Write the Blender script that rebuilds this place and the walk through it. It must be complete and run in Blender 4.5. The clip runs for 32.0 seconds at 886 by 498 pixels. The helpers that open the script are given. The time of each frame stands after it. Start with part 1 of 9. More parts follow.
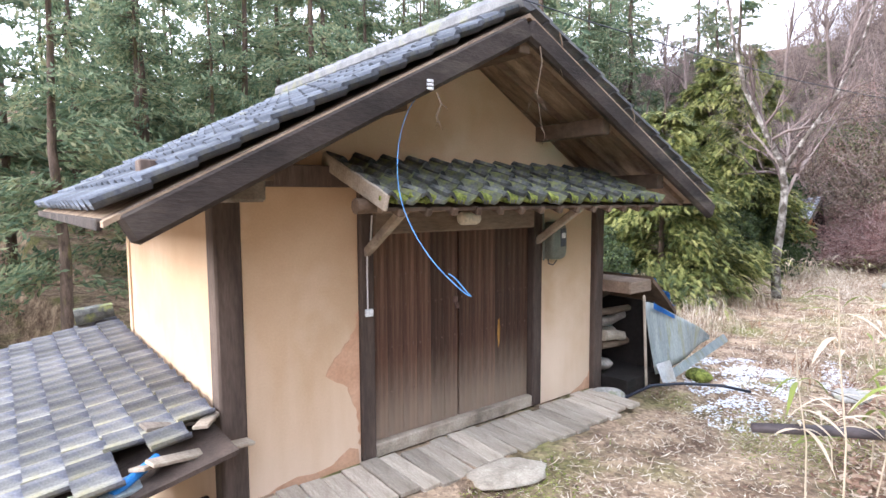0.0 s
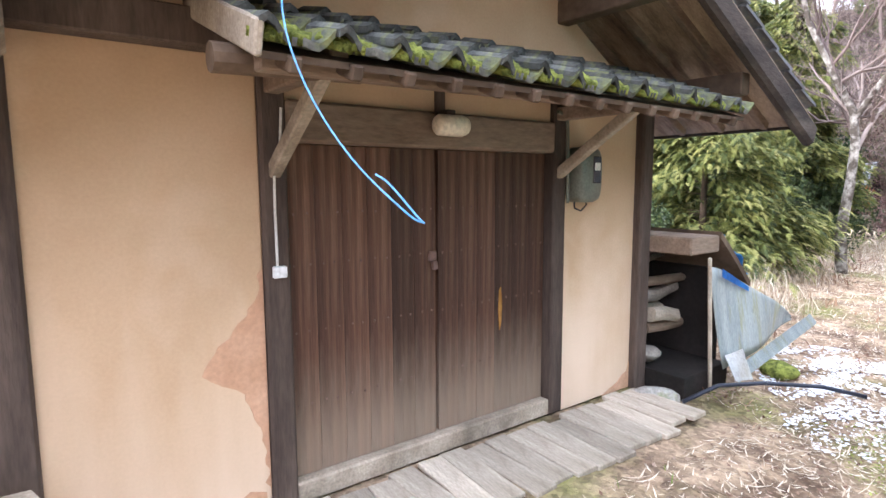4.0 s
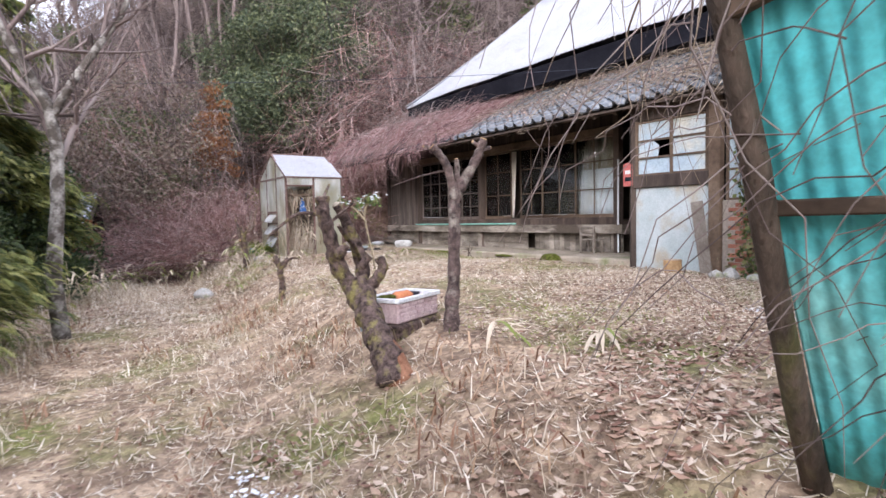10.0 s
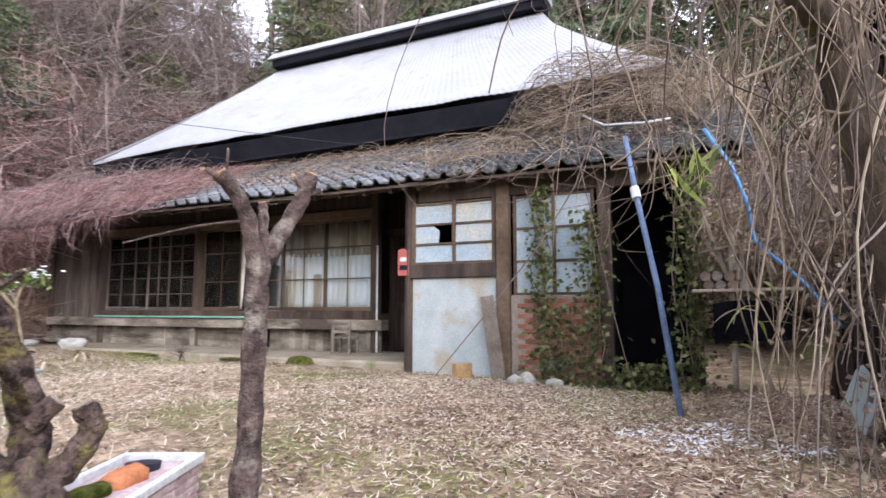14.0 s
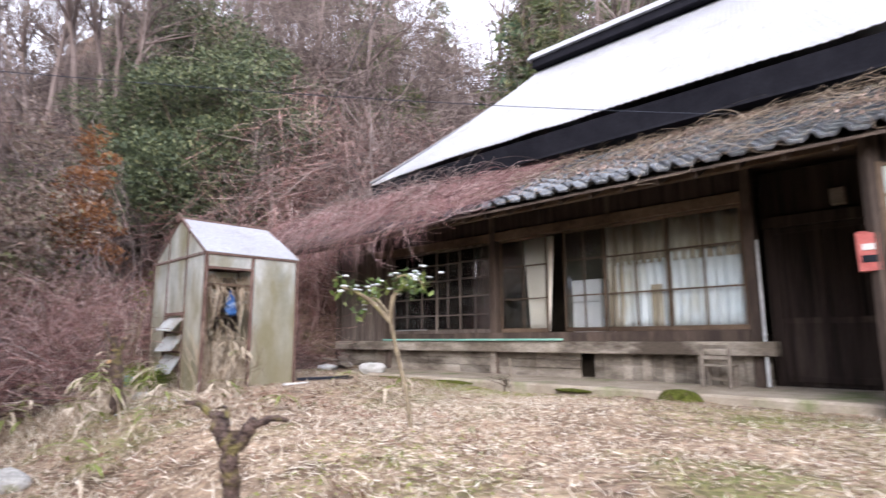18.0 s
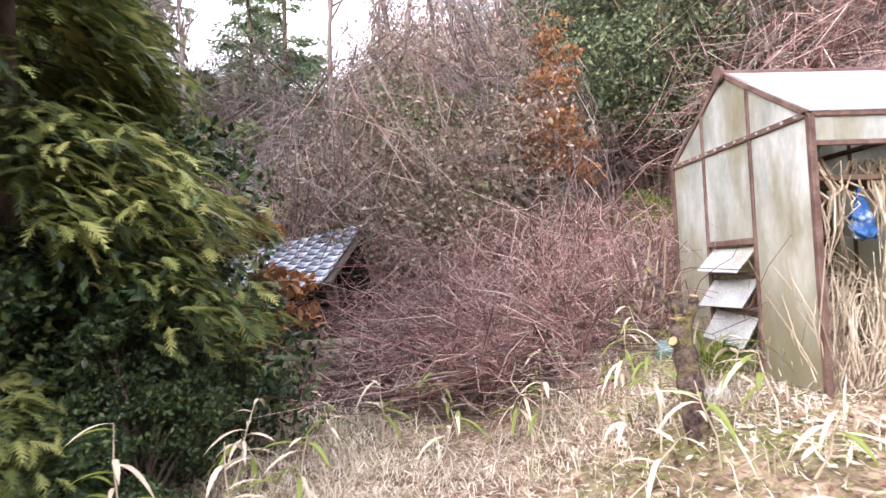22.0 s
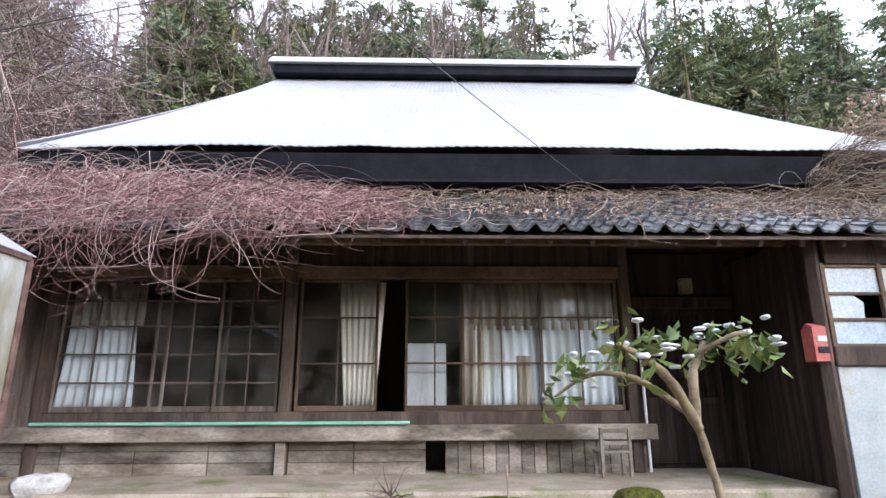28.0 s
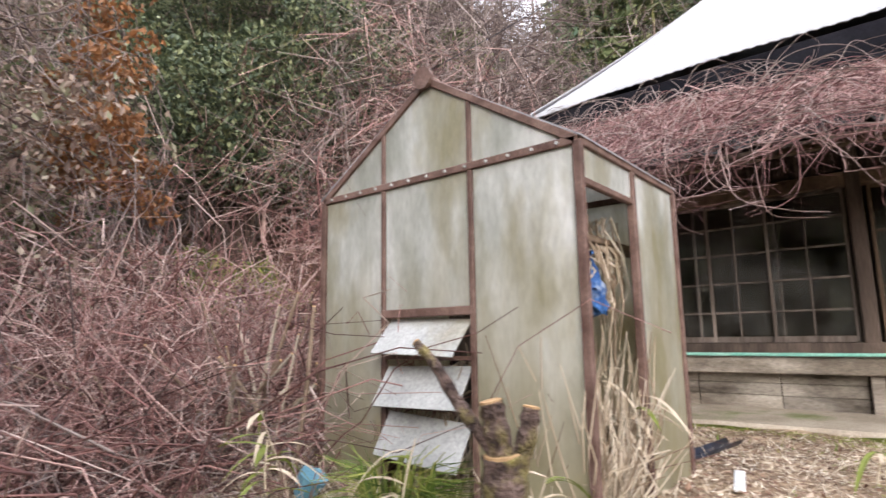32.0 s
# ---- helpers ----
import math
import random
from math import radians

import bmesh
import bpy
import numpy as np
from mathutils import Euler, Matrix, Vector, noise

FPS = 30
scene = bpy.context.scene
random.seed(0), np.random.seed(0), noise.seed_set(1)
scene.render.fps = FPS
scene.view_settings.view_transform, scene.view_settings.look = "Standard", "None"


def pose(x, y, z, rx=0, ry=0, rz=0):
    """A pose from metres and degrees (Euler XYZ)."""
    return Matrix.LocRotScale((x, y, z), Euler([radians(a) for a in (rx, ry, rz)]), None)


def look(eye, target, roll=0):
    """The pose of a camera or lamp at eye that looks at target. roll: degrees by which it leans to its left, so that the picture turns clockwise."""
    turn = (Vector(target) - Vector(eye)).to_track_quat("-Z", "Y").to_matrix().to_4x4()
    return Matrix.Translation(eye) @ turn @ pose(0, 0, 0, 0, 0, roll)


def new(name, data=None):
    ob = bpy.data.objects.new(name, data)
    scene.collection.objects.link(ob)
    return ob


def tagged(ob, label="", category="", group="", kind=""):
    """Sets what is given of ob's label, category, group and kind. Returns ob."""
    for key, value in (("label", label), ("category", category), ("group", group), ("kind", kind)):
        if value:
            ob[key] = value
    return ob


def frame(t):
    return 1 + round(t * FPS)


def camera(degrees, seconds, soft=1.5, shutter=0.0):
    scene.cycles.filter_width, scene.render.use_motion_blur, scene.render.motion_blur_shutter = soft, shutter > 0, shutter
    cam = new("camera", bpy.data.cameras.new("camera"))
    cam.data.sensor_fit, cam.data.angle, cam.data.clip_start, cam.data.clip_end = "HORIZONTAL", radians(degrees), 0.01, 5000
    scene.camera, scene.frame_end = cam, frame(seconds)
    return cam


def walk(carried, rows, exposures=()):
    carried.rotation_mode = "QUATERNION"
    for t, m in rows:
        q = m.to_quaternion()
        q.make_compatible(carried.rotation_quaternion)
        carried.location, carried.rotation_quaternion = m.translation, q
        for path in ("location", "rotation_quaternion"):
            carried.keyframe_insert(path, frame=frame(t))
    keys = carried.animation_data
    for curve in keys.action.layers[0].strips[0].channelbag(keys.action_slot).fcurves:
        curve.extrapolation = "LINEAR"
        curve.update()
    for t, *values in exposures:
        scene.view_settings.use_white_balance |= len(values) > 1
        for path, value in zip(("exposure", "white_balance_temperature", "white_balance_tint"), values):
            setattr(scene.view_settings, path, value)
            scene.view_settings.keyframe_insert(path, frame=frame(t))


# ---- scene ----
cam = camera(76.6, 32.0, 1.5, 0.35)
METRES, EYE, TILT, LEAN, TURN = 16.0, 2.13, 0.0, 0.0, 35.9
PATH = [
    (0, (-0.007, -0.937, 2.109), (-1.063, 0.753, 1.943), -0.3),
    (0.5, (0.049, -0.637, 2.089), (-1.045, 1.025, 1.886), -0.3),
    (1, (0.052, -0.355, 2.059), (-1.064, 1.289, 1.832), -0.3),
    (1.5, (-0.066, -0.125, 2.034), (-1.156, 1.539, 1.827), -0.3),
    (2, (-0.204, 0.006, 1.887), (-1.294, 1.672, 1.692), -0.2),
    (2.5, (-0.286, 0.223, 1.718), (-1.438, 1.845, 1.512), 0.5),
    (4.5, (-0.873, 0.827, 1.632), (-1.91, 2.52, 1.399), -0.8),
    (5, (-0.96, 0.878, 1.599), (-1.864, 2.653, 1.414), -0.9),
    (5.5, (-1.103, 1.097, 1.48), (-1.742, 2.986, 1.319), -1.5),
    (6, (-1.264, 1.465, 1.386), (-1.585, 3.434, 1.243), -1.6),
    (6.5, (-1.335, 2.002, 1.373), (-1.32, 3.997, 1.239), -1.7),
    (7, (-1.326, 2.374, 1.389), (-1.131, 4.36, 1.256), -1.6),
    (7.5, (-1.158, 2.773, 1.411), (-0.783, 4.734, 1.284), -1.8),
    (8, (-1.111, 3.173, 1.414), (-0.58, 5.097, 1.286), -1.7),
    (8.5, (-1.002, 3.583, 1.399), (-0.347, 5.468, 1.27), -1.3),
    (9, (-0.747, 4.03, 1.41), (0.054, 5.858, 1.273), -1.5),
    (9.5, (-0.55, 4.483, 1.403), (0.441, 6.216, 1.273), -1.4),
    (10, (-0.345, 4.887, 1.371), (0.803, 6.521, 1.262), -1.2),
    (10.5, (-0.226, 5.18, 1.344), (0.975, 6.777, 1.271), -1.2),
    (11, (-0.16, 5.51, 1.334), (1.083, 7.076, 1.297), -1.0),
    (11.5, (-0.028, 5.768, 1.322), (1.23, 7.322, 1.323), -1.1),
    (12, (0.162, 5.934, 1.385), (1.433, 7.479, 1.416), -1.0),
    (12.5, (0.212, 6.096, 1.433), (1.674, 7.458, 1.532), -0.9),
    (13, (0.23, 6.338, 1.434), (1.858, 7.492, 1.571), -0.5),
    (13.5, (0.392, 6.644, 1.417), (2.102, 7.665, 1.594), -0.3),
    (15.5, (0.784, 7.977, 1.362), (2.748, 8.28, 1.594), 0.6),
    (16, (0.609, 8.395, 1.409), (2.549, 8.832, 1.626), 0.1),
    (16.5, (0.622, 8.851, 1.354), (2.506, 9.484, 1.575), 0.4),
    (17, (0.734, 9.271, 1.39), (2.488, 10.207, 1.61), -0.0),
    (17.5, (0.863, 9.56, 1.32), (2.457, 10.738, 1.585), -0.4),
    (18, (1.05, 10.066, 1.24), (2.465, 11.448, 1.553), -0.3),
    (18.5, (1.014, 10.54, 1.32), (2.13, 12.177, 1.605), -0.8),
    (19, (1.02, 11.035, 1.345), (1.9, 12.808, 1.627), -0.9),
    (19.5, (1.124, 11.568, 1.357), (1.844, 13.417, 1.609), -1.7),
    (20, (1.219, 12.175, 1.341), (1.804, 14.077, 1.547), -2.0),
    (20.5, (1.256, 12.573, 1.358), (1.728, 14.511, 1.501), -1.6),
    (21, (1.341, 13.054, 1.352), (1.591, 15.035, 1.475), -1.2),
    (21.5, (1.461, 13.551, 1.426), (1.584, 15.544, 1.531), -1.7),
    (22, (1.508, 14.099, 1.455), (1.629, 16.093, 1.538), -2.4),
    (22.5, (1.61, 14.529, 1.472), (1.778, 16.52, 1.546), -2.1),
    (23, (1.674, 14.795, 1.504), (2.329, 16.683, 1.594), -1.8),
    (23.5, (1.821, 14.955, 1.547), (2.886, 16.647, 1.622), -1.7),
    (24, (1.834, 15.07, 1.451), (3.262, 16.464, 1.578), -1.1),
    (24.5, (1.886, 15.095, 1.459), (3.637, 16.052, 1.592), -0.8),
    (25, (1.918, 15.114, 1.448), (3.819, 15.717, 1.592), -0.8),
    (25.5, (1.912, 15.107, 1.47), (3.859, 15.52, 1.665), -0.8),
    (26, (1.91, 15.11, 1.454), (3.865, 15.379, 1.777), -0.7),
    (26.5, (1.895, 15.096, 1.461), (3.845, 15.246, 1.878), -0.5),
    (28.5, (1.882, 14.965, 1.519), (3.815, 14.894, 2.028), -0.2),
    (29, (1.878, 14.953, 1.516), (3.81, 14.916, 2.034), -0.2),
    (29.5, (1.858, 15.047, 1.504), (3.788, 15.133, 2.022), -0.1),
    (30, (1.773, 15.332, 1.436), (3.675, 15.665, 1.956), 0.0),
    (30.5, (1.775, 15.638, 1.441), (3.601, 16.302, 1.916), -0.2),
    (31, (1.828, 15.925, 1.434), (3.545, 16.862, 1.848), -0.4),
    (31.5, (1.822, 16.218, 1.439), (3.444, 17.341, 1.768), -0.4),
    (32, (1.728, 16.483, 1.46), (3.256, 17.737, 1.768), -0.9),
]
EXPOSURES = [(0, 1.68, 6400, 14), (2, 1.95, 6360, 14), (2.5, 1.95, 6360, 14), (5, 2.05, 6420, 14), (6, 1.96, 6400, 14), (7, 1.82, 6380, 15), (8, 1.48, 6420, 16), (9, 1.2, 6420, 17), (11, 0.95, 6440, 15), (12, 0.97, 6520, 16), (13, 0.9, 6540, 15), (16, 1.15, 6330, 15), (17, 1.05, 6400, 15), (18.5, 1.12, 6640, 16), (19, 1.16, 6750, 16), (20, 1.27, 6950, 17), (22, 1.8, 6830, 17), (23, 1.6, 6720, 16), (24, 1.15, 6550, 16), (26, 1.25, 6380, 13), (28.5, 1.08, 6270, 14), (29, 1.04, 6300, 15), (31, 1.12, 6820, 15), (32, 1.2, 6980, 13)]
walk(cam, [(t, look(eye, target, roll)) for t, eye, target, roll in PATH], EXPOSURES)
# ---- world and light ----
sky_world = bpy.data.worlds.new("overcast_sky")
scene.world = sky_world
sky_world.use_nodes = True
wn = sky_world.node_tree
wn.nodes.clear()
w_out = wn.nodes.new("ShaderNodeOutputWorld")
w_bg = wn.nodes.new("ShaderNodeBackground")
w_sky = wn.nodes.new("ShaderNodeTexSky")
w_sky.sky_type = "NISHITA"
w_sky.sun_disc = False
w_sky.sun_elevation = radians(21)
w_sky.sun_rotation = radians(-134)
w_sky.dust_density = 6.0
w_hsv = wn.nodes.new("ShaderNodeHueSaturation")
w_hsv.inputs["Saturation"].default_value = 0.22
wn.links.new(w_sky.outputs[0], w_hsv.inputs["Color"])
w_mix = wn.nodes.new("ShaderNodeMix")
w_mix.data_type = "RGBA"
w_mix.inputs["Factor"].default_value = 0.75
w_mix.inputs[7].default_value = (10.3, 11.2, 13.2, 1)
wn.links.new(w_hsv.outputs[0], w_mix.inputs[6])
wn.links.new(w_mix.outputs[2], w_bg.inputs["Color"])
w_bg.inputs["Strength"].default_value = 0.15
wn.links.new(w_bg.outputs[0], w_out.inputs[0])
sun = new("sun", bpy.data.lights.new("sun", "SUN"))
sun.data.energy = 1.7
sun.data.angle = radians(40)
sun.data.color = (1.0, 0.985, 0.96)
sun.matrix_world = look((-7.2, -6.9, 3.83), (0, 0, 0))


# ---- materials ----
def mat(name, a, b, scale=4.0, fine=40.0, rough=0.85, bump=0.3, metal=0.0, stretch=(1, 1, 1), c=None, cmix=0.5, cscale=1.2, rand=0.0, spec=0.3, dist=0.01, grain=1.0):
    """Two colours over a coarse noise, darkened by a fine grain; c: a third colour in larger blotches; rand: brightness spread from piece to piece."""
    m = bpy.data.materials.new(name)
    m.use_nodes = True
    nt = m.node_tree
    bs = nt.nodes["Principled BSDF"]
    co = nt.nodes.new("ShaderNodeTexCoord")
    mp = nt.nodes.new("ShaderNodeMapping")
    mp.inputs["Scale"].default_value = stretch
    nt.links.new(co.outputs["Object"], mp.inputs["Vector"])

    def noise_tex(s, detail=5.0):
        n = nt.nodes.new("ShaderNodeTexNoise")
        n.inputs["Scale"].default_value = s
        n.inputs["Detail"].default_value = detail
        n.inputs["Roughness"].default_value = 0.62
        nt.links.new(mp.outputs[0], n.inputs["Vector"])
        return n

    def mix(kind, fac, x, y):
        n = nt.nodes.new("ShaderNodeMix")
        n.data_type, n.blend_type = "RGBA", kind
        for sock, val in ((n.inputs["Factor"], fac), (n.inputs[6], x), (n.inputs[7], y)):
            if isinstance(val, bpy.types.NodeSocket):
                nt.links.new(val, sock)
            else:
                sock.default_value = val if not isinstance(val, tuple) else (*val, 1)
        return n.outputs[2]

    def ramp(sock, lo, hi):
        n = nt.nodes.new("ShaderNodeMapRange")
        n.inputs["From Min"].default_value, n.inputs["From Max"].default_value = lo, hi
        nt.links.new(sock, n.inputs["Value"])
        return n.outputs[0]

    n1, n2 = noise_tex(scale), noise_tex(fine, 3.0)
    col = mix("MIX", ramp(n1.outputs["Fac"], 0.36, 0.64), a, b)
    if c:
        n3 = noise_tex(cscale, 4.0)
        col = mix("MIX", ramp(n3.outputs["Fac"], 0.62 - cmix * 0.3, 0.78 - cmix * 0.3), col, c)
    g = nt.nodes.new("ShaderNodeMapRange")
    g.inputs["From Min"].default_value, g.inputs["From Max"].default_value = 0.3, 0.7
    g.inputs["To Min"].default_value, g.inputs["To Max"].default_value = 1 - 0.28 * grain, 1 + 0.12 * grain
    nt.links.new(n2.outputs["Fac"], g.inputs["Value"])
    col = mix("MULTIPLY", 1.0, col, g.outputs[0])
    if rand:
        oi = nt.nodes.new("ShaderNodeObjectInfo")
        r = nt.nodes.new("ShaderNodeMapRange")
        r.inputs["To Min"].default_value, r.inputs["To Max"].default_value = 1 - rand, 1 + rand
        nt.links.new(oi.outputs["Random"], r.inputs["Value"])
        col = mix("MULTIPLY", 1.0, col, r.outputs[0])
    nt.links.new(col, bs.inputs["Base Color"])
    bs.inputs["Roughness"].default_value = rough
    bs.inputs["Metallic"].default_value = metal
    bs.inputs["Specular IOR Level"].default_value = spec
    if bump:
        bp = nt.nodes.new("ShaderNodeBump")
        bp.inputs["Strength"].default_value = bump
        bp.inputs["Distance"].default_value = dist
        nt.links.new(n2.outputs["Fac"], bp.inputs["Height"])
        nt.links.new(bp.outputs[0], bs.inputs["Normal"])
    return m


def leaf_mat(name, cols, trans=0.25, rough=0.6):
    """Leaves or stems whose colour changes from island to island."""
    m = bpy.data.materials.new(name)
    m.use_nodes = True
    nt = m.node_tree
    bs = nt.nodes["Principled BSDF"]
    ge = nt.nodes.new("ShaderNodeNewGeometry")
    rp = nt.nodes.new("ShaderNodeValToRGB")
    el = rp.color_ramp.elements
    while len(el) < len(cols):
        el.new(0.5)
    for i, col in enumerate(cols):
        el[i].position = i / max(1, len(cols) - 1)
        el[i].color = (*col, 1)
    nt.links.new(ge.outputs["Random Per Island"], rp.inputs["Fac"])
    nt.links.new(rp.outputs[0], bs.inputs["Base Color"])
    bs.inputs["Roughness"].default_value = rough
    bs.inputs["Specular IOR Level"].default_value = 0.25
    if trans:
        bs.inputs["Subsurface Weight"].default_value = 0.0
        tr = nt.nodes.new("ShaderNodeBsdfTranslucent")
        nt.links.new(rp.outputs[0], tr.inputs["Color"])
        ms = nt.nodes.new("ShaderNodeMixShader")
        ms.inputs[0].default_value = trans
        nt.links.new(bs.outputs[0], ms.inputs[1])
        nt.links.new(tr.outputs[0], ms.inputs[2])
        nt.links.new(ms.outputs[0], nt.nodes["Material Output"].inputs["Surface"])
    return m


WOOD_DARK = mat("dark_weathered_timber", (0.042, 0.03, 0.025), (0.12, 0.088, 0.072), 3, 60, 0.85, 0.6, stretch=(1, 1, 0.15), rand=0.2)
WOOD_BEAM = mat("brown_timber_beam", (0.07, 0.045, 0.03), (0.17, 0.12, 0.085), 3, 50, 0.85, 0.5, stretch=(0.3, 0.3, 0.3), rand=0.2)
MOSS_PALE = mat("pale_green_moss", (0.07, 0.09, 0.015), (0.32, 0.36, 0.08), 18, 90, 0.95, 1.0, dist=0.02)
WOOD_BLEACH = mat("bleached_grey_timber", (0.15, 0.125, 0.1), (0.36, 0.32, 0.275), 3, 55, 0.95, 0.7, stretch=(1, 0.35, 1), c=(0.075, 0.06, 0.048), cmix=0.5, cscale=2.2, rand=0.3)
WOOD_TAN = mat("tan_weathered_timber", (0.15, 0.105, 0.075), (0.27, 0.2, 0.15), 3, 50, 0.85, 0.5, stretch=(0.25, 1, 1), rand=0.15)
BOARD = mat("bleached_grey_boards", (0.34, 0.29, 0.235), (0.52, 0.46, 0.385), 4, 60, 0.9, 0.4, stretch=(3, 0.5, 1), c=(0.26, 0.22, 0.17), cmix=0.45, rand=0.3)
WOOD_PALE = mat("pale_weathered_timber", (0.27, 0.22, 0.17), (0.42, 0.36, 0.29), 4, 60, 0.85, 0.4, c=(0.16, 0.13, 0.1), cmix=0.4, rand=0.15)
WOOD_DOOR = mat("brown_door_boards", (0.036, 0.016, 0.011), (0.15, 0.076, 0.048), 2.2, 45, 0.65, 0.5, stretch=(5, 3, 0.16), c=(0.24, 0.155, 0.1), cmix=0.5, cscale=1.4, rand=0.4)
WOOD_GREY = mat("grey_weathered_boards", (0.17, 0.14, 0.115), (0.33, 0.29, 0.25), 3, 50, 0.9, 0.5, stretch=(1, 0.25, 1), c=(0.09, 0.075, 0.06), cmix=0.4, rand=0.2)
PLASTER = mat("ochre_clay_plaster", (0.5, 0.35, 0.225), (0.56, 0.4, 0.265), 1.2, 60, 0.95, 0.05, c=(0.62, 0.47, 0.345), cmix=0.35, cscale=0.7, grain=0.22)
WOOD_DECK = mat("bare_roof_boards", (0.24, 0.17, 0.12), (0.46, 0.35, 0.25), 3, 50, 0.9, 0.5, stretch=(0.6, 3, 1), c=(0.13, 0.09, 0.065), cmix=0.35, cscale=2.0)
WOOD_BLACK = mat("blackened_timber", (0.018, 0.014, 0.013), (0.06, 0.046, 0.04), 3, 60, 0.8, 0.6, stretch=(0.25, 1, 1), c=(0.11, 0.09, 0.075), cmix=0.35, cscale=2.5, rand=0.15)
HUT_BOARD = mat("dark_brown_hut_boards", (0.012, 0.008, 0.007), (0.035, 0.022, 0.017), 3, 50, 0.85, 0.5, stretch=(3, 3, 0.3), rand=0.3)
PLASTER_RAW = mat("reddish_bare_clay", (0.48, 0.28, 0.175), (0.56, 0.35, 0.235), 4, 40, 0.95, 0.3, grain=0.5)
PLASTER_WHITE = mat("pale_grey_panel", (0.36, 0.42, 0.43), (0.5, 0.55, 0.56), 1.5, 40, 0.6, 0.08, c=(0.4, 0.36, 0.29), cmix=0.4, cscale=1.8, grain=0.6)
TILE = mat("grey_roof_tile", (0.09, 0.095, 0.105), (0.17, 0.175, 0.185), 6, 70, 0.55, 0.3, c=(0.16, 0.17, 0.07), cmix=0.25, cscale=3.0, rand=0.3, spec=0.5)
TILE_MOSS = mat("mossy_roof_tile", (0.045, 0.05, 0.05), (0.15, 0.155, 0.145), 7, 70, 0.85, 0.5, c=(0.2, 0.22, 0.08), cmix=0.42, cscale=5.0, rand=0.45)
TILE_BLUE = mat("blue_grey_glazed_tile", (0.07, 0.08, 0.1), (0.13, 0.145, 0.17), 6, 70, 0.75, 0.2, c=(0.17, 0.17, 0.12), cmix=0.25, cscale=3.0, rand=0.3, spec=0.25)
TILE_PALE = mat("pale_lichened_roof_tile", (0.07, 0.075, 0.095), (0.19, 0.195, 0.225), 3.5, 70, 0.7, 0.3, c=(0.3, 0.28, 0.17), cmix=0.3, cscale=1.3, rand=0.35)
TILE_SNOWY = mat("snow_dusted_roof_tile", (0.1, 0.11, 0.14), (0.3, 0.32, 0.36), 5, 60, 0.6, 0.3, c=(0.6, 0.63, 0.7), cmix=0.4, cscale=4.0, rand=0.3)
TILE_EAVE = mat("glossy_grey_roof_tile", (0.05, 0.056, 0.066), (0.15, 0.165, 0.185), 6, 70, 0.26, 0.15, c=(0.18, 0.17, 0.13), cmix=0.3, cscale=3.0, rand=0.3, spec=0.7)
METAL_ROOF = mat("pale_painted_sheet_metal", (0.28, 0.283, 0.305), (0.33, 0.333, 0.355), 1.1, 30, 0.5, 0.05, metal=0.0, c=(0.25, 0.245, 0.25), cmix=0.3, cscale=2.2, spec=0.5)
# black eave and ridge boards; behind the bay this colour stands for shade
BLACK_BOARD_AND_SHADE = mat("black_board_and_shade", (0.008, 0.008, 0.012), (0.016, 0.016, 0.022), 2, 30, 0.8, 0.2, spec=0.1)
CONCRETE = mat("stained_concrete", (0.29, 0.24, 0.185), (0.43, 0.37, 0.3), 2, 40, 0.92, 0.3, c=(0.17, 0.19, 0.08), cmix=0.3, cscale=1.2)
TEAL = mat("turquoise_corrugated_sheet", (0.1, 0.62, 0.66), (0.15, 0.7, 0.74), 1.5, 20, 0.6, 0.05, c=(0.26, 0.66, 0.64), cmix=0.3, cscale=0.8)
RUST_FRAME = mat("rusty_brown_steel_frame", (0.08, 0.042, 0.034), (0.19, 0.12, 0.1), 6, 60, 0.6, 0.2)
SLAT_GREY = mat("dirty_grey_slat", (0.32, 0.33, 0.33), (0.46, 0.47, 0.47), 4, 50, 0.5, 0.1, c=(0.3, 0.27, 0.2), cmix=0.35)


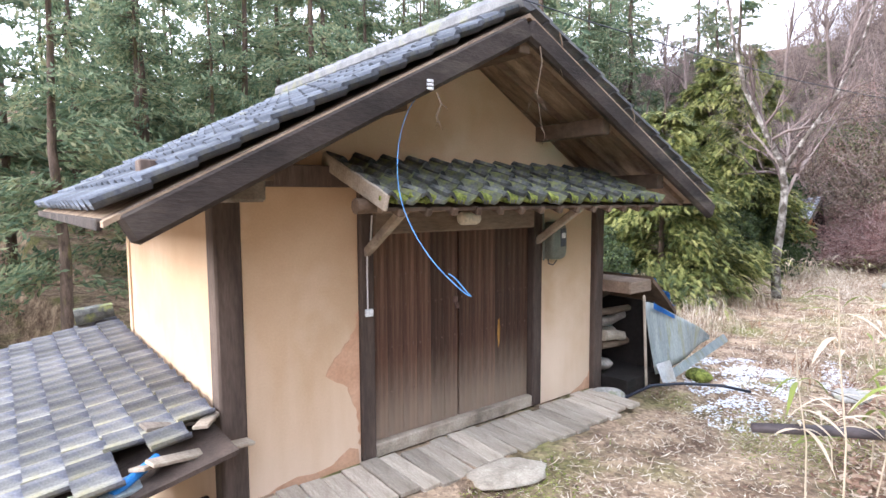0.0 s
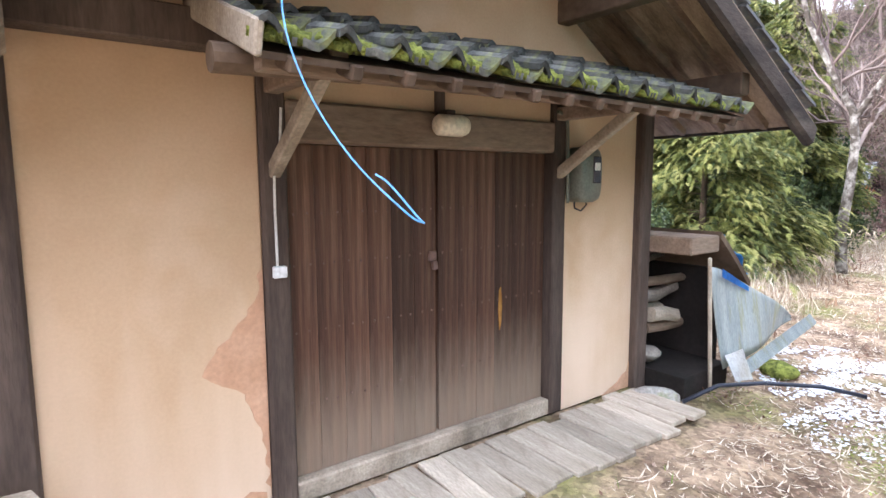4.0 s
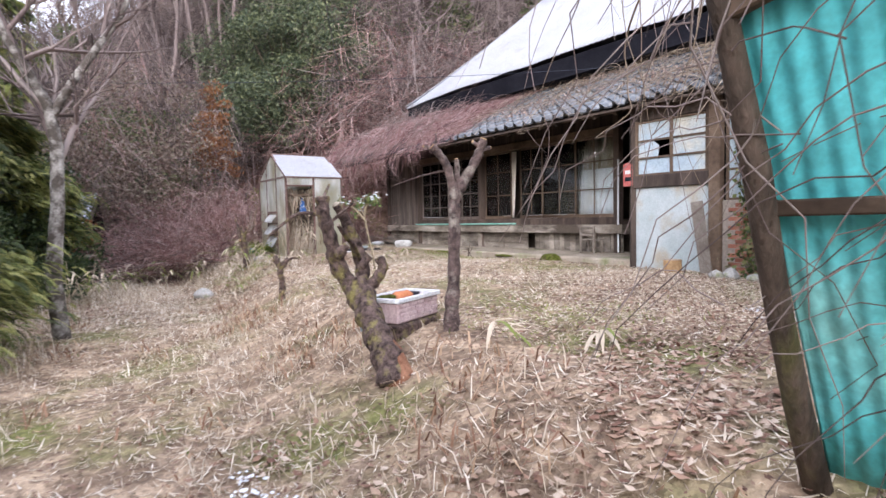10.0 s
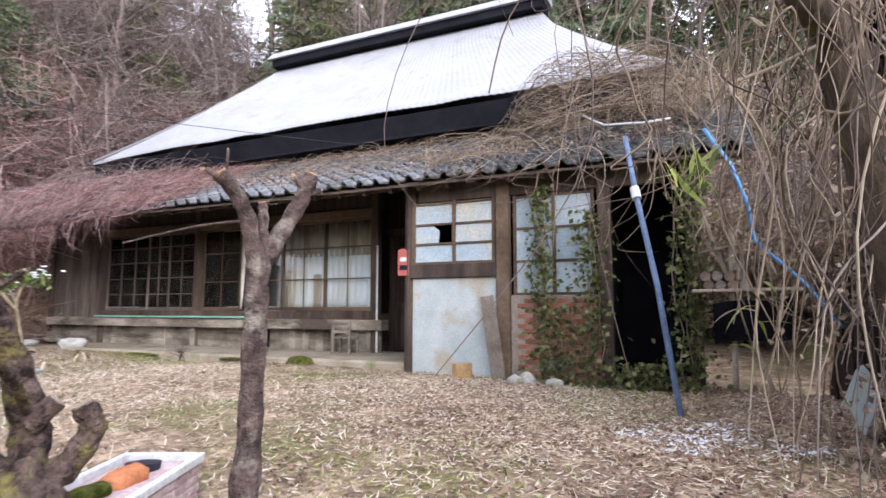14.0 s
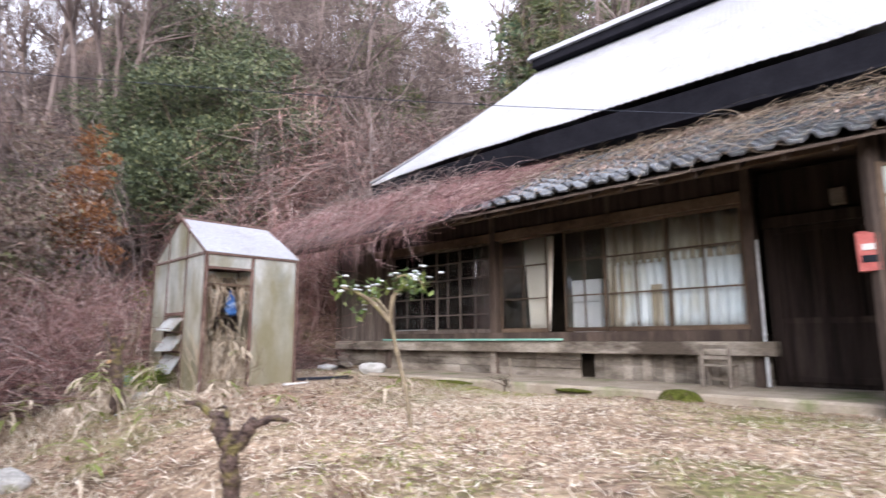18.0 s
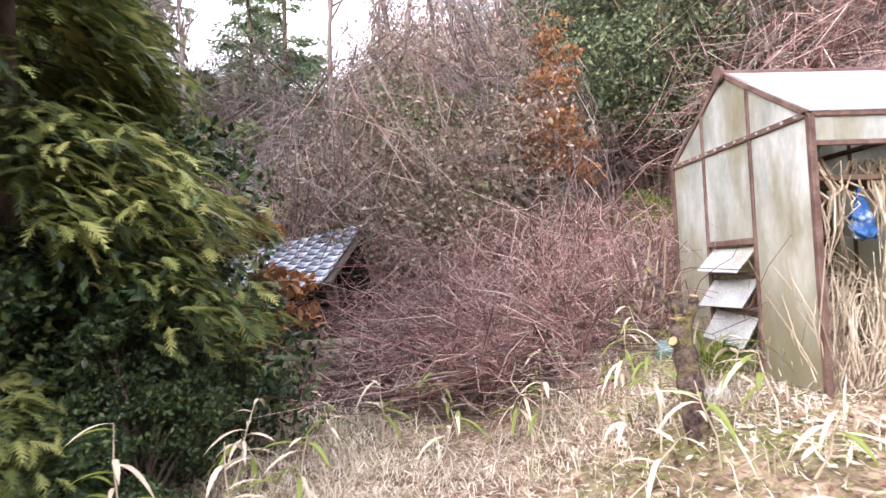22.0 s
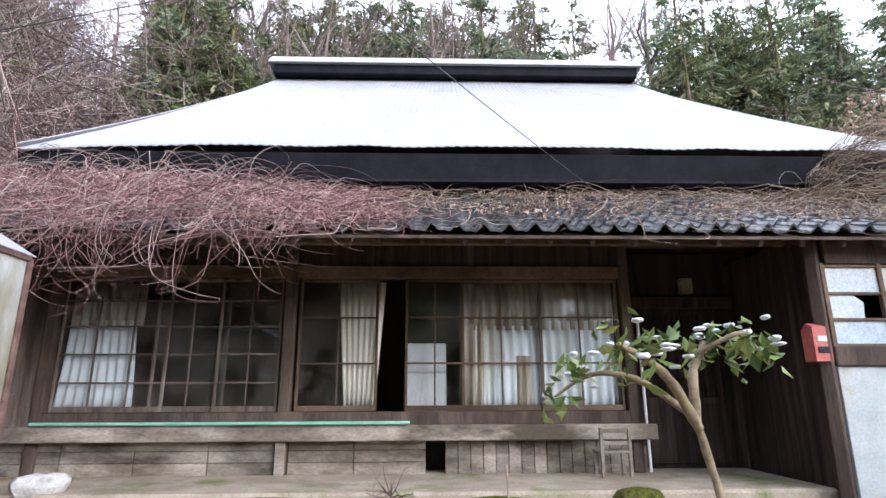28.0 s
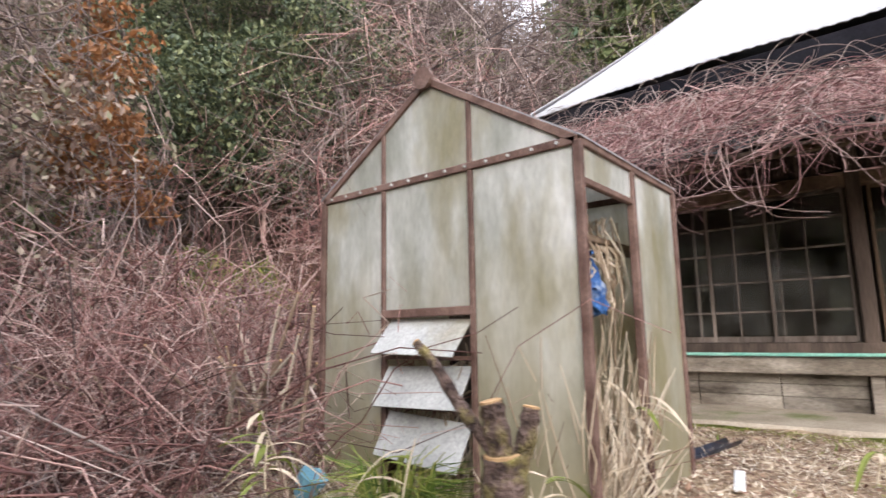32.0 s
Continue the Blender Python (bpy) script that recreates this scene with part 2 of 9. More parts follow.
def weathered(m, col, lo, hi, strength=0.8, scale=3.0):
    """Wear, and the plaster's paler foot, fading with the height of the piece: col at lo, none at hi, with a ragged
    edge.
    """
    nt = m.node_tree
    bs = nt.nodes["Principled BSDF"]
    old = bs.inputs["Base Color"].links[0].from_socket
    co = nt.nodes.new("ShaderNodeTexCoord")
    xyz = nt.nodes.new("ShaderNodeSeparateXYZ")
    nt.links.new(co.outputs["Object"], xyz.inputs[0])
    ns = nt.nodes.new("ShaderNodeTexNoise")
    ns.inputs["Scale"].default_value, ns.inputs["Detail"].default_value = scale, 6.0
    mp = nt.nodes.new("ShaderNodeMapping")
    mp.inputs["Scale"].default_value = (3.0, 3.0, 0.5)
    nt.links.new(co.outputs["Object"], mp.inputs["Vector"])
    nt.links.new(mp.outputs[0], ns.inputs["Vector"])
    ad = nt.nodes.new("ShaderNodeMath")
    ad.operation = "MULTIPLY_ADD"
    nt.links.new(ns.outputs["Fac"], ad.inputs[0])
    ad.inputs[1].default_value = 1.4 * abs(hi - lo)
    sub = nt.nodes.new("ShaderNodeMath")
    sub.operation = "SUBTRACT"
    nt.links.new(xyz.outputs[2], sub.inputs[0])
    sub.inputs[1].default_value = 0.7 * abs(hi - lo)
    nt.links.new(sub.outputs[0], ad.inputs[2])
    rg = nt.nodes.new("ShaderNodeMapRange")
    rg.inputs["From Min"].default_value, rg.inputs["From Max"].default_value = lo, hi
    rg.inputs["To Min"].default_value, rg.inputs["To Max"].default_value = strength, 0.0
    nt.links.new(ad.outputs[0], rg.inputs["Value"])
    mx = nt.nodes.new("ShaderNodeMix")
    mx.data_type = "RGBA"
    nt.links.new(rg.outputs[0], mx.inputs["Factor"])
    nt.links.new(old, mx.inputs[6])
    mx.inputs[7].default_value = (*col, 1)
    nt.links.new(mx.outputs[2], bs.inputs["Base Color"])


FRP = mat("algae_stained_translucent_sheet", (0.5, 0.52, 0.47), (0.95, 0.96, 0.95), 1.7, 30, 0.14, 0.04, stretch=(1.3, 1.3, 0.55), c=(0.5, 0.47, 0.34), cmix=0.45, cscale=1.1, grain=0.4, spec=0.7)
weathered(FRP, (0.47, 0.42, 0.25), 0.05, 1.5, 0.8, 1.6)
def translucent(m, f):
    nt = m.node_tree
    bs = nt.nodes["Principled BSDF"]
    tr = nt.nodes.new("ShaderNodeBsdfTranslucent")
    nt.links.new(bs.inputs["Base Color"].links[0].from_socket, tr.inputs["Color"])
    ms = nt.nodes.new("ShaderNodeMixShader")
    ms.inputs[0].default_value = f
    nt.links.new(bs.outputs[0], ms.inputs[1])
    nt.links.new(tr.outputs[0], ms.inputs[2])
    nt.links.new(ms.outputs[0], nt.nodes["Material Output"].inputs["Surface"])


translucent(FRP, 0.62)
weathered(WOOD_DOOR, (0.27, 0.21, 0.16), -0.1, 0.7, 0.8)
# paler streaked foot; the darker plaster above also holds the overhang's shade
weathered(PLASTER, (0.7, 0.56, 0.44), -0.3, 1.0, 0.7, 1.5)
BARK = mat("brown_bark", (0.055, 0.04, 0.03), (0.15, 0.11, 0.085), 8, 50, 0.95, 0.8, stretch=(1, 1, 0.3), c=(0.13, 0.13, 0.04), cmix=0.3, cscale=3, dist=0.02)
BARK_PALE = mat("pale_peeling_bark", (0.24, 0.215, 0.19), (0.46, 0.435, 0.4), 9, 40, 0.9, 0.6, c=(0.085, 0.07, 0.058), cmix=0.75, cscale=6, dist=0.02)


# ---- mesh tools ----
class Geo:
    """Collects vertices and faces of one mesh."""

    def __init__(self):
        self.v, self.f = [], []

    def add(self, verts, faces):
        k = len(self.v)
        self.v.extend(tuple(p) for p in verts)
        self.f.extend(tuple(i + k for i in q) for q in faces)
        return self

    def box(self, x0, y0, z0, x1, y1, z1, c=0.006, m=None):
        """A box with chamfered edges."""
        lo, hi = (min(x0, x1), min(y0, y1), min(z0, z1)), (max(x0, x1), max(y0, y1), max(z0, z1))
        c = min(c, *(0.3 * (h - l) for l, h in zip(lo, hi)))
        vs, idx = [], {}
        for sx in (0, 1):
            for sy in (0, 1):
                for sz in (0, 1):
                    s = (sx, sy, sz)
                    for ax in range(3):
                        p = [hi[i] if s[i] else lo[i] for i in range(3)]
                        for i in range(3):
                            if i != ax:
                                p[i] += -c if s[i] else c
                        idx[s, ax] = len(vs)
                        vs.append(Vector(p))
        fs = []
        for ax in range(3):
            b, d = [i for i in range(3) if i != ax]
            for side in (0, 1):
                quad = []
                for p, q in ((0, 0), (1, 0), (1, 1), (0, 1)):
                    s = [0, 0, 0]
                    s[ax], s[b], s[d] = side, p, q
                    quad.append(idx[tuple(s), ax])
                flip = (side == 0) != (ax == 1)
                fs.append(quad[::-1] if flip else quad)
            for p in (0, 1):
                for q in (0, 1):
                    s0, s1 = [0, 0, 0], [0, 0, 0]
                    s0[ax], s1[ax] = 0, 1
                    s0[b] = s1[b] = p
                    s0[d] = s1[d] = q
                    e = [idx[tuple(s0), b], idx[tuple(s1), b], idx[tuple(s1), d], idx[tuple(s0), d]]
                    fs.append(e)
        for sx in (0, 1):
            for sy in (0, 1):
                for sz in (0, 1):
                    fs.append([idx[(sx, sy, sz), a] for a in range(3)])
        if m is not None:
            vs = [m @ p for p in vs]
        return self.add(vs, fs)

    def beam(self, p, q, w, h, c=0.008, up=(0, 0, 1)):
        """A squared timber from p to q, w wide and h high."""
        p, q = Vector(p), Vector(q)
        d = (q - p)
        x = d.normalized()
        upv = Vector(up)
        y = upv.cross(x)
        if y.length < 1e-4:
            y = Vector((0, 1, 0)).cross(x)
        y.normalize()
        z = x.cross(y)
        m = Matrix((x, y, z)).transposed().to_4x4()
        m.translation = p
        return self.box(0, -w / 2, -h / 2, d.length, w / 2, h / 2, c, m)

    def tube(self, pts, radii, n=6, cap=True):
        pts = [Vector(p) for p in pts]
        if not hasattr(radii, "__len__"):
            radii = [radii] * len(pts)
        vs, fs = [], []
        ref = Vector((0.31, 0.17, 0.93))
        for i, p in enumerate(pts):
            t = (pts[min(i + 1, len(pts) - 1)] - pts[max(i - 1, 0)]).normalized()
            a = t.cross(ref)
            if a.length < 0.05:
                a = t.cross(Vector((1, 0, 0)))
            a.normalize()
            b = t.cross(a)
            for k in range(n):
                w = 2 * math.pi * k / n
                vs.append(p + float(radii[i]) * (math.cos(w) * a + math.sin(w) * b))
        for i in range(len(pts) - 1):
            for k in range(n):
                fs.append((i * n + k, i * n + (k + 1) % n, (i + 1) * n + (k + 1) % n, (i + 1) * n + k))
        if cap:
            fs.append(tuple(range(n))[::-1])
            fs.append(tuple(range((len(pts) - 1) * n, len(pts) * n)))
        return self.add(vs, fs)

    def sheet(self, fn, nu, nv, thick=0.0):
        """A surface fn(u, v), u and v from 0 to 1; thick: a second side below it, by a vector or a height."""
        vs = [Vector(fn(i / nu, j / nv)) for j in range(nv + 1) for i in range(nu + 1)]
        r = nu + 1
        fs = [(j * r + i, j * r + i + 1, (j + 1) * r + i + 1, (j + 1) * r + i) for j in range(nv) for i in range(nu)]
        if thick:
            off = thick if isinstance(thick, Vector) else Vector((0, 0, -thick))
            k = len(vs)
            vs += [p + off for p in vs]
            fs += [tuple(i + k for i in q[::-1]) for q in fs]
            rim = [i for i in range(nu)] + [j * r + nu for j in range(nv)] + [nv * r + nu - i for i in range(nu)] + [(nv - j) * r for j in range(nv)]
            for i, p in enumerate(rim):
                q = rim[(i + 1) % len(rim)]
                fs.append((p, p + k, q + k, q))
        return self.add(vs, fs)

    def prism(self, poly, axis, lo, hi):
        """A polygon of 2D points pushed along an axis."""
        def at(p, d):
            q = list(p)
            q.insert(axis, d)
            return q
        n = len(poly)
        vs = [at(p, lo) for p in poly] + [at(p, hi) for p in poly]
        fs = [tuple(range(n))[::-1], tuple(range(n, 2 * n))] + [(i, (i + 1) % n, n + (i + 1) % n, n + i) for i in range(n)]
        return self.add(vs, fs)

    def mesh(self, name, material, smooth=False):
        me = bpy.data.meshes.new(name)
        me.from_pydata(self.v, [], self.f)
        me.materials.append(material)
        me.update()
        bm = bmesh.new()
        bm.from_mesh(me)
        if len(bm.faces) < 60000:
            bmesh.ops.recalc_face_normals(bm, faces=bm.faces)
        bm.to_mesh(me)
        bm.free()
        if smooth:
            me.polygons.foreach_set("use_smooth", [True] * len(me.polygons))
        return me


def fast_mesh(name, verts, faces, material, smooth=False):
    """A mesh from arrays: verts (n, 3), faces (m, 3 or 4)."""
    verts, faces = np.asarray(verts, dtype=np.float32), np.asarray(faces, dtype=np.int32)
    me = bpy.data.meshes.new(name)
    k = faces.shape[1]
    me.vertices.add(len(verts))
    me.vertices.foreach_set("co", verts.ravel())
    me.loops.add(faces.size)
    me.loops.foreach_set("vertex_index", faces.ravel())
    me.polygons.add(len(faces))
    me.polygons.foreach_set("loop_start", np.arange(0, faces.size, k, dtype=np.int32))
    me.polygons.foreach_set("loop_total", np.full(len(faces), k, dtype=np.int32))
    me.polygons.foreach_set("use_smooth", np.full(len(faces), smooth))
    me.materials.append(material)
    me.update(calc_edges=True)
    return me


def thing(name, m, label, category, group="", kind=""):
    ob = new(name)
    ob.empty_display_size = 0.1
    ob.matrix_world = m
    return tagged(ob, label, category, group, kind)


def part(name, geo, material, parent, label="", smooth=False, m=None):
    """One mesh object under a thing or part, in the parent's coordinates."""
    me = geo if isinstance(geo, bpy.types.Mesh) else geo.mesh(name, material, smooth)
    ob = new(name, me)
    ob.parent = parent
    if m is not None:
        ob.matrix_local = m
    if label:
        ob["label"] = label
    return ob


def solo(name, geo, material, label, category, group="", kind="", m=None, smooth=False):
    """A thing that is one mesh."""
    me = geo if isinstance(geo, bpy.types.Mesh) else geo.mesh(name, material, smooth)
    ob = new(name, me)
    if m is not None:
        ob.matrix_world = m
    return tagged(ob, label, category, group, kind)


rng = np.random.default_rng(7)


def smooth01(t):
    t = np.clip(t, 0, 1)
    return t * t * (3 - 2 * t)


SHED = pose(-2.97, 2.685, 0.035, 0, 0, 70.5)


def wavy(x, y):
    return 0.5 * np.sin(x * 1.3 + 0.7 * np.sin(y * 0.9)) + 0.5 * np.sin(y * 1.1 + 1.7 + 0.8 * np.sin(x * 0.7))


def ground(x, y):
    """Height of the ground at x, y (arrays or numbers)."""
    x, y = np.asarray(x, dtype=float), np.asarray(y, dtype=float)
    u = 0.334 * (x + 2.97) + 0.943 * (y - 2.685)
    n = 0.943 * (x + 2.97) - 0.334 * (y - 2.685)
    z = -0.08 + 0.0 * x
    z = z + 0.62 * smooth01((1.8 - y) / 3.2) * smooth01((n - 0.6) / 2.0)
    toe = 0.55 + np.clip(y - 8.5, 0, 6.5) * 0.19 + np.maximum(0, y - 15.0) * 0.04
    z = z + 0.53 * smooth01((x - toe) / 1.7) * smooth01((y - 1.0) / 4.0)
    z = z + 0.14 * smooth01((x - 3.0) / 2.0) * smooth01((y - 15.0) / 3.0)
    z = z - 1.7 * smooth01((-1.25 - u) / 0.6) * smooth01((0.5 - n) / 0.9)
    z = z - 1.7 * smooth01((-0.3 - n) / 1.5) * (1 - smooth01((u - 2.0) / 5.0)) * smooth01((u + 6) / 4)
    z = z - 0.35 * smooth01((-1.2 - x + 0.08 * (y - 9)) / 3.0) * smooth01((y - 7) / 3)
    z = z + 0.035 * wavy(x * 1.7, y * 1.7) + 0.05 * wavy(x * 0.5 + 3, y * 0.5)
    k = smooth01((x - 5.0) / 5.0)
    steep = smooth01((x - 8.5) / 6.0)
    back = np.maximum(y - 25.2 + 2.4 * k + 0.2 * np.minimum(x, 0), 0) * (0.6 + 1.0 * steep)
    bank_s = np.maximum(np.minimum(x - 8.0, (5.6 - y) * 1.2), 0) * 0.6
    side = np.maximum(x - 17.3, 0) * 0.85
    left = np.maximum(-x - 14.0 + 0.15 * y, 0) * 0.3
    rear = np.maximum(-y - 14.0, 0) * 0.25
    hill = np.sqrt(back ** 2 + side ** 2 + left ** 2 + rear ** 2 + bank_s ** 2)
    z = z + 34 * (1 - np.exp(-hill / 34))
    return z


def gz(x, y):
    return float(ground(x, y))


# ---- ground ----
def build_ground():
    def axis(lo, a, b, hi, step, far):
        near = np.arange(a, b, step)
        k = np.linspace(0, 1, far + 1)[1:]
        return np.concatenate([(a - (a - lo) * k ** 3)[::-1], near, b + (hi - b) * k ** 3])
    xs, ys = axis(-1500, -12, 20, 1500, 0.16, 26), axis(-1500, -6, 28, 1500, 0.16, 26)
    gx, gy = np.meshgrid(xs, ys)
    z = ground(gx, gy)
    lumps = np.sin(gx * 5.1 + 2 * np.sin(gy * 3.3)) * np.sin(gy * 4.7 + 1.5 * np.sin(gx * 2.9))
    z = z + 0.018 * lumps * ((np.abs(gx) < 25) & (np.abs(gy) < 35))
    verts = np.stack([gx.ravel(), gy.ravel(), z.ravel()], 1)
    r = len(xs)
    i, j = np.meshgrid(np.arange(r - 1), np.arange(len(ys) - 1))
    k = (j * r + i).ravel()
    faces = np.stack([k, k + 1, k + r + 1, k + r], 1)
    return fast_mesh("ground", verts, faces, GROUND, True)


def ground_material():
    m = mat("leafy_grass_soil", (0.15, 0.106, 0.078), (0.46, 0.365, 0.28), 3.0, 26, 0.95, 0.9, c=(0.17, 0.18, 0.07), cmix=0.4, cscale=0.7, dist=0.03)
    nt = m.node_tree
    mp = [n for n in nt.nodes if n.type == "MAPPING"][0]
    bs = nt.nodes["Principled BSDF"]
    old = bs.inputs["Base Color"].links[0].from_socket
    vo = nt.nodes.new("ShaderNodeTexVoronoi")
    vo.inputs["Scale"].default_value = 22
    nt.links.new(mp.outputs[0], vo.inputs["Vector"])
    rp = nt.nodes.new("ShaderNodeValToRGB")
    el = rp.color_ramp.elements
    el[0].color, el[1].color = (0.55, 0.48, 0.42, 1), (1.35, 1.25, 1.1, 1)
    sep = nt.nodes.new("ShaderNodeSeparateColor")
    nt.links.new(vo.outputs["Color"], sep.inputs[0])
    nt.links.new(sep.outputs[0], rp.inputs["Fac"])
    mx = nt.nodes.new("ShaderNodeMix")
    mx.data_type, mx.blend_type = "RGBA", "MULTIPLY"
    mx.inputs["Factor"].default_value = 0.8
    nt.links.new(old, mx.inputs[6])
    nt.links.new(rp.outputs[0], mx.inputs[7])
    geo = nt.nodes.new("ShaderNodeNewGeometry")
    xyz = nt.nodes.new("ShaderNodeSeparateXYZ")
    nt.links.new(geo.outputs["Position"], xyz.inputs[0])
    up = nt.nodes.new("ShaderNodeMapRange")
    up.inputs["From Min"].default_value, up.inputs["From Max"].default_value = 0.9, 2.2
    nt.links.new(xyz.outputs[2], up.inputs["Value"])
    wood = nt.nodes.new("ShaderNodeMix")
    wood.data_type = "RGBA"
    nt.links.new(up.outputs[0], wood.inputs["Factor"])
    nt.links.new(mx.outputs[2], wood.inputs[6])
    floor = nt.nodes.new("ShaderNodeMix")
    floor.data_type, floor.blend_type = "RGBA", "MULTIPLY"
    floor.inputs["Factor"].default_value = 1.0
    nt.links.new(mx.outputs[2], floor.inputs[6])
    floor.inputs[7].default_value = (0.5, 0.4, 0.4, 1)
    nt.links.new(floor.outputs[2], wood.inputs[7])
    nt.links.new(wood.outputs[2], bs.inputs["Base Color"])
    return m


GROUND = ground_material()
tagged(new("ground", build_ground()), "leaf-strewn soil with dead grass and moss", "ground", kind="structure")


# ---- roof tiles ----
def tile_mesh(name, w, l, material, wave=0.035, thick=0.018, step=0.012):
    """One wavy pantile: w across (x), l down the slope (y from 0 to -l)."""
    def prof(s):
        return wave * (math.cos(2 * math.pi * (s - 0.12)) * 0.6 + 0.3 * math.cos(4 * math.pi * (s - 0.1)))
    g = Geo()
    g.sheet(lambda a, b: (w * 1.04 * (a - 0.5), -l * 1.12 * b, prof(a) + step * b), 10, 2, thick)
    return g.mesh(name, material, False)


def tile_field(name, parent, frame_m, width, length, tw, tl, material, keep, skip=(), jitter=0.01, lift=0.0, wave=0.035, thick=0.018, step=0.012):
    """Rows of tiles on the plane of frame_m (x across, -y down the slope). keep(i, j): a piece of its own; the others are joined."""
    mesh = tile_mesh(name, tw, tl, material, wave, thick, step)
    nx, ny = int(round(width / tw)), int(round(length / tl))
    rest_v, rest_f = [], []
    for i in range(nx):
        for j in range(ny):
            if (i, j) in skip:
                continue
            m = frame_m @ pose((i + 0.5) * tw, -j * tl, lift + rng.normal(0, 0.003), rng.normal(0, 0.6), rng.normal(0, 0.8), rng.normal(0, 40 * jitter))
            if keep(i, j):
                ob = new(name, mesh)
                ob.parent = parent
                ob.matrix_local = m
            else:
                k = len(rest_v)
                rest_v.extend(m @ v.co for v in mesh.vertices)
                rest_f.extend(tuple(q + k for q in p.vertices) for p in mesh.polygons)
    if rest_v:
        g = Geo()
        g.v, g.f = [tuple(p) for p in rest_v], rest_f
        me = bpy.data.meshes.new("tile_rows")
        me.from_pydata(g.v, [], g.f)
        me.materials.append(material)
        ob = new("tiling", me)
        ob.parent = parent
        ob["kind"] = "stuff"


def slope_frame(origin, across, down):
    """x along across, y up the slope, z outward."""
    x, d = Vector(across).normalized(), Vector(down).normalized()
    y = -d
    z = x.cross(y)
    m = Matrix((x, y, z)).transposed().to_4x4()
    m.translation = origin
    return m


# ---- storehouse ----
def build_shed():
    s = thing("storehouse", SHED, "small ochre clay storehouse with tiled roof and brown double doors", "storehouse")
    U0, U1, D = -1.27, 3.07, 3.3
    UC = (U0 + U1) / 2
    WT = 0.12
    part("front_wall", Geo().box(U0 + 0.17, 0.0, -0.12, -0.13, WT, 2.2), PLASTER, s, "ochre plaster with a patch fallen away")
    part("front_wall", Geo().box(2.07, 0.0, -0.12, U1 - 0.1, WT, 2.2), PLASTER, s)
    part("front_wall", Geo().box(0.0, 0.0, 1.98, 1.94, WT, 2.2), PLASTER, s)
    part("gable_wall", Geo().prism([(U0, 2.2), (U1, 2.2), (UC, 3.5)], 1, 0.0, WT), PLASTER, s)
    part("back_wall", Geo().box(U0, D - WT, -0.2, U1, D, 2.2), PLASTER, s)
    part("back_gable", Geo().prism([(U0, 2.2), (U1, 2.2), (UC, 3.5)], 1, D - WT, D), PLASTER, s)
    part("side_wall", Geo().box(U0 + 0.02, 0.1, -1.7, U0 + 0.14, D, 2.2), PLASTER, s, "pale sunlit ochre plaster")
    part("side_wall", Geo().box(U1 - 0.14, 0.1, -0.3, U1 - 0.02, D, 2.2), PLASTER, s)
    for x0, x1 in ((U0, U0 + 0.19), (U1 - 0.12, U1 + 0.03)):
        part("corner_post", Geo().box(x0, -0.03 if x0 < 0 else -0.075, -1.5 if x0 < 0 else -0.15, x1, 0.16, 2.25, 0.015), WOOD_DARK, s)
    for x0, x1 in ((-0.13, 0.0), (1.94, 2.07)):
        part("door_post", Geo().box(x0, -0.04, -0.1, x1, 0.14, 2.35, 0.012), WOOD_DARK, s)
    part("lintel", Geo().box(0.0, -0.05, 1.81, 1.94, 0.1, 2.02, 0.015), WOOD_TAN, s)
    part("sill", Geo().box(0.0, -0.03, -0.1, 1.94, 0.12, 0.02, 0.01), WOOD_PALE, s)
    # double door: vertical boards
    for a in (0.0, 0.97):
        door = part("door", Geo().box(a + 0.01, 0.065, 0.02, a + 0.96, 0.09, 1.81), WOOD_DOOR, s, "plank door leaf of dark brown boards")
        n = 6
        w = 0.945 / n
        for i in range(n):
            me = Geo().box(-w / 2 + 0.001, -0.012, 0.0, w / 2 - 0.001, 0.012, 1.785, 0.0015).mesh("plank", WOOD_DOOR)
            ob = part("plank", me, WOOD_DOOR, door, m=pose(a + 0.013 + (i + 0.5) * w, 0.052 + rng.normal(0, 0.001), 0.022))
    lock = part("hasp", Geo().box(0.9, 0.02, 1.13, 0.96, 0.04, 1.19).tube([(0.93, 0.01, 1.13), (0.93, 0.0, 1.08)], 0.02, 8), RUST_FRAME, s, "rusty padlock and hasp")
    # roof
    FO, BO = -0.92, D + 0.55
    zr = 3.62
    for sgn, half, rise in ((-1, 2.8, 1.47), (1, 3.02, 1.46)):
        sl = math.hypot(half, rise)
        deck = Geo()
        past = 0.13 / half if sgn < 0 else 0.0
        deck.sheet(lambda a, b: (UC + sgn * half * (1 + past) * a, FO + (BO - FO) * b, zr - rise * (1 + past) * a - 0.09), 8, 6, 0.03)
        roof = part("roof_slope", deck, WOOD_DECK, s, "tiled slope over bare roof boards")
        fm = slope_frame((UC, BO if sgn < 0 else FO, zr), (0, -1 if sgn < 0 else 1, 0), (sgn * half, 0, -rise))
        tile_field("roof_tile", roof, fm, BO - FO, sl * (1 + past) + 0.02, 0.262, 0.255, TILE if sgn > 0 else TILE_BLUE, (lambda i, j: i >= 7) if sgn < 0 else (lambda i, j: i < 3 and j > 3), lift=-0.01, thick=0.024, step=0.024, jitter=0.025)
        for y0 in (FO + 0.03,):
            part("bargeboard", Geo().beam((UC, y0, zr - 0.19), (UC + sgn * (half + 0.04), y0, zr - 0.19 - rise * (half + 0.04) / half), 0.09, 0.18, 0.03), WOOD_BLACK, s, "weathered bargeboard along the gable edge")
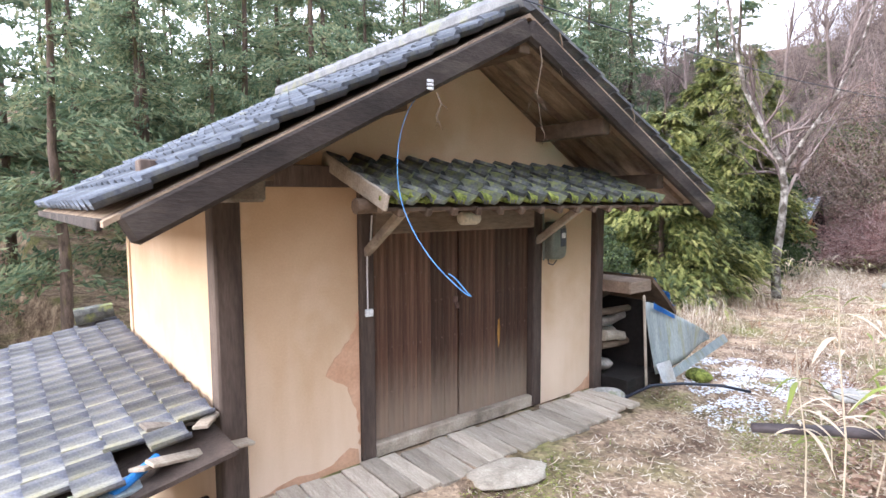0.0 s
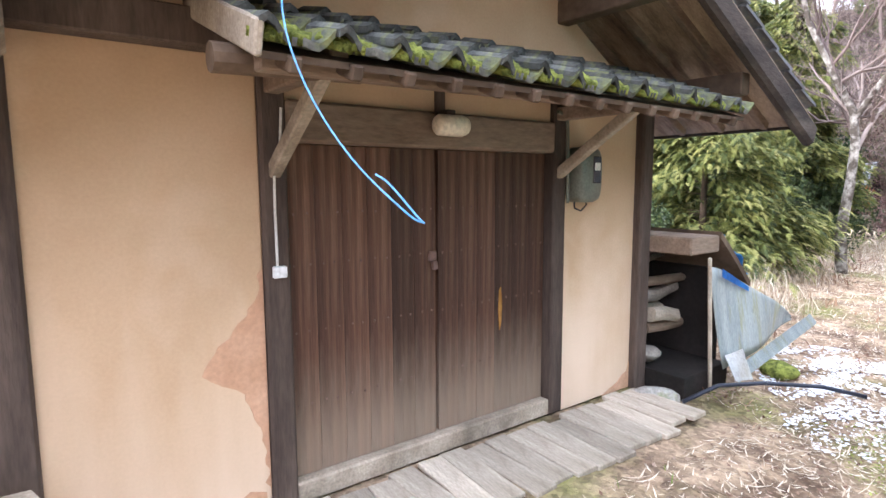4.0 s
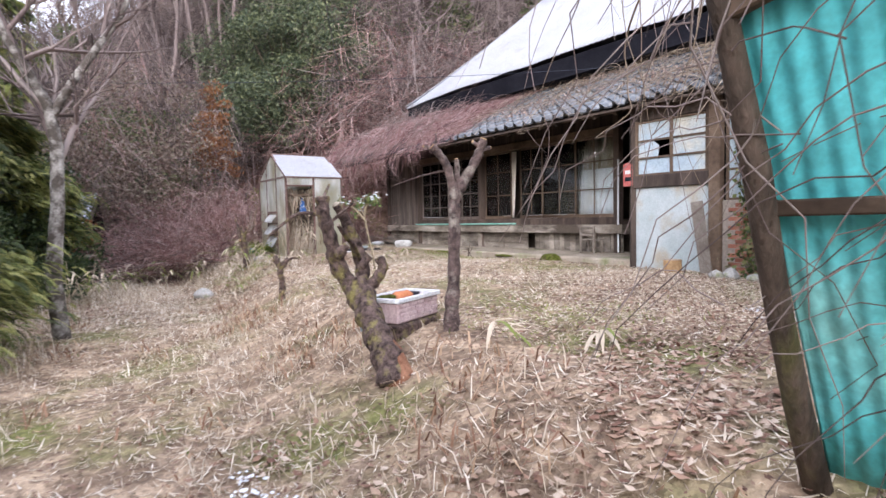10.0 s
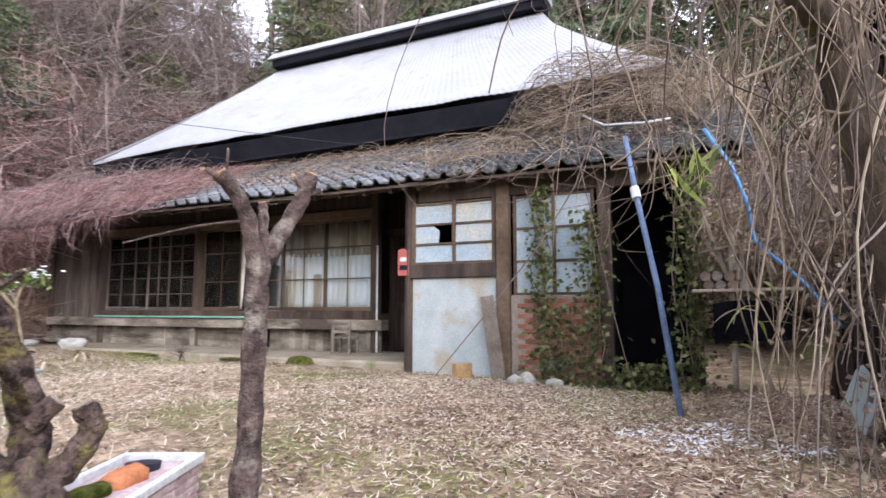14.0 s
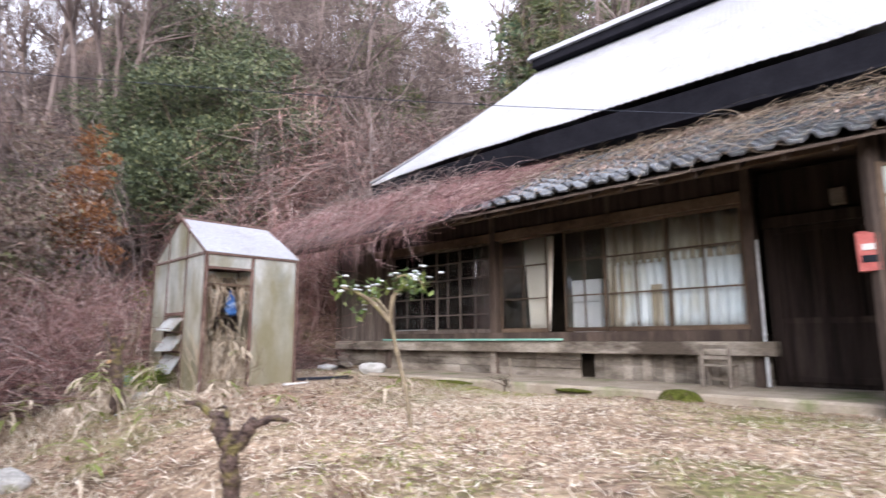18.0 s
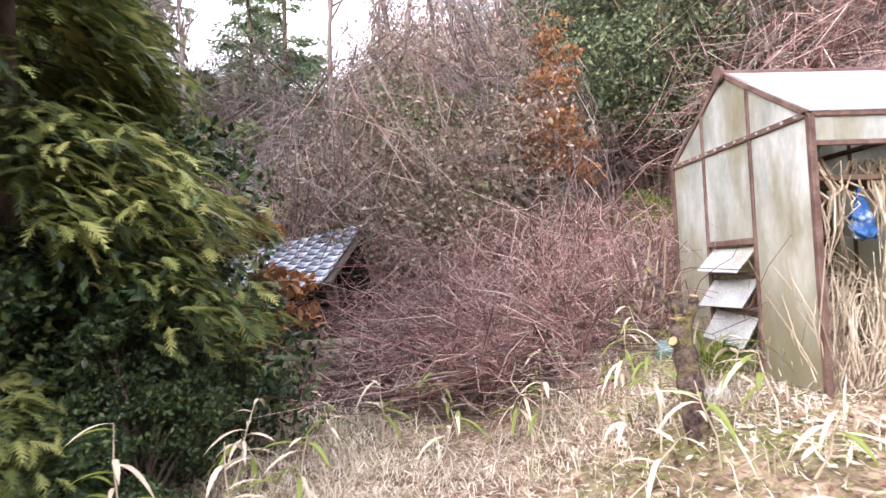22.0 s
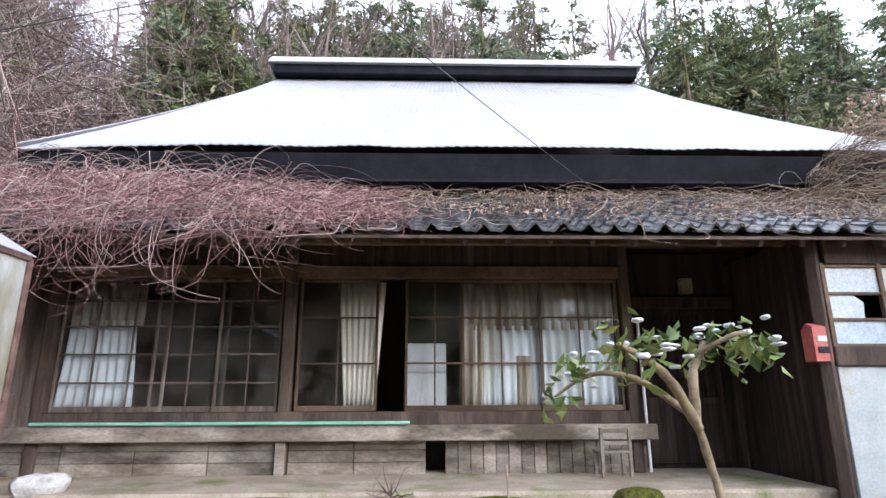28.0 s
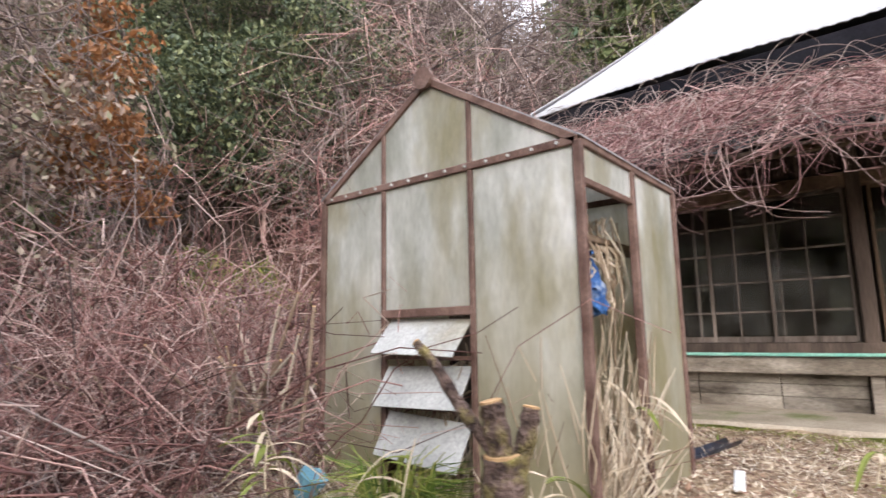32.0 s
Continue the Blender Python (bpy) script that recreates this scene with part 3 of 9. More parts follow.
        for k, yy in enumerate(np.linspace(FO + 0.32, BO - 0.2, 13)):
            part("rafter", Geo().beam((UC + sgn * 0.05, yy, zr - 0.165), (UC + sgn * (half - 0.08), yy, zr - 0.165 - rise * (half - 0.13) / half), 0.05, 0.08, 0.006), WOOD_TAN, s)
        part("eave_board", Geo().beam((UC + sgn * (half * (1 + past) + 0.005), FO + 0.1, zr - rise * (1 + past) - 0.11), (UC + sgn * (half * (1 + past) + 0.005), BO - 0.02, zr - rise * (1 + past) - 0.11), 0.03, 0.06, 0.006), WOOD_BLACK, s)
        part("eave_purlin", Geo().beam((UC + sgn * 2.1, FO + 0.1, 2.28), (UC + sgn * 2.1, BO - 0.1, 2.28), 0.12, 0.15), WOOD_BEAM, s)
        part("purlin", Geo().beam((UC + sgn * 1.15, FO + 0.1, 2.77), (UC + sgn * 1.15, BO - 0.1, 2.77), 0.12, 0.15), WOOD_BEAM, s)
    part("ridge_beam", Geo().beam((UC, FO + 0.05, 3.32), (UC, BO - 0.1, 3.32), 0.13, 0.17), WOOD_BEAM, s)
    ridge = Geo()
    for yy in np.arange(FO, BO, 0.3):
        ridge.tube([(UC, yy, zr + 0.03), (UC, yy + 0.31, zr + 0.035)], [0.1, 0.11], 10)
    part("ridge_tiles", ridge, TILE, s)
    # tie beams across the gable
    part("tie_beam", Geo().beam((U0 - 0.45, -0.06, 2.27), (U1 + 0.5, -0.06, 2.29), 0.13, 0.16), WOOD_DARK, s)
    # canopy over the door
    c0, c1, back, edge = -0.42, 2.92, 2.43, 2.09
    out = 0.86
    can = part("canopy_deck", Geo().sheet(lambda a, b: (c0 + (c1 - c0) * a, -out * b, back - (back - edge) * b - 0.05), 6, 2, 0.025), WOOD_BEAM, s, "board deck under the mossy door canopy")
    fm = slope_frame((c0, 0.0, back), (1, 0, 0), (0, -out, -(back - edge)))
    tile_field("canopy_tile", can, fm, c1 - c0, math.hypot(out, back - edge) + 0.06, 0.257, 0.235, TILE_MOSS, lambda i, j: True, jitter=0.05, wave=0.055, thick=0.028, step=0.034)
    part("canopy_beam", Geo().beam((c0 + 0.05, -out + 0.14, edge - 0.05), (c1 - 0.1, -out + 0.14, edge - 0.02), 0.07, 0.08), WOOD_TAN, s)
    for xx in (-0.065, 2.0):
        part("canopy_bracket", Geo().beam((xx, 0.02, 2.08), (xx, -out + 0.1, 2.08), 0.08, 0.09), WOOD_TAN, s)
        part("canopy_brace", Geo().beam((xx, -0.02, 1.66), (xx, -out + 0.22, 2.06), 0.06, 0.07), WOOD_PALE, s)
    for i in range(14):
        xx = c0 + 0.13 + i * 0.235
        part("canopy_rafter", Geo().beam((xx, 0.0, back - 0.1), (xx, -out - 0.02, edge - 0.09), 0.05, 0.06), WOOD_BEAM, s)
    part("canopy_edge_board", Geo().beam((c0, 0.0, back - 0.02), (c0, -out - 0.04, edge - 0.02), 0.03, 0.12), WOOD_PALE, s)
    for i in range(13):
        xx = c0 + 0.1 + i * 0.257 + rng.normal(0, 0.012)
        part("moss_tuft", Geo().sheet(lambda u, w: (xx + 0.11 * (u - 0.5) * 2 * math.sin(math.pi * (0.12 + 0.76 * w)), -out - 0.045 + 0.13 * w + 0.012 * math.sin(17 * u), edge + 0.005 + 0.055 * w + 0.03 * math.sin(math.pi * u) * math.sin(math.pi * w) + 0.008 * math.sin(23 * u + 9 * w)), 8, 5, Vector((0, 0.01, -0.03))), MOSS_PALE, s, smooth=True)
    part("strut", Geo().box(0.93, -0.02, 2.0, 1.0, 0.03, 2.3), WOOD_DARK, s)
    return s


U_LEFT = -1.27
SHEDOB = build_shed()
# boards along the storehouse front
deck_step = thing("board_walk", SHED, "row of pale weathered boards along the storehouse front", "boards")
bw = Geo().box(-0.086, -0.31, -0.02, 0.086, 0.31, 0.018, 0.006).mesh("board", BOARD)
for i in range(22):
    part("board", bw, BOARD, deck_step, m=pose(-1.0 + i * 0.18, -0.4 + rng.normal(0, 0.03), -0.105 + rng.normal(0, 0.006), rng.normal(1.5, 0.8), rng.normal(0, 0.9), rng.normal(0, 1.8)))

# ---- farmhouse ----
def glass_material(name, tint, rough=0.05, mixf=0.82):
    m = bpy.data.materials.new(name)
    m.use_nodes = True
    nt = m.node_tree
    nt.nodes.clear()
    o = nt.nodes.new("ShaderNodeOutputMaterial")
    t = nt.nodes.new("ShaderNodeBsdfTransparent")
    t.inputs[0].default_value = (*tint, 1)
    g = nt.nodes.new("ShaderNodeBsdfGlossy")
    g.inputs["Roughness"].default_value = rough
    fr = nt.nodes.new("ShaderNodeFresnel")
    mx = nt.nodes.new("ShaderNodeMixShader")
    fr.inputs[0].default_value = 1.52
    dust = nt.nodes.new("ShaderNodeBsdfDiffuse")
    dust.inputs[0].default_value = (0.62, 0.62, 0.58, 1)
    co = nt.nodes.new("ShaderNodeTexCoord")
    ns = nt.nodes.new("ShaderNodeTexNoise")
    ns.inputs["Scale"].default_value, ns.inputs["Detail"].default_value = 2.3, 6.0
    nt.links.new(co.outputs["Object"], ns.inputs["Vector"])
    rg = nt.nodes.new("ShaderNodeMapRange")
    rg.inputs["From Min"].default_value, rg.inputs["From Max"].default_value = 0.38, 0.72
    rg.inputs["To Min"].default_value, rg.inputs["To Max"].default_value = 0.0, 0.05
    nt.links.new(ns.outputs["Fac"], rg.inputs["Value"])
    dm = nt.nodes.new("ShaderNodeMixShader")
    nt.links.new(rg.outputs[0], dm.inputs[0])
    nt.links.new(t.outputs[0], dm.inputs[1])
    nt.links.new(dust.outputs[0], dm.inputs[2])
    nt.links.new(fr.outputs[0], mx.inputs[0])
    nt.links.new(dm.outputs[0], mx.inputs[1])
    nt.links.new(g.outputs[0], mx.inputs[2])
    nt.links.new(mx.outputs[0], o.inputs[0])
    return m


# darker boards for the entrance recess and the transom
WOOD_NEAR_BLACK = mat("near_black_brown_boards", (0.018, 0.012, 0.011), (0.062, 0.042, 0.036), 3, 60, 0.85, 0.5, stretch=(3, 3, 0.2), c=(0.1, 0.075, 0.065), cmix=0.2, rand=0.3)
GLASS = glass_material("window_glass", (0.95, 0.965, 0.97))
WOOD_MID = mat("brown_grey_weathered_boards", (0.085, 0.065, 0.055), (0.2, 0.165, 0.145), 3, 50, 0.9, 0.5, stretch=(3, 3, 0.3), c=(0.06, 0.045, 0.04), cmix=0.3, rand=0.3)
CURTAIN = mat("faded_grey_curtain", (0.78, 0.85, 0.9), (0.88, 0.93, 0.96), 2, 50, 0.95, 0.1, c=(0.6, 0.58, 0.5), cmix=0.3, cscale=1.2, grain=0.5, stretch=(1, 1, 0.35))
CURTAIN_TAN = mat("water_stained_curtain", (0.4, 0.33, 0.24), (0.62, 0.58, 0.5), 2.4, 50, 0.95, 0.1, c=(0.2, 0.15, 0.1), cmix=0.4, cscale=1.6, grain=0.6, stretch=(1, 1.5, 0.25))
CURTAIN_WARM = mat("cream_curtain", (0.76, 0.72, 0.64), (0.84, 0.8, 0.72), 2, 50, 0.95, 0.1, grain=0.5)
FROST = mat("pale_frosted_pane", (0.36, 0.45, 0.52), (0.47, 0.55, 0.6), 2, 40, 0.35, 0.05, c=(0.55, 0.53, 0.45), cmix=0.3)
# dark brown that holds the dimness behind the windows and skirt boards
INTERIOR = mat("interior_shade_brown", (0.05, 0.04, 0.03), (0.08, 0.065, 0.05), 2, 30, 0.9, 0.1)
HX, SILL, HEAD, TER = 9.36, 1.33, 3.05, 0.58


def sliding_panel(parent, y0, y1, x, cols, bars, wood):
    """A sliding glass door between y0 and y1: stiles, rails, bars and panes."""
    win = new("sliding_window")
    win.parent = parent
    win.empty_display_size = 0.1
    for a in (y0, y1 - 0.035):
        part("stile", Geo().box(x - 0.015, a, SILL, x + 0.015, a + 0.035, HEAD, 0.003), wood, win)
    part("bottom_rail", Geo().box(x - 0.014, y0 + 0.035, SILL, x + 0.014, y1 - 0.035, SILL + 0.07, 0.003), wood, win)
    part("top_rail", Geo().box(x - 0.014, y0 + 0.035, HEAD - 0.04, x + 0.014, y1 - 0.035, HEAD, 0.003), wood, win)
    for zb in bars:
        part("glazing_bar", Geo().box(x - 0.011, y0 + 0.035, zb - 0.012, x + 0.011, y1 - 0.035, zb + 0.012, 0.003), wood, win)
    for k in range(1, cols):
        yy = y0 + (y1 - y0) * k / cols
        part("glazing_bar", Geo().box(x - 0.0125, yy - 0.011, SILL + 0.07, x + 0.0125, yy + 0.011, HEAD - 0.04, 0.003), wood, win)
    zs = [SILL + 0.07, *bars, HEAD - 0.04]
    for k in range(cols):
        a, b = y0 + (y1 - y0) * k / cols + 0.012, y0 + (y1 - y0) * (k + 1) / cols - 0.012
        for z0, z1 in zip(zs, zs[1:]):
            pane = part("pane", Geo().box(x - 0.002, a, z0 + 0.01, x + 0.002, b, z1 - 0.01, 0.0005), GLASS, win)
            pane.visible_shadow = False
    return win


def curtain(parent, y0, y1, x, z0, z1, material, folds=9, flare=0.0):
    def fn(a, b):
        y = y0 + (y1 - y0) * a
        y += flare * (1 - b) * (a - 0.5)
        return (x + 0.03 * math.sin(a * folds * 2 * math.pi + 0.6 * math.sin(3 * b)) * (1.2 - 0.3 * b), y, z0 + (z1 - z0) * b)
    return part("curtain", Geo().sheet(fn, folds * 6, 5, Vector((0.004, 0, 0))), material, parent, smooth=True)


def build_house():
    h = thing("farmhouse", Matrix.Identity(4), "abandoned timber farmhouse with pale metal roof and vine-covered tiled eave", "house")
    Y0, Y1, XB = 7.0, 20.4, 16.6
    # closing walls and interior
    part("back_wall", Geo().box(XB, Y0, 0.3, XB + 0.12, Y1, 5.2), WOOD_GREY, h)
    part("end_wall", Geo().box(HX, Y1 - 0.12, 0.5, XB, Y1, 4.0), WOOD_GREY, h, "grey board end wall")
    part("end_wall", Geo().box(HX + 0.5, Y0, 0.3, XB, Y0 + 0.12, 4.0), WOOD_GREY, h)
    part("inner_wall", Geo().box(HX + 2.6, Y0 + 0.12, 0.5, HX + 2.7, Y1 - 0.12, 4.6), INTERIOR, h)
    part("inner_floor", Geo().box(HX - 0.02, 12.4, 1.16, XB, Y1 - 0.12, 1.26), WOOD_DARK, h)
    part("inner_ceiling", Geo().box(HX - 0.1, Y0 + 0.12, 3.6, XB, Y1 - 0.12, 3.66), WOOD_DARK, h)
    part("upper_wall", Geo().box(10.5, Y0 + 0.6, 3.66, 10.62, Y1 + 0.4, 4.72), BLACK_BOARD_AND_SHADE, h, "black boarding between the two roofs")
    # front: head beam, transom boards, posts, sill beam, skirt boards
    part("head_beam", Geo().box(HX - 0.08, 12.35, HEAD + 0.005, HX + 0.08, Y1, HEAD + 0.17, 0.01), WOOD_BEAM, h)
    part("transom_wall", Geo().box(HX - 0.03, 12.35, HEAD + 0.17, HX + 0.03, Y1, 3.6), WOOD_NEAR_BLACK, h)
    for y in (12.33, 16.8, 19.85):
        part("post", Geo().box(HX - 0.09, y - 0.07, TER, HX + 0.07, y + 0.07, 3.6, 0.012), WOOD_DARK, h)
    for k in range(9):
        a = 19.92 + 0.2 * k
        part("end_board", Geo().box(HX - 0.03 + rng.uniform(0, 0.012), a + 0.002, 0.98, HX + 0.03, a + 0.198, 3.5, 0.004), WOOD_MID, h, "grey-brown vertical boards beside the windows")
    part("post", Geo().box(HX - 0.09, 21.72, 0.5, HX + 0.07, 21.86, 3.6, 0.012), WOOD_DARK, h)
    part("end_wall", Geo().box(HX + 0.07, 21.75, 0.4, HX + 2.6, 21.83, 3.6), WOOD_MID, h)
    part("end_wall", Geo().box(HX + 2.6, Y1, 0.4, HX + 2.68, 21.83, 3.6), WOOD_MID, h)
    part("sill_beam", Geo().box(HX - 0.2, 12.1, 0.98, HX + 0.06, 21.7, 1.17, 0.012), WOOD_BLEACH, h, "weathered engawa edge beam")
    part("track", Geo().box(HX - 0.1, 12.4, 1.17, HX + 0.1, 19.78, SILL - 0.005, 0.006), WOOD_DARK, h)
    for i in range(16):
        a = 12.2 + i * 0.16
        part("skirt_board", Geo().box(HX - 0.04 + rng.uniform(0, 0.012), a + 0.004, 0.56 + rng.uniform(0, 0.02), HX, a + 0.156, 0.98, 0.005), WOOD_BLEACH, h)
    for a, b in ((15.0, 15.9), (15.9, 16.72), (16.88, 17.7), (17.7, 18.6), (18.6, 19.5), (19.5, 20.3), (20.3, 21.0), (21.0, 21.72)):
        for z0, z1 in ((0.56, 0.72), (0.725, 0.86), (0.865, 0.98)):
            part("skirt_board", Geo().box(HX - 0.04 + rng.uniform(0, 0.014), a + 0.005, z0, HX, b - 0.005, z1, 0.006), WOOD_BLEACH, h)
    part("skirt_post", Geo().box(HX - 0.12, 16.74, 0.56, HX - 0.02, 16.86, 0.98), WOOD_GREY, h)
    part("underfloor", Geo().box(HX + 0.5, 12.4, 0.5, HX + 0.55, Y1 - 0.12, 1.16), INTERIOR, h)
    bars_l = [SILL + 0.36, SILL + 0.72, SILL + 1.08, SILL + 1.42]
    bars_r = [SILL + 0.6, SILL + 1.2]
    for a, b, x, n, bars in ((18.35, 19.75, HX, 3, bars_l), (17.6, 18.55, HX + 0.035, 2, bars_l), (16.9, 17.72, HX, 2, bars_l)):
        sliding_panel(h, a, b, x, n, bars, WOOD_MID)
    for a, b, x in ((15.64, 16.69, HX + 0.035), (14.5, 15.28, HX), (13.45, 14.56, HX + 0.035), (12.42, 13.5, HX)):
        sliding_panel(h, a, b, x, 2, bars_r, WOOD_BEAM)
    curtain(h, 18.85, 19.7, HX + 0.1, SILL + 0.02, HEAD - 0.55, CURTAIN, 8, 0.15)
    curtain(h, 18.75, 19.7, HX + 0.08, HEAD - 0.62, HEAD - 0.06, CURTAIN_TAN, 8)
    curtain(h, 15.55, 16.2, HX + 0.12, SILL + 0.02, HEAD - 0.02, CURTAIN_WARM, 7, -0.25)
    curtain(h, 12.46, 13.5, HX + 0.1, SILL + 0.02, HEAD - 0.55, CURTAIN, 8)
    curtain(h, 13.5, 14.5, HX + 0.11, SILL + 0.02, HEAD - 0.62, CURTAIN, 8, 0.1)
    curtain(h, 12.46, 14.52, HX + 0.085, HEAD - 0.68, HEAD - 0.02, CURTAIN_TAN, 17)
    curtain(h, 14.2, 14.52, HX + 0.075, SILL + 0.02, HEAD - 0.6, CURTAIN_TAN, 3)
    curtain(h, 13.62, 13.8, HX + 0.075, SILL + 0.02, SILL + 0.7, CURTAIN_TAN, 2)
    # lower tiled roof
    ex, ez, tx, tz = 7.45, 3.2, 10.35, 4.62
    ya, yb = 6.3, 22.0
    deck = part("lower_roof", Geo().sheet(lambda a, b: (ex + (tx - ex) * b, ya + (yb - ya) * a, ez + (tz - ez) * b - 0.08), 14, 6, 0.03), WOOD_DARK, h, "grey-blue tiled pent roof over the veranda")
    fm = slope_frame((tx, yb, tz), (0, -1, 0), (ex - tx, 0, ez - tz))
    rows = int(round(math.hypot(tx - ex, tz - ez) / 0.25))
    tile_field("roof_tile", deck, fm, yb - ya, math.hypot(tx - ex, tz - ez), 0.27, 0.25, TILE_EAVE, lambda i, j: j >= rows - 5 and i > 12, jitter=0.04, wave=0.062, thick=0.026, step=0.026)
    for y in np.arange(ya + 0.2, yb, 0.45):
        part("rafter", Geo().beam((tx - 0.5, y, tz - 0.38), (ex + 0.08, y, ez - 0.13), 0.055, 0.075, 0.005), WOOD_DARK, h)
    part("eave_beam", Geo().beam((8.3, ya + 0.1, 3.33), (8.3, yb - 0.1, 3.33), 0.12, 0.16), WOOD_BEAM, h)
    # main hipped roof
    rx, rz_, ax, az = 13.58, 8.68, 9.6, 5.13
    yl, yr, rl, rr = 21.0, 7.15, 18.41, 10.25
    def front(u, v, sgn):
        e = (yl + (yr - yl) * u)
        k = rl + (rr - rl) * u
        s = k + 0.45 * (1 - 2 * u)
        y = e + (s - e) * v / 0.8 if v < 0.8 else s + (k - s) * (v - 0.8) / 0.2
        sag = 0.09 * max(0.0, 1 - 5 * u) * (1 - v) + 0.012 * math.sin(u * 31 + 2 * math.sin(u * 17)) * (1 - v) ** 4
        return (rx - sgn * (rx - ax) * (1 - v), y, az - sag + (rz_ - az) * (v * 0.88 + 0.12 * v * v) + 0.006 * math.sin(u * 190 * math.pi))
    for sgn in (1, -1):
        part("metal_roof", Geo().sheet(lambda u, v: front(u, v, sgn), 760 if sgn > 0 else 40, 14, 0.02), METAL_ROOF, h, "pale grey corrugated metal sheets", smooth=sgn > 0)
    for y_e, y_k in ((yl, rl), (yr, rr)):
        def hip(u, v, y_e=y_e, y_k=y_k):
            w = 0.8 * v
            z = az + (rz_ - az) * (w * 0.88 + 0.12 * w * w)
            x0 = rx - (rx - ax) * (1 - w)
            return (x0 + 2 * (rx - x0) * u, y_e + (y_k + (0.42 if y_e > y_k else -0.42) - y_e) * v, z)
        part("metal_roof", Geo().sheet(hip, 20, 8, 0.02), METAL_ROOF, h, "pale grey hip end sheets")
        gz0 = az + (rz_ - az) * 0.76
        part("gablet", Geo().prism([(rx - 0.68, gz0), (rx + 0.68, gz0), (rx, rz_)], 1, y_k - 0.03, y_k + 0.03), BLACK_BOARD_AND_SHADE, h)
    part("eave_band", Geo().sheet(lambda a, b: (ax + 0.05 + 0.1 * (1 - b), 7.55 + 13.45 * a, 4.66 + (az - 0.1 - 4.66) * b), 4, 2, Vector((0.08, 0, 0))), BLACK_BOARD_AND_SHADE, h, "thick black eave face under the metal roof")
    part("soffit", Geo().sheet(lambda a, b: (ax + 0.15 + 1.55 * b, 7.55 + 13.45 * a, 4.66 + 0.06 * b), 4, 2, 0.04), BLACK_BOARD_AND_SHADE, h, "dark underside of the thick eave")
    for ye in (7.5, 20.98):
        part("eave_band", Geo().sheet(lambda a, b: (ax + 0.15 + 6.0 * a, ye, 4.66 + (az - 0.06 - 4.66) * b), 4, 2, Vector((0, 0.05, 0))), BLACK_BOARD_AND_SHADE, h)
    part("ridge_box", Geo().box(rx - 0.3, rr - 0.1, rz_ - 0.05, rx + 0.3, rl + 0.1, rz_ + 0.22, 0.02), BLACK_BOARD_AND_SHADE, h)
    part("ridge_cap", Geo().prism([(rx - 0.4, rz_ + 0.18), (rx + 0.4, rz_ + 0.18), (rx + 0.36, rz_ + 0.24), (rx + 0.16, rz_ + 0.46), (rx - 0.16, rz_ + 0.46), (rx - 0.36, rz_ + 0.24)], 1, rr - 0.2, rl + 0.2), METAL_ROOF, h)
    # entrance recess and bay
    part("entrance_wall", Geo().box(HX + 0.35, 10.7, TER, HX + 0.4, 12.26, 3.5), WOOD_NEAR_BLACK, h)
    edoor = new("entrance_door")
    edoor.parent = h
    edoor["label"] = "dark lattice sliding door in the entrance recess"
    ex_ = HX + 0.31
    for y in (10.95, 11.58, 12.1):
        part("stile", Geo().box(ex_, y, TER + 0.06, ex_ + 0.035, y + 0.07, 2.7, 0.004), WOOD_NEAR_BLACK, edoor)
    for z in (TER + 0.06, 1.4, 2.62):
        part("rail", Geo().box(ex_ + 0.002, 11.02, z, ex_ + 0.032, 12.1, z + 0.08, 0.004), WOOD_NEAR_BLACK, edoor)
    for k in range(15):
        y = 11.07 + k * 0.07
        if abs(y - 11.61) > 0.05:
            part("lattice_bar", Geo().box(ex_ + 0.008, y, 1.48, ex_ + 0.026, y + 0.018, 2.62, 0.002), WOOD_NEAR_BLACK, edoor)
    for y0, y1 in ((11.02, 11.58), (11.65, 12.1)):
        part("panel", Geo().box(ex_ + 0.01, y0, TER + 0.14, ex_ + 0.024, y1, 1.4, 0.002), WOOD_NEAR_BLACK, edoor)
    part("entrance_lintel", Geo().box(HX + 0.26, 10.7, 2.7, HX + 0.36, 12.26, 2.86, 0.01), WOOD_NEAR_BLACK, h)
    part("fuse_box", Geo().box(HX + 0.2, 11.25, 2.9, HX + 0.32, 11.42, 3.12, 0.01), WOOD_GREY, h, "small grey fuse box over the entrance")
    part("recess_side", Geo().box(7.8, 10.64, TER - 0.1, HX + 0.35, 10.7, 3.3), WOOD_NEAR_BLACK, h, "dark board side of the entrance recess")
    BX = 7.74
    part("bay_upper_wall", Geo().box(BX, 7.3, 2.9, BX + 0.08, 10.64, 3.35), WOOD_DARK, h)
    part("bay_panel", Geo().box(BX - 0.02, 9.45, 0.46, BX + 0.05, 10.72, 1.8, 0.004), PLASTER_WHITE, h, "pale flaking wall panel under the bay window")
    part("bay_ledge", Geo().box(BX - 0.06, 9.44, 1.8, BX + 0.05, 10.74, 2.0, 0.01), WOOD_DARK, h)
    bw_ = new("bay_window")
    bw_.parent = h
    bw_["label"] = "small sash window with one broken pane"
    for y in (9.46, 10.05, 10.68):
        part("stile", Geo().box(BX - 0.03, y, 2.0, BX + 0.03, y + 0.05, 2.9, 0.004), WOOD_BEAM, bw_)
    for z in (2.0, 2.27, 2.55, 2.85):
        part("glazing_bar", Geo().box(BX - 0.026, 9.51, z, BX + 0.026, 10.68, z + 0.032, 0.004), WOOD_BEAM, bw_)
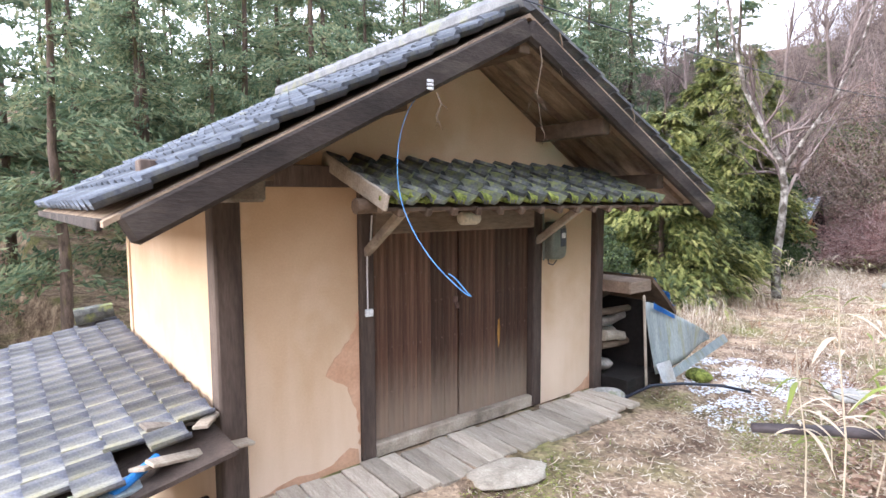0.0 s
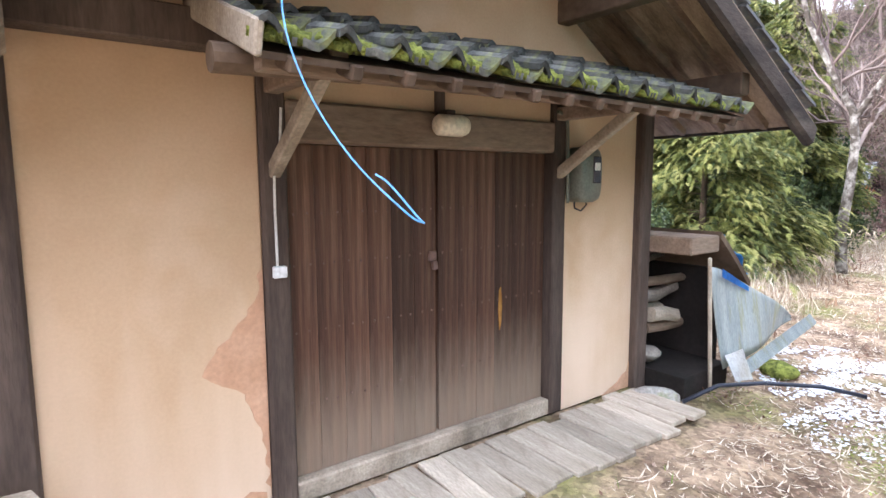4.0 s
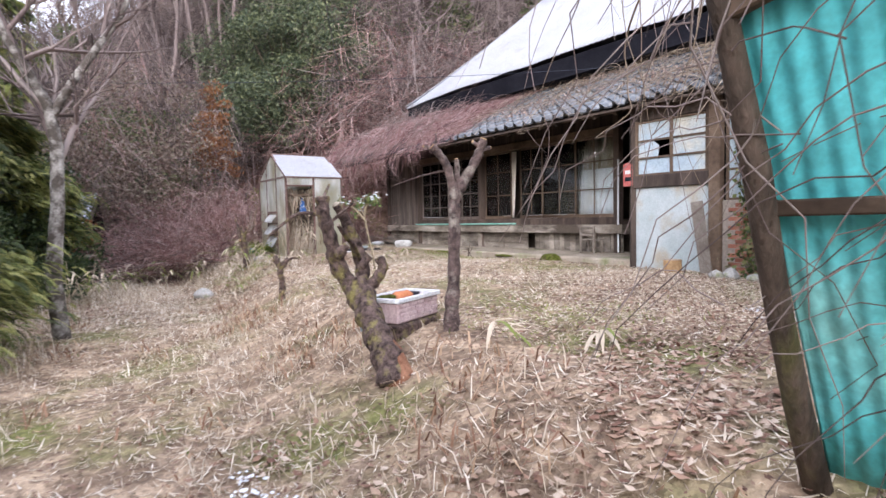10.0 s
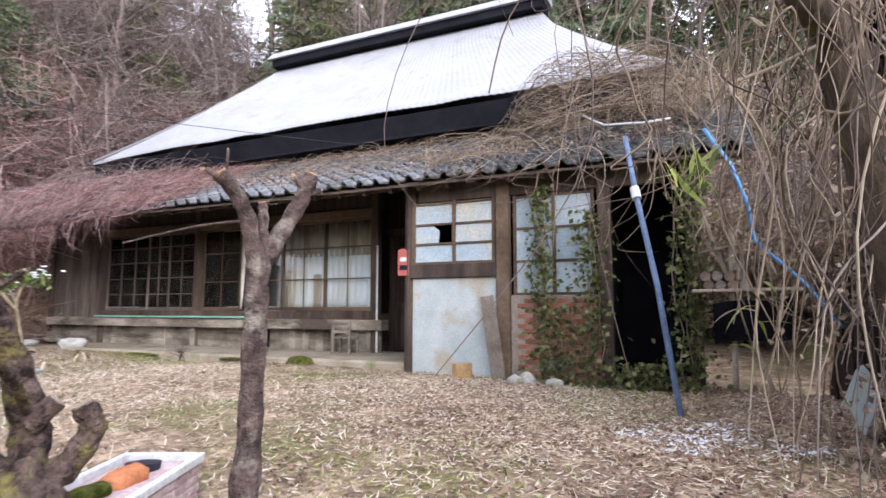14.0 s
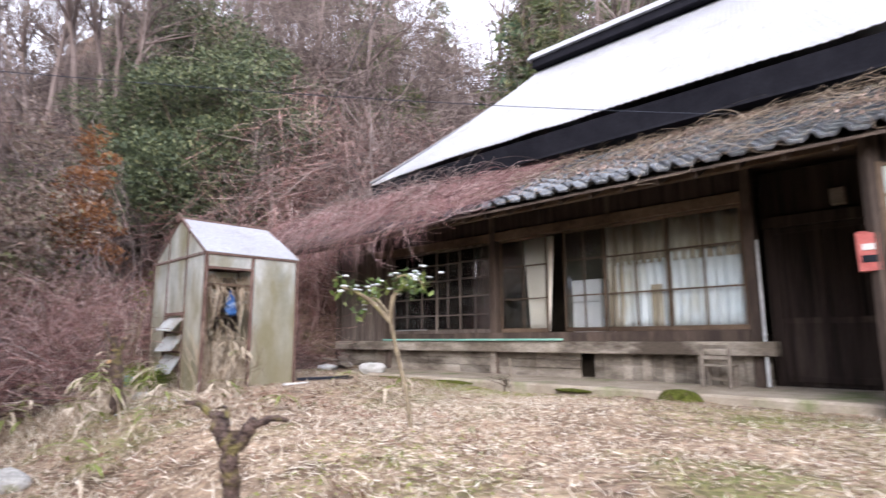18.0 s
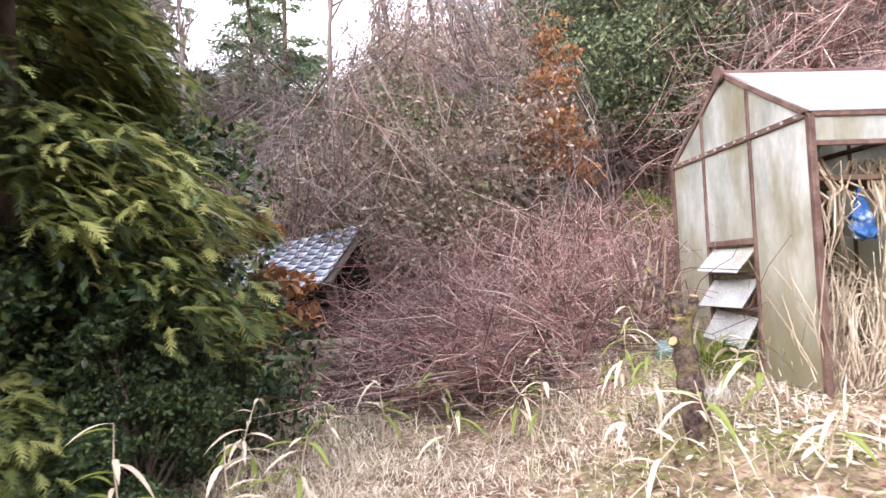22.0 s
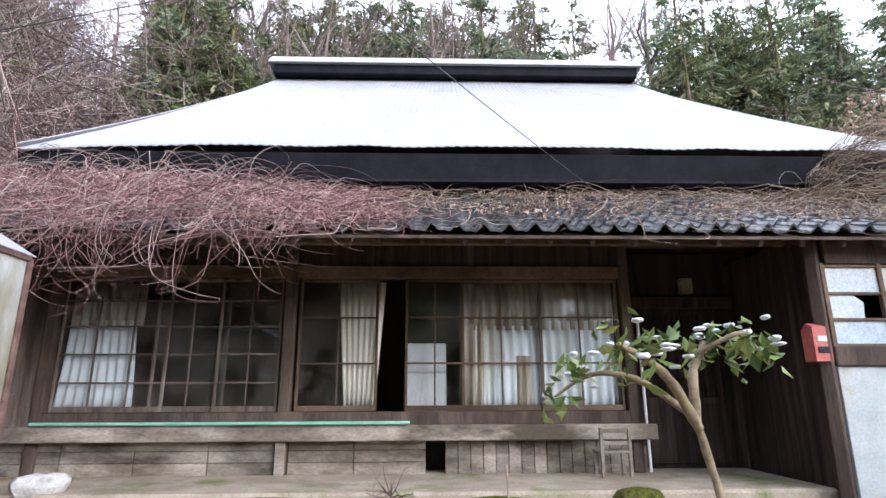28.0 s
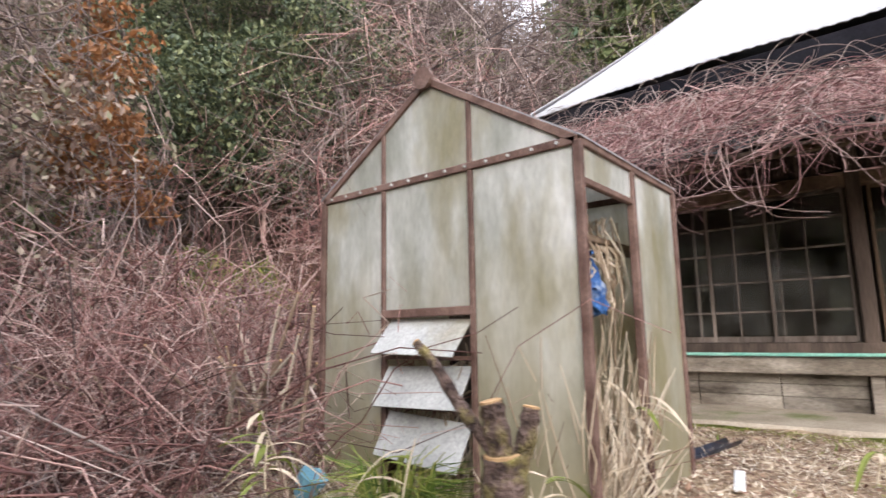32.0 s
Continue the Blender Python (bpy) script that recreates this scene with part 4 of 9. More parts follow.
    for y0, y1 in ((9.51, 10.05), (10.1, 10.68)):
        for z0, z1 in ((2.03, 2.27), (2.3, 2.55), (2.58, 2.85)):
            if y0 > 10 and z0 == 2.3:
                part("pane", Geo().prism([(y0 + 0.22, z0), (y1, z0), (y1, z1), (y0 + 0.3, z1), (y0 + 0.2, z1 - 0.08)], 0, BX - 0.004, BX + 0.004), FROST, bw_, "broken pane")
            else:
                part("pane", Geo().box(BX - 0.004, y0, z0, BX + 0.004, y1, z1, 0.0005), FROST, bw_)
    part("bay_post", Geo().box(BX - 0.08, 9.26, 0.42, BX + 0.06, 9.44, 3.3, 0.015), WOOD_BEAM, h)
    w2 = new("side_window")
    w2.parent = h
    w2["label"] = "tall window with frosted panes, half hidden by ivy"
    for y in (8.15, 8.65, 9.18):
        part("stile", Geo().box(BX + 0.02, y, 1.55, BX + 0.07, y + 0.045, 2.9, 0.004), WOOD_BEAM, w2)
    for z in (1.55, 1.98, 2.42, 2.85):
        part("glazing_bar", Geo().box(BX + 0.024, 8.195, z, BX + 0.066, 9.18, z + 0.035, 0.004), WOOD_BEAM, w2)
    for y0, y1 in ((8.195, 8.65), (8.695, 9.18)):
        for z0, z1 in ((1.585, 1.98), (2.015, 2.42), (2.455, 2.85)):
            part("pane", Geo().box(BX + 0.04, y0, z0, BX + 0.048, y1, z1, 0.0005), FROST, w2)
    part("brick_base", Geo().box(BX, 8.0, 0.35, BX + 0.1, 9.26, 1.55), mat("red_brick_mortar", (0.3, 0.26, 0.22), (0.4, 0.34, 0.3), 4, 30), h)
    part("bay_end_post", Geo().box(BX - 0.05, 7.95, 0.35, BX + 0.08, 8.1, 3.3), WOOD_DARK, h)
    # added black back and sides: the shade of the opening as colour
    part("bay_back", Geo().box(BX + 1.4, 7.1, 0.3, BX + 1.5, 10.64, 3.4), BLACK_BOARD_AND_SHADE, h)
    part("bay_partition", Geo().box(BX + 0.1, 8.0, 0.3, BX + 1.4, 8.08, 3.4), BLACK_BOARD_AND_SHADE, h)
    part("bay_partition", Geo().box(BX + 0.1, 7.02, 0.3, BX + 1.4, 7.1, 3.4), BLACK_BOARD_AND_SHADE, h)
    part("corner_post", Geo().box(BX - 0.05, 6.95, 0.3, BX + 0.08, 7.1, 3.3), WOOD_DARK, h)
    return h


HOUSE = build_house()
solo("terrace", Geo().box(7.95, 10.75, 0.2, HX + 0.4, 21.9, TER, 0.03), CONCRETE, "stained concrete terrace step along the farmhouse", "step", kind="structure")


# ---- greenhouse ----
def build_greenhouse():
    X0, X1, Y0, Y1, ZB, ZE, ZA = 4.21, 5.6, 17.65, 19.59, 0.55, 2.41, 3.02
    yc = (Y0 + Y1) / 2
    g = thing("greenhouse", pose((X0 + X1) / 2, yc, ZB), "small greenhouse with a rusty frame and algae-stained translucent sheets", "greenhouse")
    inv = pose(-(X0 + X1) / 2, -yc, -ZB)

    def bar(name, p, q, w=0.045):
        part(name, Geo().beam(inv @ Vector(p), inv @ Vector(q), w, w, 0.005), RUST_FRAME, g)

    for x in (X0, X1):
        for y in (Y0, Y1):
            bar("corner_post", (x, y, ZB - 0.1), (x, y, ZE))
        bar("eave_bar", (x, Y0, ZE), (x, Y1, ZE))
        for y in (18.31, 19.0):
            bar("mullion", (x, y, ZB), (x, y, ZE + (ZA - ZE) * (1 - abs(y - yc) / (yc - Y0))), 0.035)
        for y in (Y0, Y1):
            bar("verge_bar", (x, y, ZE), (x, yc, ZA))
    for y in (Y0, Y1):
        bar("eave_bar", (X0, y, ZE), (X1, y, ZE))
    bar("ridge_bar", (X0 - 0.03, yc, ZA), (X1 + 0.03, yc, ZA), 0.06)
    bar("door_post", (4.88, Y0, ZB - 0.05), (4.88, Y0, ZE))
    bar("door_head", (X0, Y0, ZE - 0.2), (4.88, Y0, ZE - 0.2), 0.035)
    part("transom_sheet", Geo().box(X0 + 0.03 - (X0 + X1) / 2, Y0 - 0.004 - yc, ZE - 0.18 - ZB, 4.86 - (X0 + X1) / 2, Y0 + 0.004 - yc, ZE - 0.02 - ZB, 0.001), FRP, g)
    t = 0.004
    def slab(name, x0, y0, z0, x1, y1, z1, material=FRP, label=""):
        gg = Geo().box(x0, y0, z0, x1, y1, z1, 0.001)
        gg.v = [tuple(inv @ Vector(p)) for p in gg.v]
        return part(name, gg, material, g, label)
    for x in (X0, X1):
        slab("wall_sheet", x - t, Y0 + 0.03, ZB, x + t, 18.29, ZE - 0.02)
        slab("wall_sheet", x - t, 18.33, 1.62 if x == X0 else ZB, x + t, 18.98, ZE - 0.02)
        slab("wall_sheet", x - t, 19.02, ZB, x + t, Y1 - 0.03, ZE - 0.02)
        gg = Geo().prism([(Y0 + 0.05, ZE + 0.02), (Y1 - 0.05, ZE + 0.02), (yc, ZA - 0.03)], 0, x - t, x + t)
        gg.v = [tuple(inv @ Vector(p)) for p in gg.v]
        part("gable_sheet", gg, FRP, g)
    slab("wall_sheet", 4.9, Y0 - t, ZB, X1 - 0.02, Y0 + t, ZE - 0.02)
    slab("wall_sheet", X0, Y1 - t, ZB, X1, Y1 + t, ZE - 0.02)
    for sgn, y in ((-1, Y0), (1, Y1)):
        gg = Geo().sheet(lambda a, b: (X0 - 0.02 + (X1 - X0 + 0.04) * a, yc + sgn * (yc - Y0 + 0.03) * b, ZA + 0.02 - (ZA - ZE) * b), 4, 2, 0.008)
        gg.v = [tuple(inv @ Vector(p)) for p in gg.v]
        part("roof_sheet", gg, METAL_ROOF, g, "bright translucent roof sheet")
    bar("louvre_head", (X0, 18.31, 1.6), (X0, 19.0, 1.6), 0.05)
    for z in (1.34, 1.06):
        bar("louvre_rail", (X0, 18.31, z), (X0, 19.0, z), 0.025)
    cap = Geo().tube([(X0 - 0.06, yc, ZA + 0.005), (X0 - 0.03, yc, ZA + 0.005)], 0.07, 14)
    cap.v = [tuple(inv @ Vector(p)) for p in cap.v]
    part("ridge_end_cap", cap, RUST_FRAME, g)
    for yy in np.linspace(Y0 + 0.1, Y1 - 0.1, 13):
        sc_ = Geo().tube([(X0 - 0.035, yy, ZE), (X0 - 0.02, yy, ZE)], 0.009, 6)
        sc_.v = [tuple(inv @ Vector(p)) for p in sc_.v]
        part("screw", sc_, SLAT_GREY, g)
    for k, (z, tilt) in enumerate(((1.46, 42), (1.18, 36), (0.89, 30))):
        gg = Geo().box(-0.004, -0.315, -0.135, 0.004, 0.315, 0.135, 0.001, pose(X0 - 0.06, 18.655, z, (2, -1.5, 3)[k], tilt, 0))
        gg.v = [tuple(inv @ Vector(p)) for p in gg.v]
        part("louvre", gg, SLAT_GREY, g, "tilted louvre slat")
    return g


build_greenhouse()


# ---- plants ----
def tubes_np(lines, radii, n=3):
    """Many tubes at once: lines (N, K, 3), radii (N, K)."""
    lines, radii = np.asarray(lines, float), np.asarray(radii, float)
    N, K, _ = lines.shape
    t = np.empty_like(lines)
    t[:, 1:-1] = lines[:, 2:] - lines[:, :-2]
    t[:, 0], t[:, -1] = lines[:, 1] - lines[:, 0], lines[:, -1] - lines[:, -2]
    t /= np.linalg.norm(t, axis=2, keepdims=True) + 1e-9
    ref = np.array([0.31, 0.17, 0.93])
    a = np.cross(t, ref)
    a /= np.linalg.norm(a, axis=2, keepdims=True) + 1e-9
    b = np.cross(t, a)
    w = 2 * np.pi * np.arange(n) / n
    v = lines[:, :, None] + radii[:, :, None, None] * (np.cos(w)[:, None] * a[:, :, None] + np.sin(w)[:, None] * b[:, :, None])
    base = (np.arange(N) * K * n)[:, None, None] + (np.arange(K - 1) * n)[None, :, None]
    k = np.arange(n)
    k2 = (k + 1) % n
    f = np.stack([base + k, base + k2, base + n + k2, base + n + k], -1)
    return v.reshape(-1, 3), f.reshape(-1, 4)


def smoothed(lines, f=3):
    """The same lines with f times the points, rounded at the knots."""
    lines = np.asarray(lines, float)
    K = lines.shape[1]
    s = np.linspace(0, K - 1, (K - 1) * f + 1)
    i = np.minimum(s.astype(int), K - 2)
    w = (s - i)[None, :, None]
    out = lines[:, i] * (1 - w) + lines[:, i + 1] * w
    for _ in range(f):
        out[:, 1:-1] = 0.25 * out[:, :-2] + 0.5 * out[:, 1:-1] + 0.25 * out[:, 2:]
    return out


def leaves_np(c, size, r, along=None, aspect=0.45, flat=0.0):
    """One small pointed leaf, a folded rhomb of two triangles in a quad, at each centre c (N, 3)."""
    N = len(c)
    size = np.broadcast_to(size, (N,))[:, None] * r.uniform(0.6, 1.3, (N, 1))
    d = r.normal(size=(N, 3))
    if along is not None:
        d = d * 0.45 + along
    d /= np.linalg.norm(d, axis=1, keepdims=True)
    e = np.cross(d, r.normal(size=(N, 3)) + np.array([0, 0, flat]))
    e /= np.linalg.norm(e, axis=1, keepdims=True) + 1e-9
    nrm = np.cross(d, e)
    v = np.stack([c - d * size * 0.5, c + e * size * aspect * 0.5 + nrm * size * 0.08, c + d * size * 0.5, c - e * size * aspect * 0.5 + nrm * size * 0.08], 1)
    f = np.arange(4 * N).reshape(N, 4)
    return v.reshape(-1, 3), f


def joined(*pieces):
    vs, fs, k = [], [], 0
    for v, f in pieces:
        vs.append(v)
        fs.append(f + k)
        k += len(v)
    return np.concatenate(vs), np.concatenate(fs)


def branches(r, levels, count, length, radius, spread, up, start=(0, 0, 0), axis=(0, 0, 1), trunk=None, droop=0.0, wiggle=0.12, knots=(7, 5, 4, 3, 2), rmin=0.002):
    """Tubes of a branching plant, as a list of (lines, radii) by level, and the tips. count, length: per level."""
    out = []
    if trunk is None:
        K = 7
        ts = np.linspace(0, 1, K)
        pts = np.array(start) + ts[:, None] * np.array(axis) * length[0] + np.cumsum(r.normal(0, wiggle * length[0] / K, (K, 3)) * [1, 1, 0.2], 0) * (ts[:, None] > 0)
    else:
        pts = np.asarray(trunk, float)
        K = len(pts)
        ts = np.linspace(0, 1, K)
    lines = pts[None]
    rad = (radius * (1 - 0.75 * ts))[None]
    out.append((lines, rad))
    for lev in range(1, levels):
        N = len(lines) * count[lev]
        par = np.repeat(np.arange(len(lines)), count[lev])
        s = r.uniform(0.3 if lev == 1 else 0.2, 0.98, N) * (lines.shape[1] - 1)
        i = np.minimum(s.astype(int), lines.shape[1] - 2)
        fr = (s - i)[:, None]
        p0 = lines[par, i] * (1 - fr) + lines[par, i + 1] * fr
        r0 = rad[par, i] * (1 - fr[:, 0]) + rad[par, i + 1] * fr[:, 0]
        t = lines[par, i + 1] - lines[par, i]
        t /= np.linalg.norm(t, axis=1, keepdims=True) + 1e-9
        d = t * (1 - spread) + r.normal(size=(N, 3)) * spread + np.array([0, 0, up])
        d /= np.linalg.norm(d, axis=1, keepdims=True)
        L = length[lev] * r.uniform(0.5, 1.2, N)
        K2 = knots[min(lev, len(knots) - 1)]
        q = np.linspace(0, 1, K2)
        wob = np.cumsum(r.normal(0, wiggle, (N, K2, 3)), 1) * L[:, None, None] / K2 * 1.5
        wob[:, 0] = 0
        lines = p0[:, None] + d[:, None] * q[None, :, None] * L[:, None, None] + wob
        lines[:, :, 2] -= droop * (q ** 2)[None] * L[:, None]
        rad = np.maximum(r0 * 0.65, rmin)[:, None] * (1 - 0.8 * q)[None]
        out.append((lines, rad))
    return out


def bark_mesh(name, levels, material, n0=7):
    return fast_mesh(name, *joined(*[tubes_np(l, rd, n0 if i == 0 else (4 if i == 1 else 3)) for i, (l, rd) in enumerate(levels)]), material, True)


CEDAR_LEAF = leaf_mat("dark_cedar_foliage", [(0.065, 0.11, 0.07), (0.13, 0.185, 0.11), (0.21, 0.27, 0.16), (0.31, 0.31, 0.18)], 0.45)
CYPRESS_LEAF = leaf_mat("yellow_green_cypress_sprays", [(0.038, 0.058, 0.026), (0.1, 0.125, 0.04), (0.215, 0.235, 0.07), (0.38, 0.37, 0.14)], 0.35)
HOLLY_LEAF = leaf_mat("dark_glossy_leaves", [(0.014, 0.028, 0.014), (0.026, 0.048, 0.02), (0.05, 0.08, 0.03), (0.12, 0.15, 0.055)], 0.05, 0.33)
EVERGREEN_LEAF = leaf_mat("olive_dark_evergreen_leaves", [(0.026, 0.04, 0.024), (0.055, 0.076, 0.042), (0.105, 0.128, 0.068), (0.22, 0.235, 0.12)], 0.15, 0.45)
OLIVE_LEAF = leaf_mat("olive_evergreen_leaves", [(0.06, 0.085, 0.045), (0.1, 0.13, 0.06), (0.155, 0.18, 0.08), (0.22, 0.22, 0.11)])
BROWN_LEAF = leaf_mat("brown_withered_leaves", [(0.12, 0.08, 0.066), (0.25, 0.175, 0.14), (0.4, 0.31, 0.255), (0.19, 0.2, 0.12)])
ORANGE_LEAF = leaf_mat("orange_brown_leaves", [(0.16, 0.07, 0.03), (0.3, 0.13, 0.05), (0.22, 0.12, 0.07)])
VINE_RED = leaf_mat("reddish_bare_vines", [(0.06, 0.028, 0.03), (0.18, 0.085, 0.085), (0.33, 0.185, 0.178), (0.52, 0.4, 0.375)], 0.0, 0.8)
BRAMBLE_RED = leaf_mat("dark_red_bramble_stems", [(0.055, 0.026, 0.025), (0.19, 0.09, 0.082), (0.38, 0.215, 0.195), (0.62, 0.49, 0.44)], 0.0, 0.75)
VINE_TAN = leaf_mat("tan_dry_vines", [(0.085, 0.06, 0.045), (0.19, 0.14, 0.1), (0.36, 0.29, 0.22)], 0.0, 0.8)
TWIG_GREY = leaf_mat("grey_brown_twigs", [(0.075, 0.056, 0.052), (0.18, 0.135, 0.125), (0.34, 0.28, 0.26)], 0.0, 0.9)
STRAW = leaf_mat("straw_coloured_grass", [(0.22, 0.155, 0.108), (0.45, 0.355, 0.265), (0.65, 0.555, 0.435), (0.79, 0.72, 0.62)], 0.25, 0.7)
GREEN_BLADE = leaf_mat("fresh_green_blades", [(0.06, 0.1, 0.02), (0.12, 0.19, 0.035), (0.24, 0.27, 0.07), (0.4, 0.4, 0.12)], 0.3, 0.5)
LITTER = leaf_mat("dead_leaf_litter", [(0.085, 0.045, 0.034), (0.16, 0.09, 0.066), (0.25, 0.16, 0.12), (0.4, 0.31, 0.245)], 0.1, 0.85)
CAMELLIA_LEAF = leaf_mat("camellia_leaves", [(0.04, 0.07, 0.02), (0.08, 0.13, 0.035), (0.15, 0.2, 0.06), (0.26, 0.28, 0.1)], 0.15, 0.35)
IVY_LEAF = leaf_mat("ivy_leaves", [(0.03, 0.045, 0.018), (0.07, 0.1, 0.03), (0.15, 0.17, 0.06), (0.26, 0.24, 0.11)], 0.2, 0.4)


def conifer_meshes(name, h, rad, seed, leaf, sprays=4200, size=0.34, droop=0.35, base=0.06, aspect=0.38, trunk_r=0.16):
    r = np.random.default_rng(seed)
    nb = int(22 + h * 3)
    hb = h * (base + (0.97 - base) * np.sort(r.uniform(0, 1, nb)) ** 0.9)
    ang = r.uniform(0, 2 * np.pi, nb)
    L = rad * (1.08 - hb / h) ** 0.8 * r.uniform(0.6, 1.15, nb)
    q = np.linspace(0, 1, 4)
    d = np.stack([np.cos(ang), np.sin(ang), np.zeros(nb)], 1)
    lines = d[:, None] * (q[None, :, None] * L[:, None, None])
    lines[:, :, 2] = hb[:, None] + 0.18 * L[:, None] * q[None] - droop * L[:, None] * q[None] ** 2
    trunk = np.zeros((1, 6, 3))
    trunk[0, :, 2] = np.linspace(-0.3, h, 6)
    trunk[0, 1:, :2] += r.normal(0, 0.03 * h / 8, (5, 2))
    bark = fast_mesh("trunk", *tubes_np(trunk, np.linspace(trunk_r, 0.02, 6)[None], 8), BARK, True)
    limbs = fast_mesh("limb", *tubes_np(lines, np.maximum(0.005, trunk_r * 0.16 * (1 - 0.8 * q))[None].repeat(nb, 0), 3), BARK, True)
    w = L / L.sum()
    bi = r.choice(nb, sprays, p=w)
    s = r.uniform(0.12, 1.02, sprays) ** 0.75
    c = d[bi] * (s * L[bi])[:, None]
    c[:, 2] = hb[bi] + 0.18 * L[bi] * s - droop * L[bi] * s ** 2
    spread = 0.24 * L[bi][:, None] * (0.25 + 0.75 * s[:, None])
    c += r.normal(size=(sprays, 3)) * spread * [1, 1, 0.35]
    along = d[bi] * 0.8 + np.array([0, 0, -0.35])
    crown = fast_mesh("crown", *leaves_np(c, size * np.clip(L[bi] / rad + 0.35, 0.4, 1.2), r, along, aspect, 1.5), leaf)
    return bark, crown, limbs


def frond_meshes(h, rad, seed, leaf, fronds=6000, length=0.4, droop=0.5, base=0.03, trunk_r=0.1):
    """A conifer with flat feathery sprays: each spray is a drooping rib with pointed leaflets on both sides."""
    r = np.random.default_rng(seed)
    nb = int(40 + h * 9)
    hb = h * (base + (0.97 - base) * np.sort(r.uniform(0, 1, nb)) ** 0.9)
    ang = r.uniform(0, 2 * np.pi, nb)
    L = rad * (1.06 - hb / h) ** 0.7 * r.uniform(0.55, 1.2, nb)
    d = np.stack([np.cos(ang), np.sin(ang), np.zeros(nb)], 1)
    q = np.linspace(0, 1, 4)
    lines = d[:, None] * (q[None, :, None] * L[:, None, None])
    lines[:, :, 2] = hb[:, None] + 0.25 * L[:, None] * q[None] - droop * L[:, None] * q[None] ** 2
    trunk = np.zeros((1, 6, 3))
    trunk[0, :, 2] = np.linspace(-0.3, h, 6)
    bark = fast_mesh("trunk", *tubes_np(trunk, np.linspace(trunk_r, 0.015, 6)[None], 8), BARK, True)
    limbs = fast_mesh("limb", *tubes_np(lines, np.maximum(0.005, trunk_r * 0.16 * (1 - 0.8 * q))[None].repeat(nb, 0), 3), BARK, True)
    bi = r.choice(nb, fronds, p=L / L.sum())
    s = r.uniform(0.1, 1.0, fronds) ** 0.6
    c = d[bi] * (s * L[bi])[:, None]
    c[:, 2] = hb[bi] + 0.25 * L[bi] * s - droop * L[bi] * s ** 2
    c += r.normal(size=(fronds, 3)) * (0.12 * L[bi])[:, None] * [1, 1, 0.5]
    turn = r.normal(0, 0.75, fronds)
    ca, sa = np.cos(turn), np.sin(turn)
    f = np.stack([d[bi, 0] * ca - d[bi, 1] * sa, d[bi, 0] * sa + d[bi, 1] * ca, r.normal(0.12, 0.22, fronds)], 1)
    f /= np.linalg.norm(f, axis=1, keepdims=True)
    e = np.cross(f, np.stack([r.normal(0, 0.25, fronds), r.normal(0, 0.25, fronds), np.ones(fronds)], 1))
    e /= np.linalg.norm(e, axis=1, keepdims=True)
    ln = length * r.uniform(0.5, 1.2, fronds)
    K = 9
    t = np.linspace(0, 1, K + 1)
    rib = c[:, None] + f[:, None] * (ln[:, None] * t)[..., None]
    rib[:, :, 2] -= ln[:, None] * r.uniform(0.3, 0.95, (fronds, 1)) * t[None] ** 2
    tm = (t[:-1] + t[1:]) / 2
    w = (0.3 * np.sin(np.pi * (0.18 + 0.8 * tm)) + 0.03)[None] * ln[:, None] * r.uniform(0.7, 1.3, (fronds, K))
    tips = []
    for sgn in (-1, 1):
        p = rib[:, 1:] + (sgn * 0.8 * e[:, None] + 0.75 * f[:, None]) * w[..., None]
        p[:, :, 2] -= 0.5 * w
        tips.append(p)
    v = np.concatenate([rib, *tips], 1)
    n = K + 1 + 2 * K
    b = (np.arange(fronds) * n)[:, None]
    k = np.arange(K)
    faces = np.stack([np.stack([b + k, b + k + 1, b + K + 1 + k], -1), np.stack([b + k + 1, b + k, b + 2 * K + 1 + k], -1)], 1).reshape(-1, 3)
    return bark, fast_mesh("crown", v.reshape(-1, 3), faces, leaf), limbs


def bush_meshes(name, rx, ry, h, seed, leaf, n=5000, size=0.11, clumps=26, bark=BARK, stem=1.0, aspect=0.5, low=0.15):
    """A leafy tree or bush: stems, and leaves in clumps with gaps and an uneven outline."""
    r = np.random.default_rng(seed)
    cc = r.normal(size=(clumps, 3))
    cc /= np.linalg.norm(cc, axis=1, keepdims=True)
    cc *= r.uniform(0.45, 1.0, (clumps, 1))
    cc[:, 2] = np.abs(cc[:, 2]) * 0.98 + low * 0.5 if low < 0.3 else cc[:, 2] * 0.5 + 0.5
    cc = cc * [rx, ry, h * (1 - low)] + [0, 0, h * low]
    cr = r.uniform(0.2, 0.42, clumps) * min(rx, ry, h)
    ci = r.integers(0, clumps, n)
    o = r.normal(size=(n, 3))
    o /= np.linalg.norm(o, axis=1, keepdims=True)
    c = cc[ci] + o * (cr[ci] * r.uniform(0.35, 1.1, n) ** 0.6)[:, None] * [1.15, 1.15, 0.75]
    c[:, 2] = np.maximum(c[:, 2], 0.02)
    crown = fast_mesh("crown", *leaves_np(c, size, r, None, aspect, 1.0), leaf)
    q = np.linspace(0, 1, 5)
    foot = r.normal(0, 0.1 * rx, (clumps, 3)) * [1, 1, 0]
    lines = foot[:, None] * (1 - q[None, :, None]) + cc[:, None] * (q[None, :, None] ** [[[1.5, 1.5, 0.8]]])
    rad = 0.012 * stem * h ** 0.7 * (1.2 - q)
    stems = fast_mesh("stems", *tubes_np(lines, rad[None].repeat(clumps, 0), 5), bark, True)
    return stems, crown


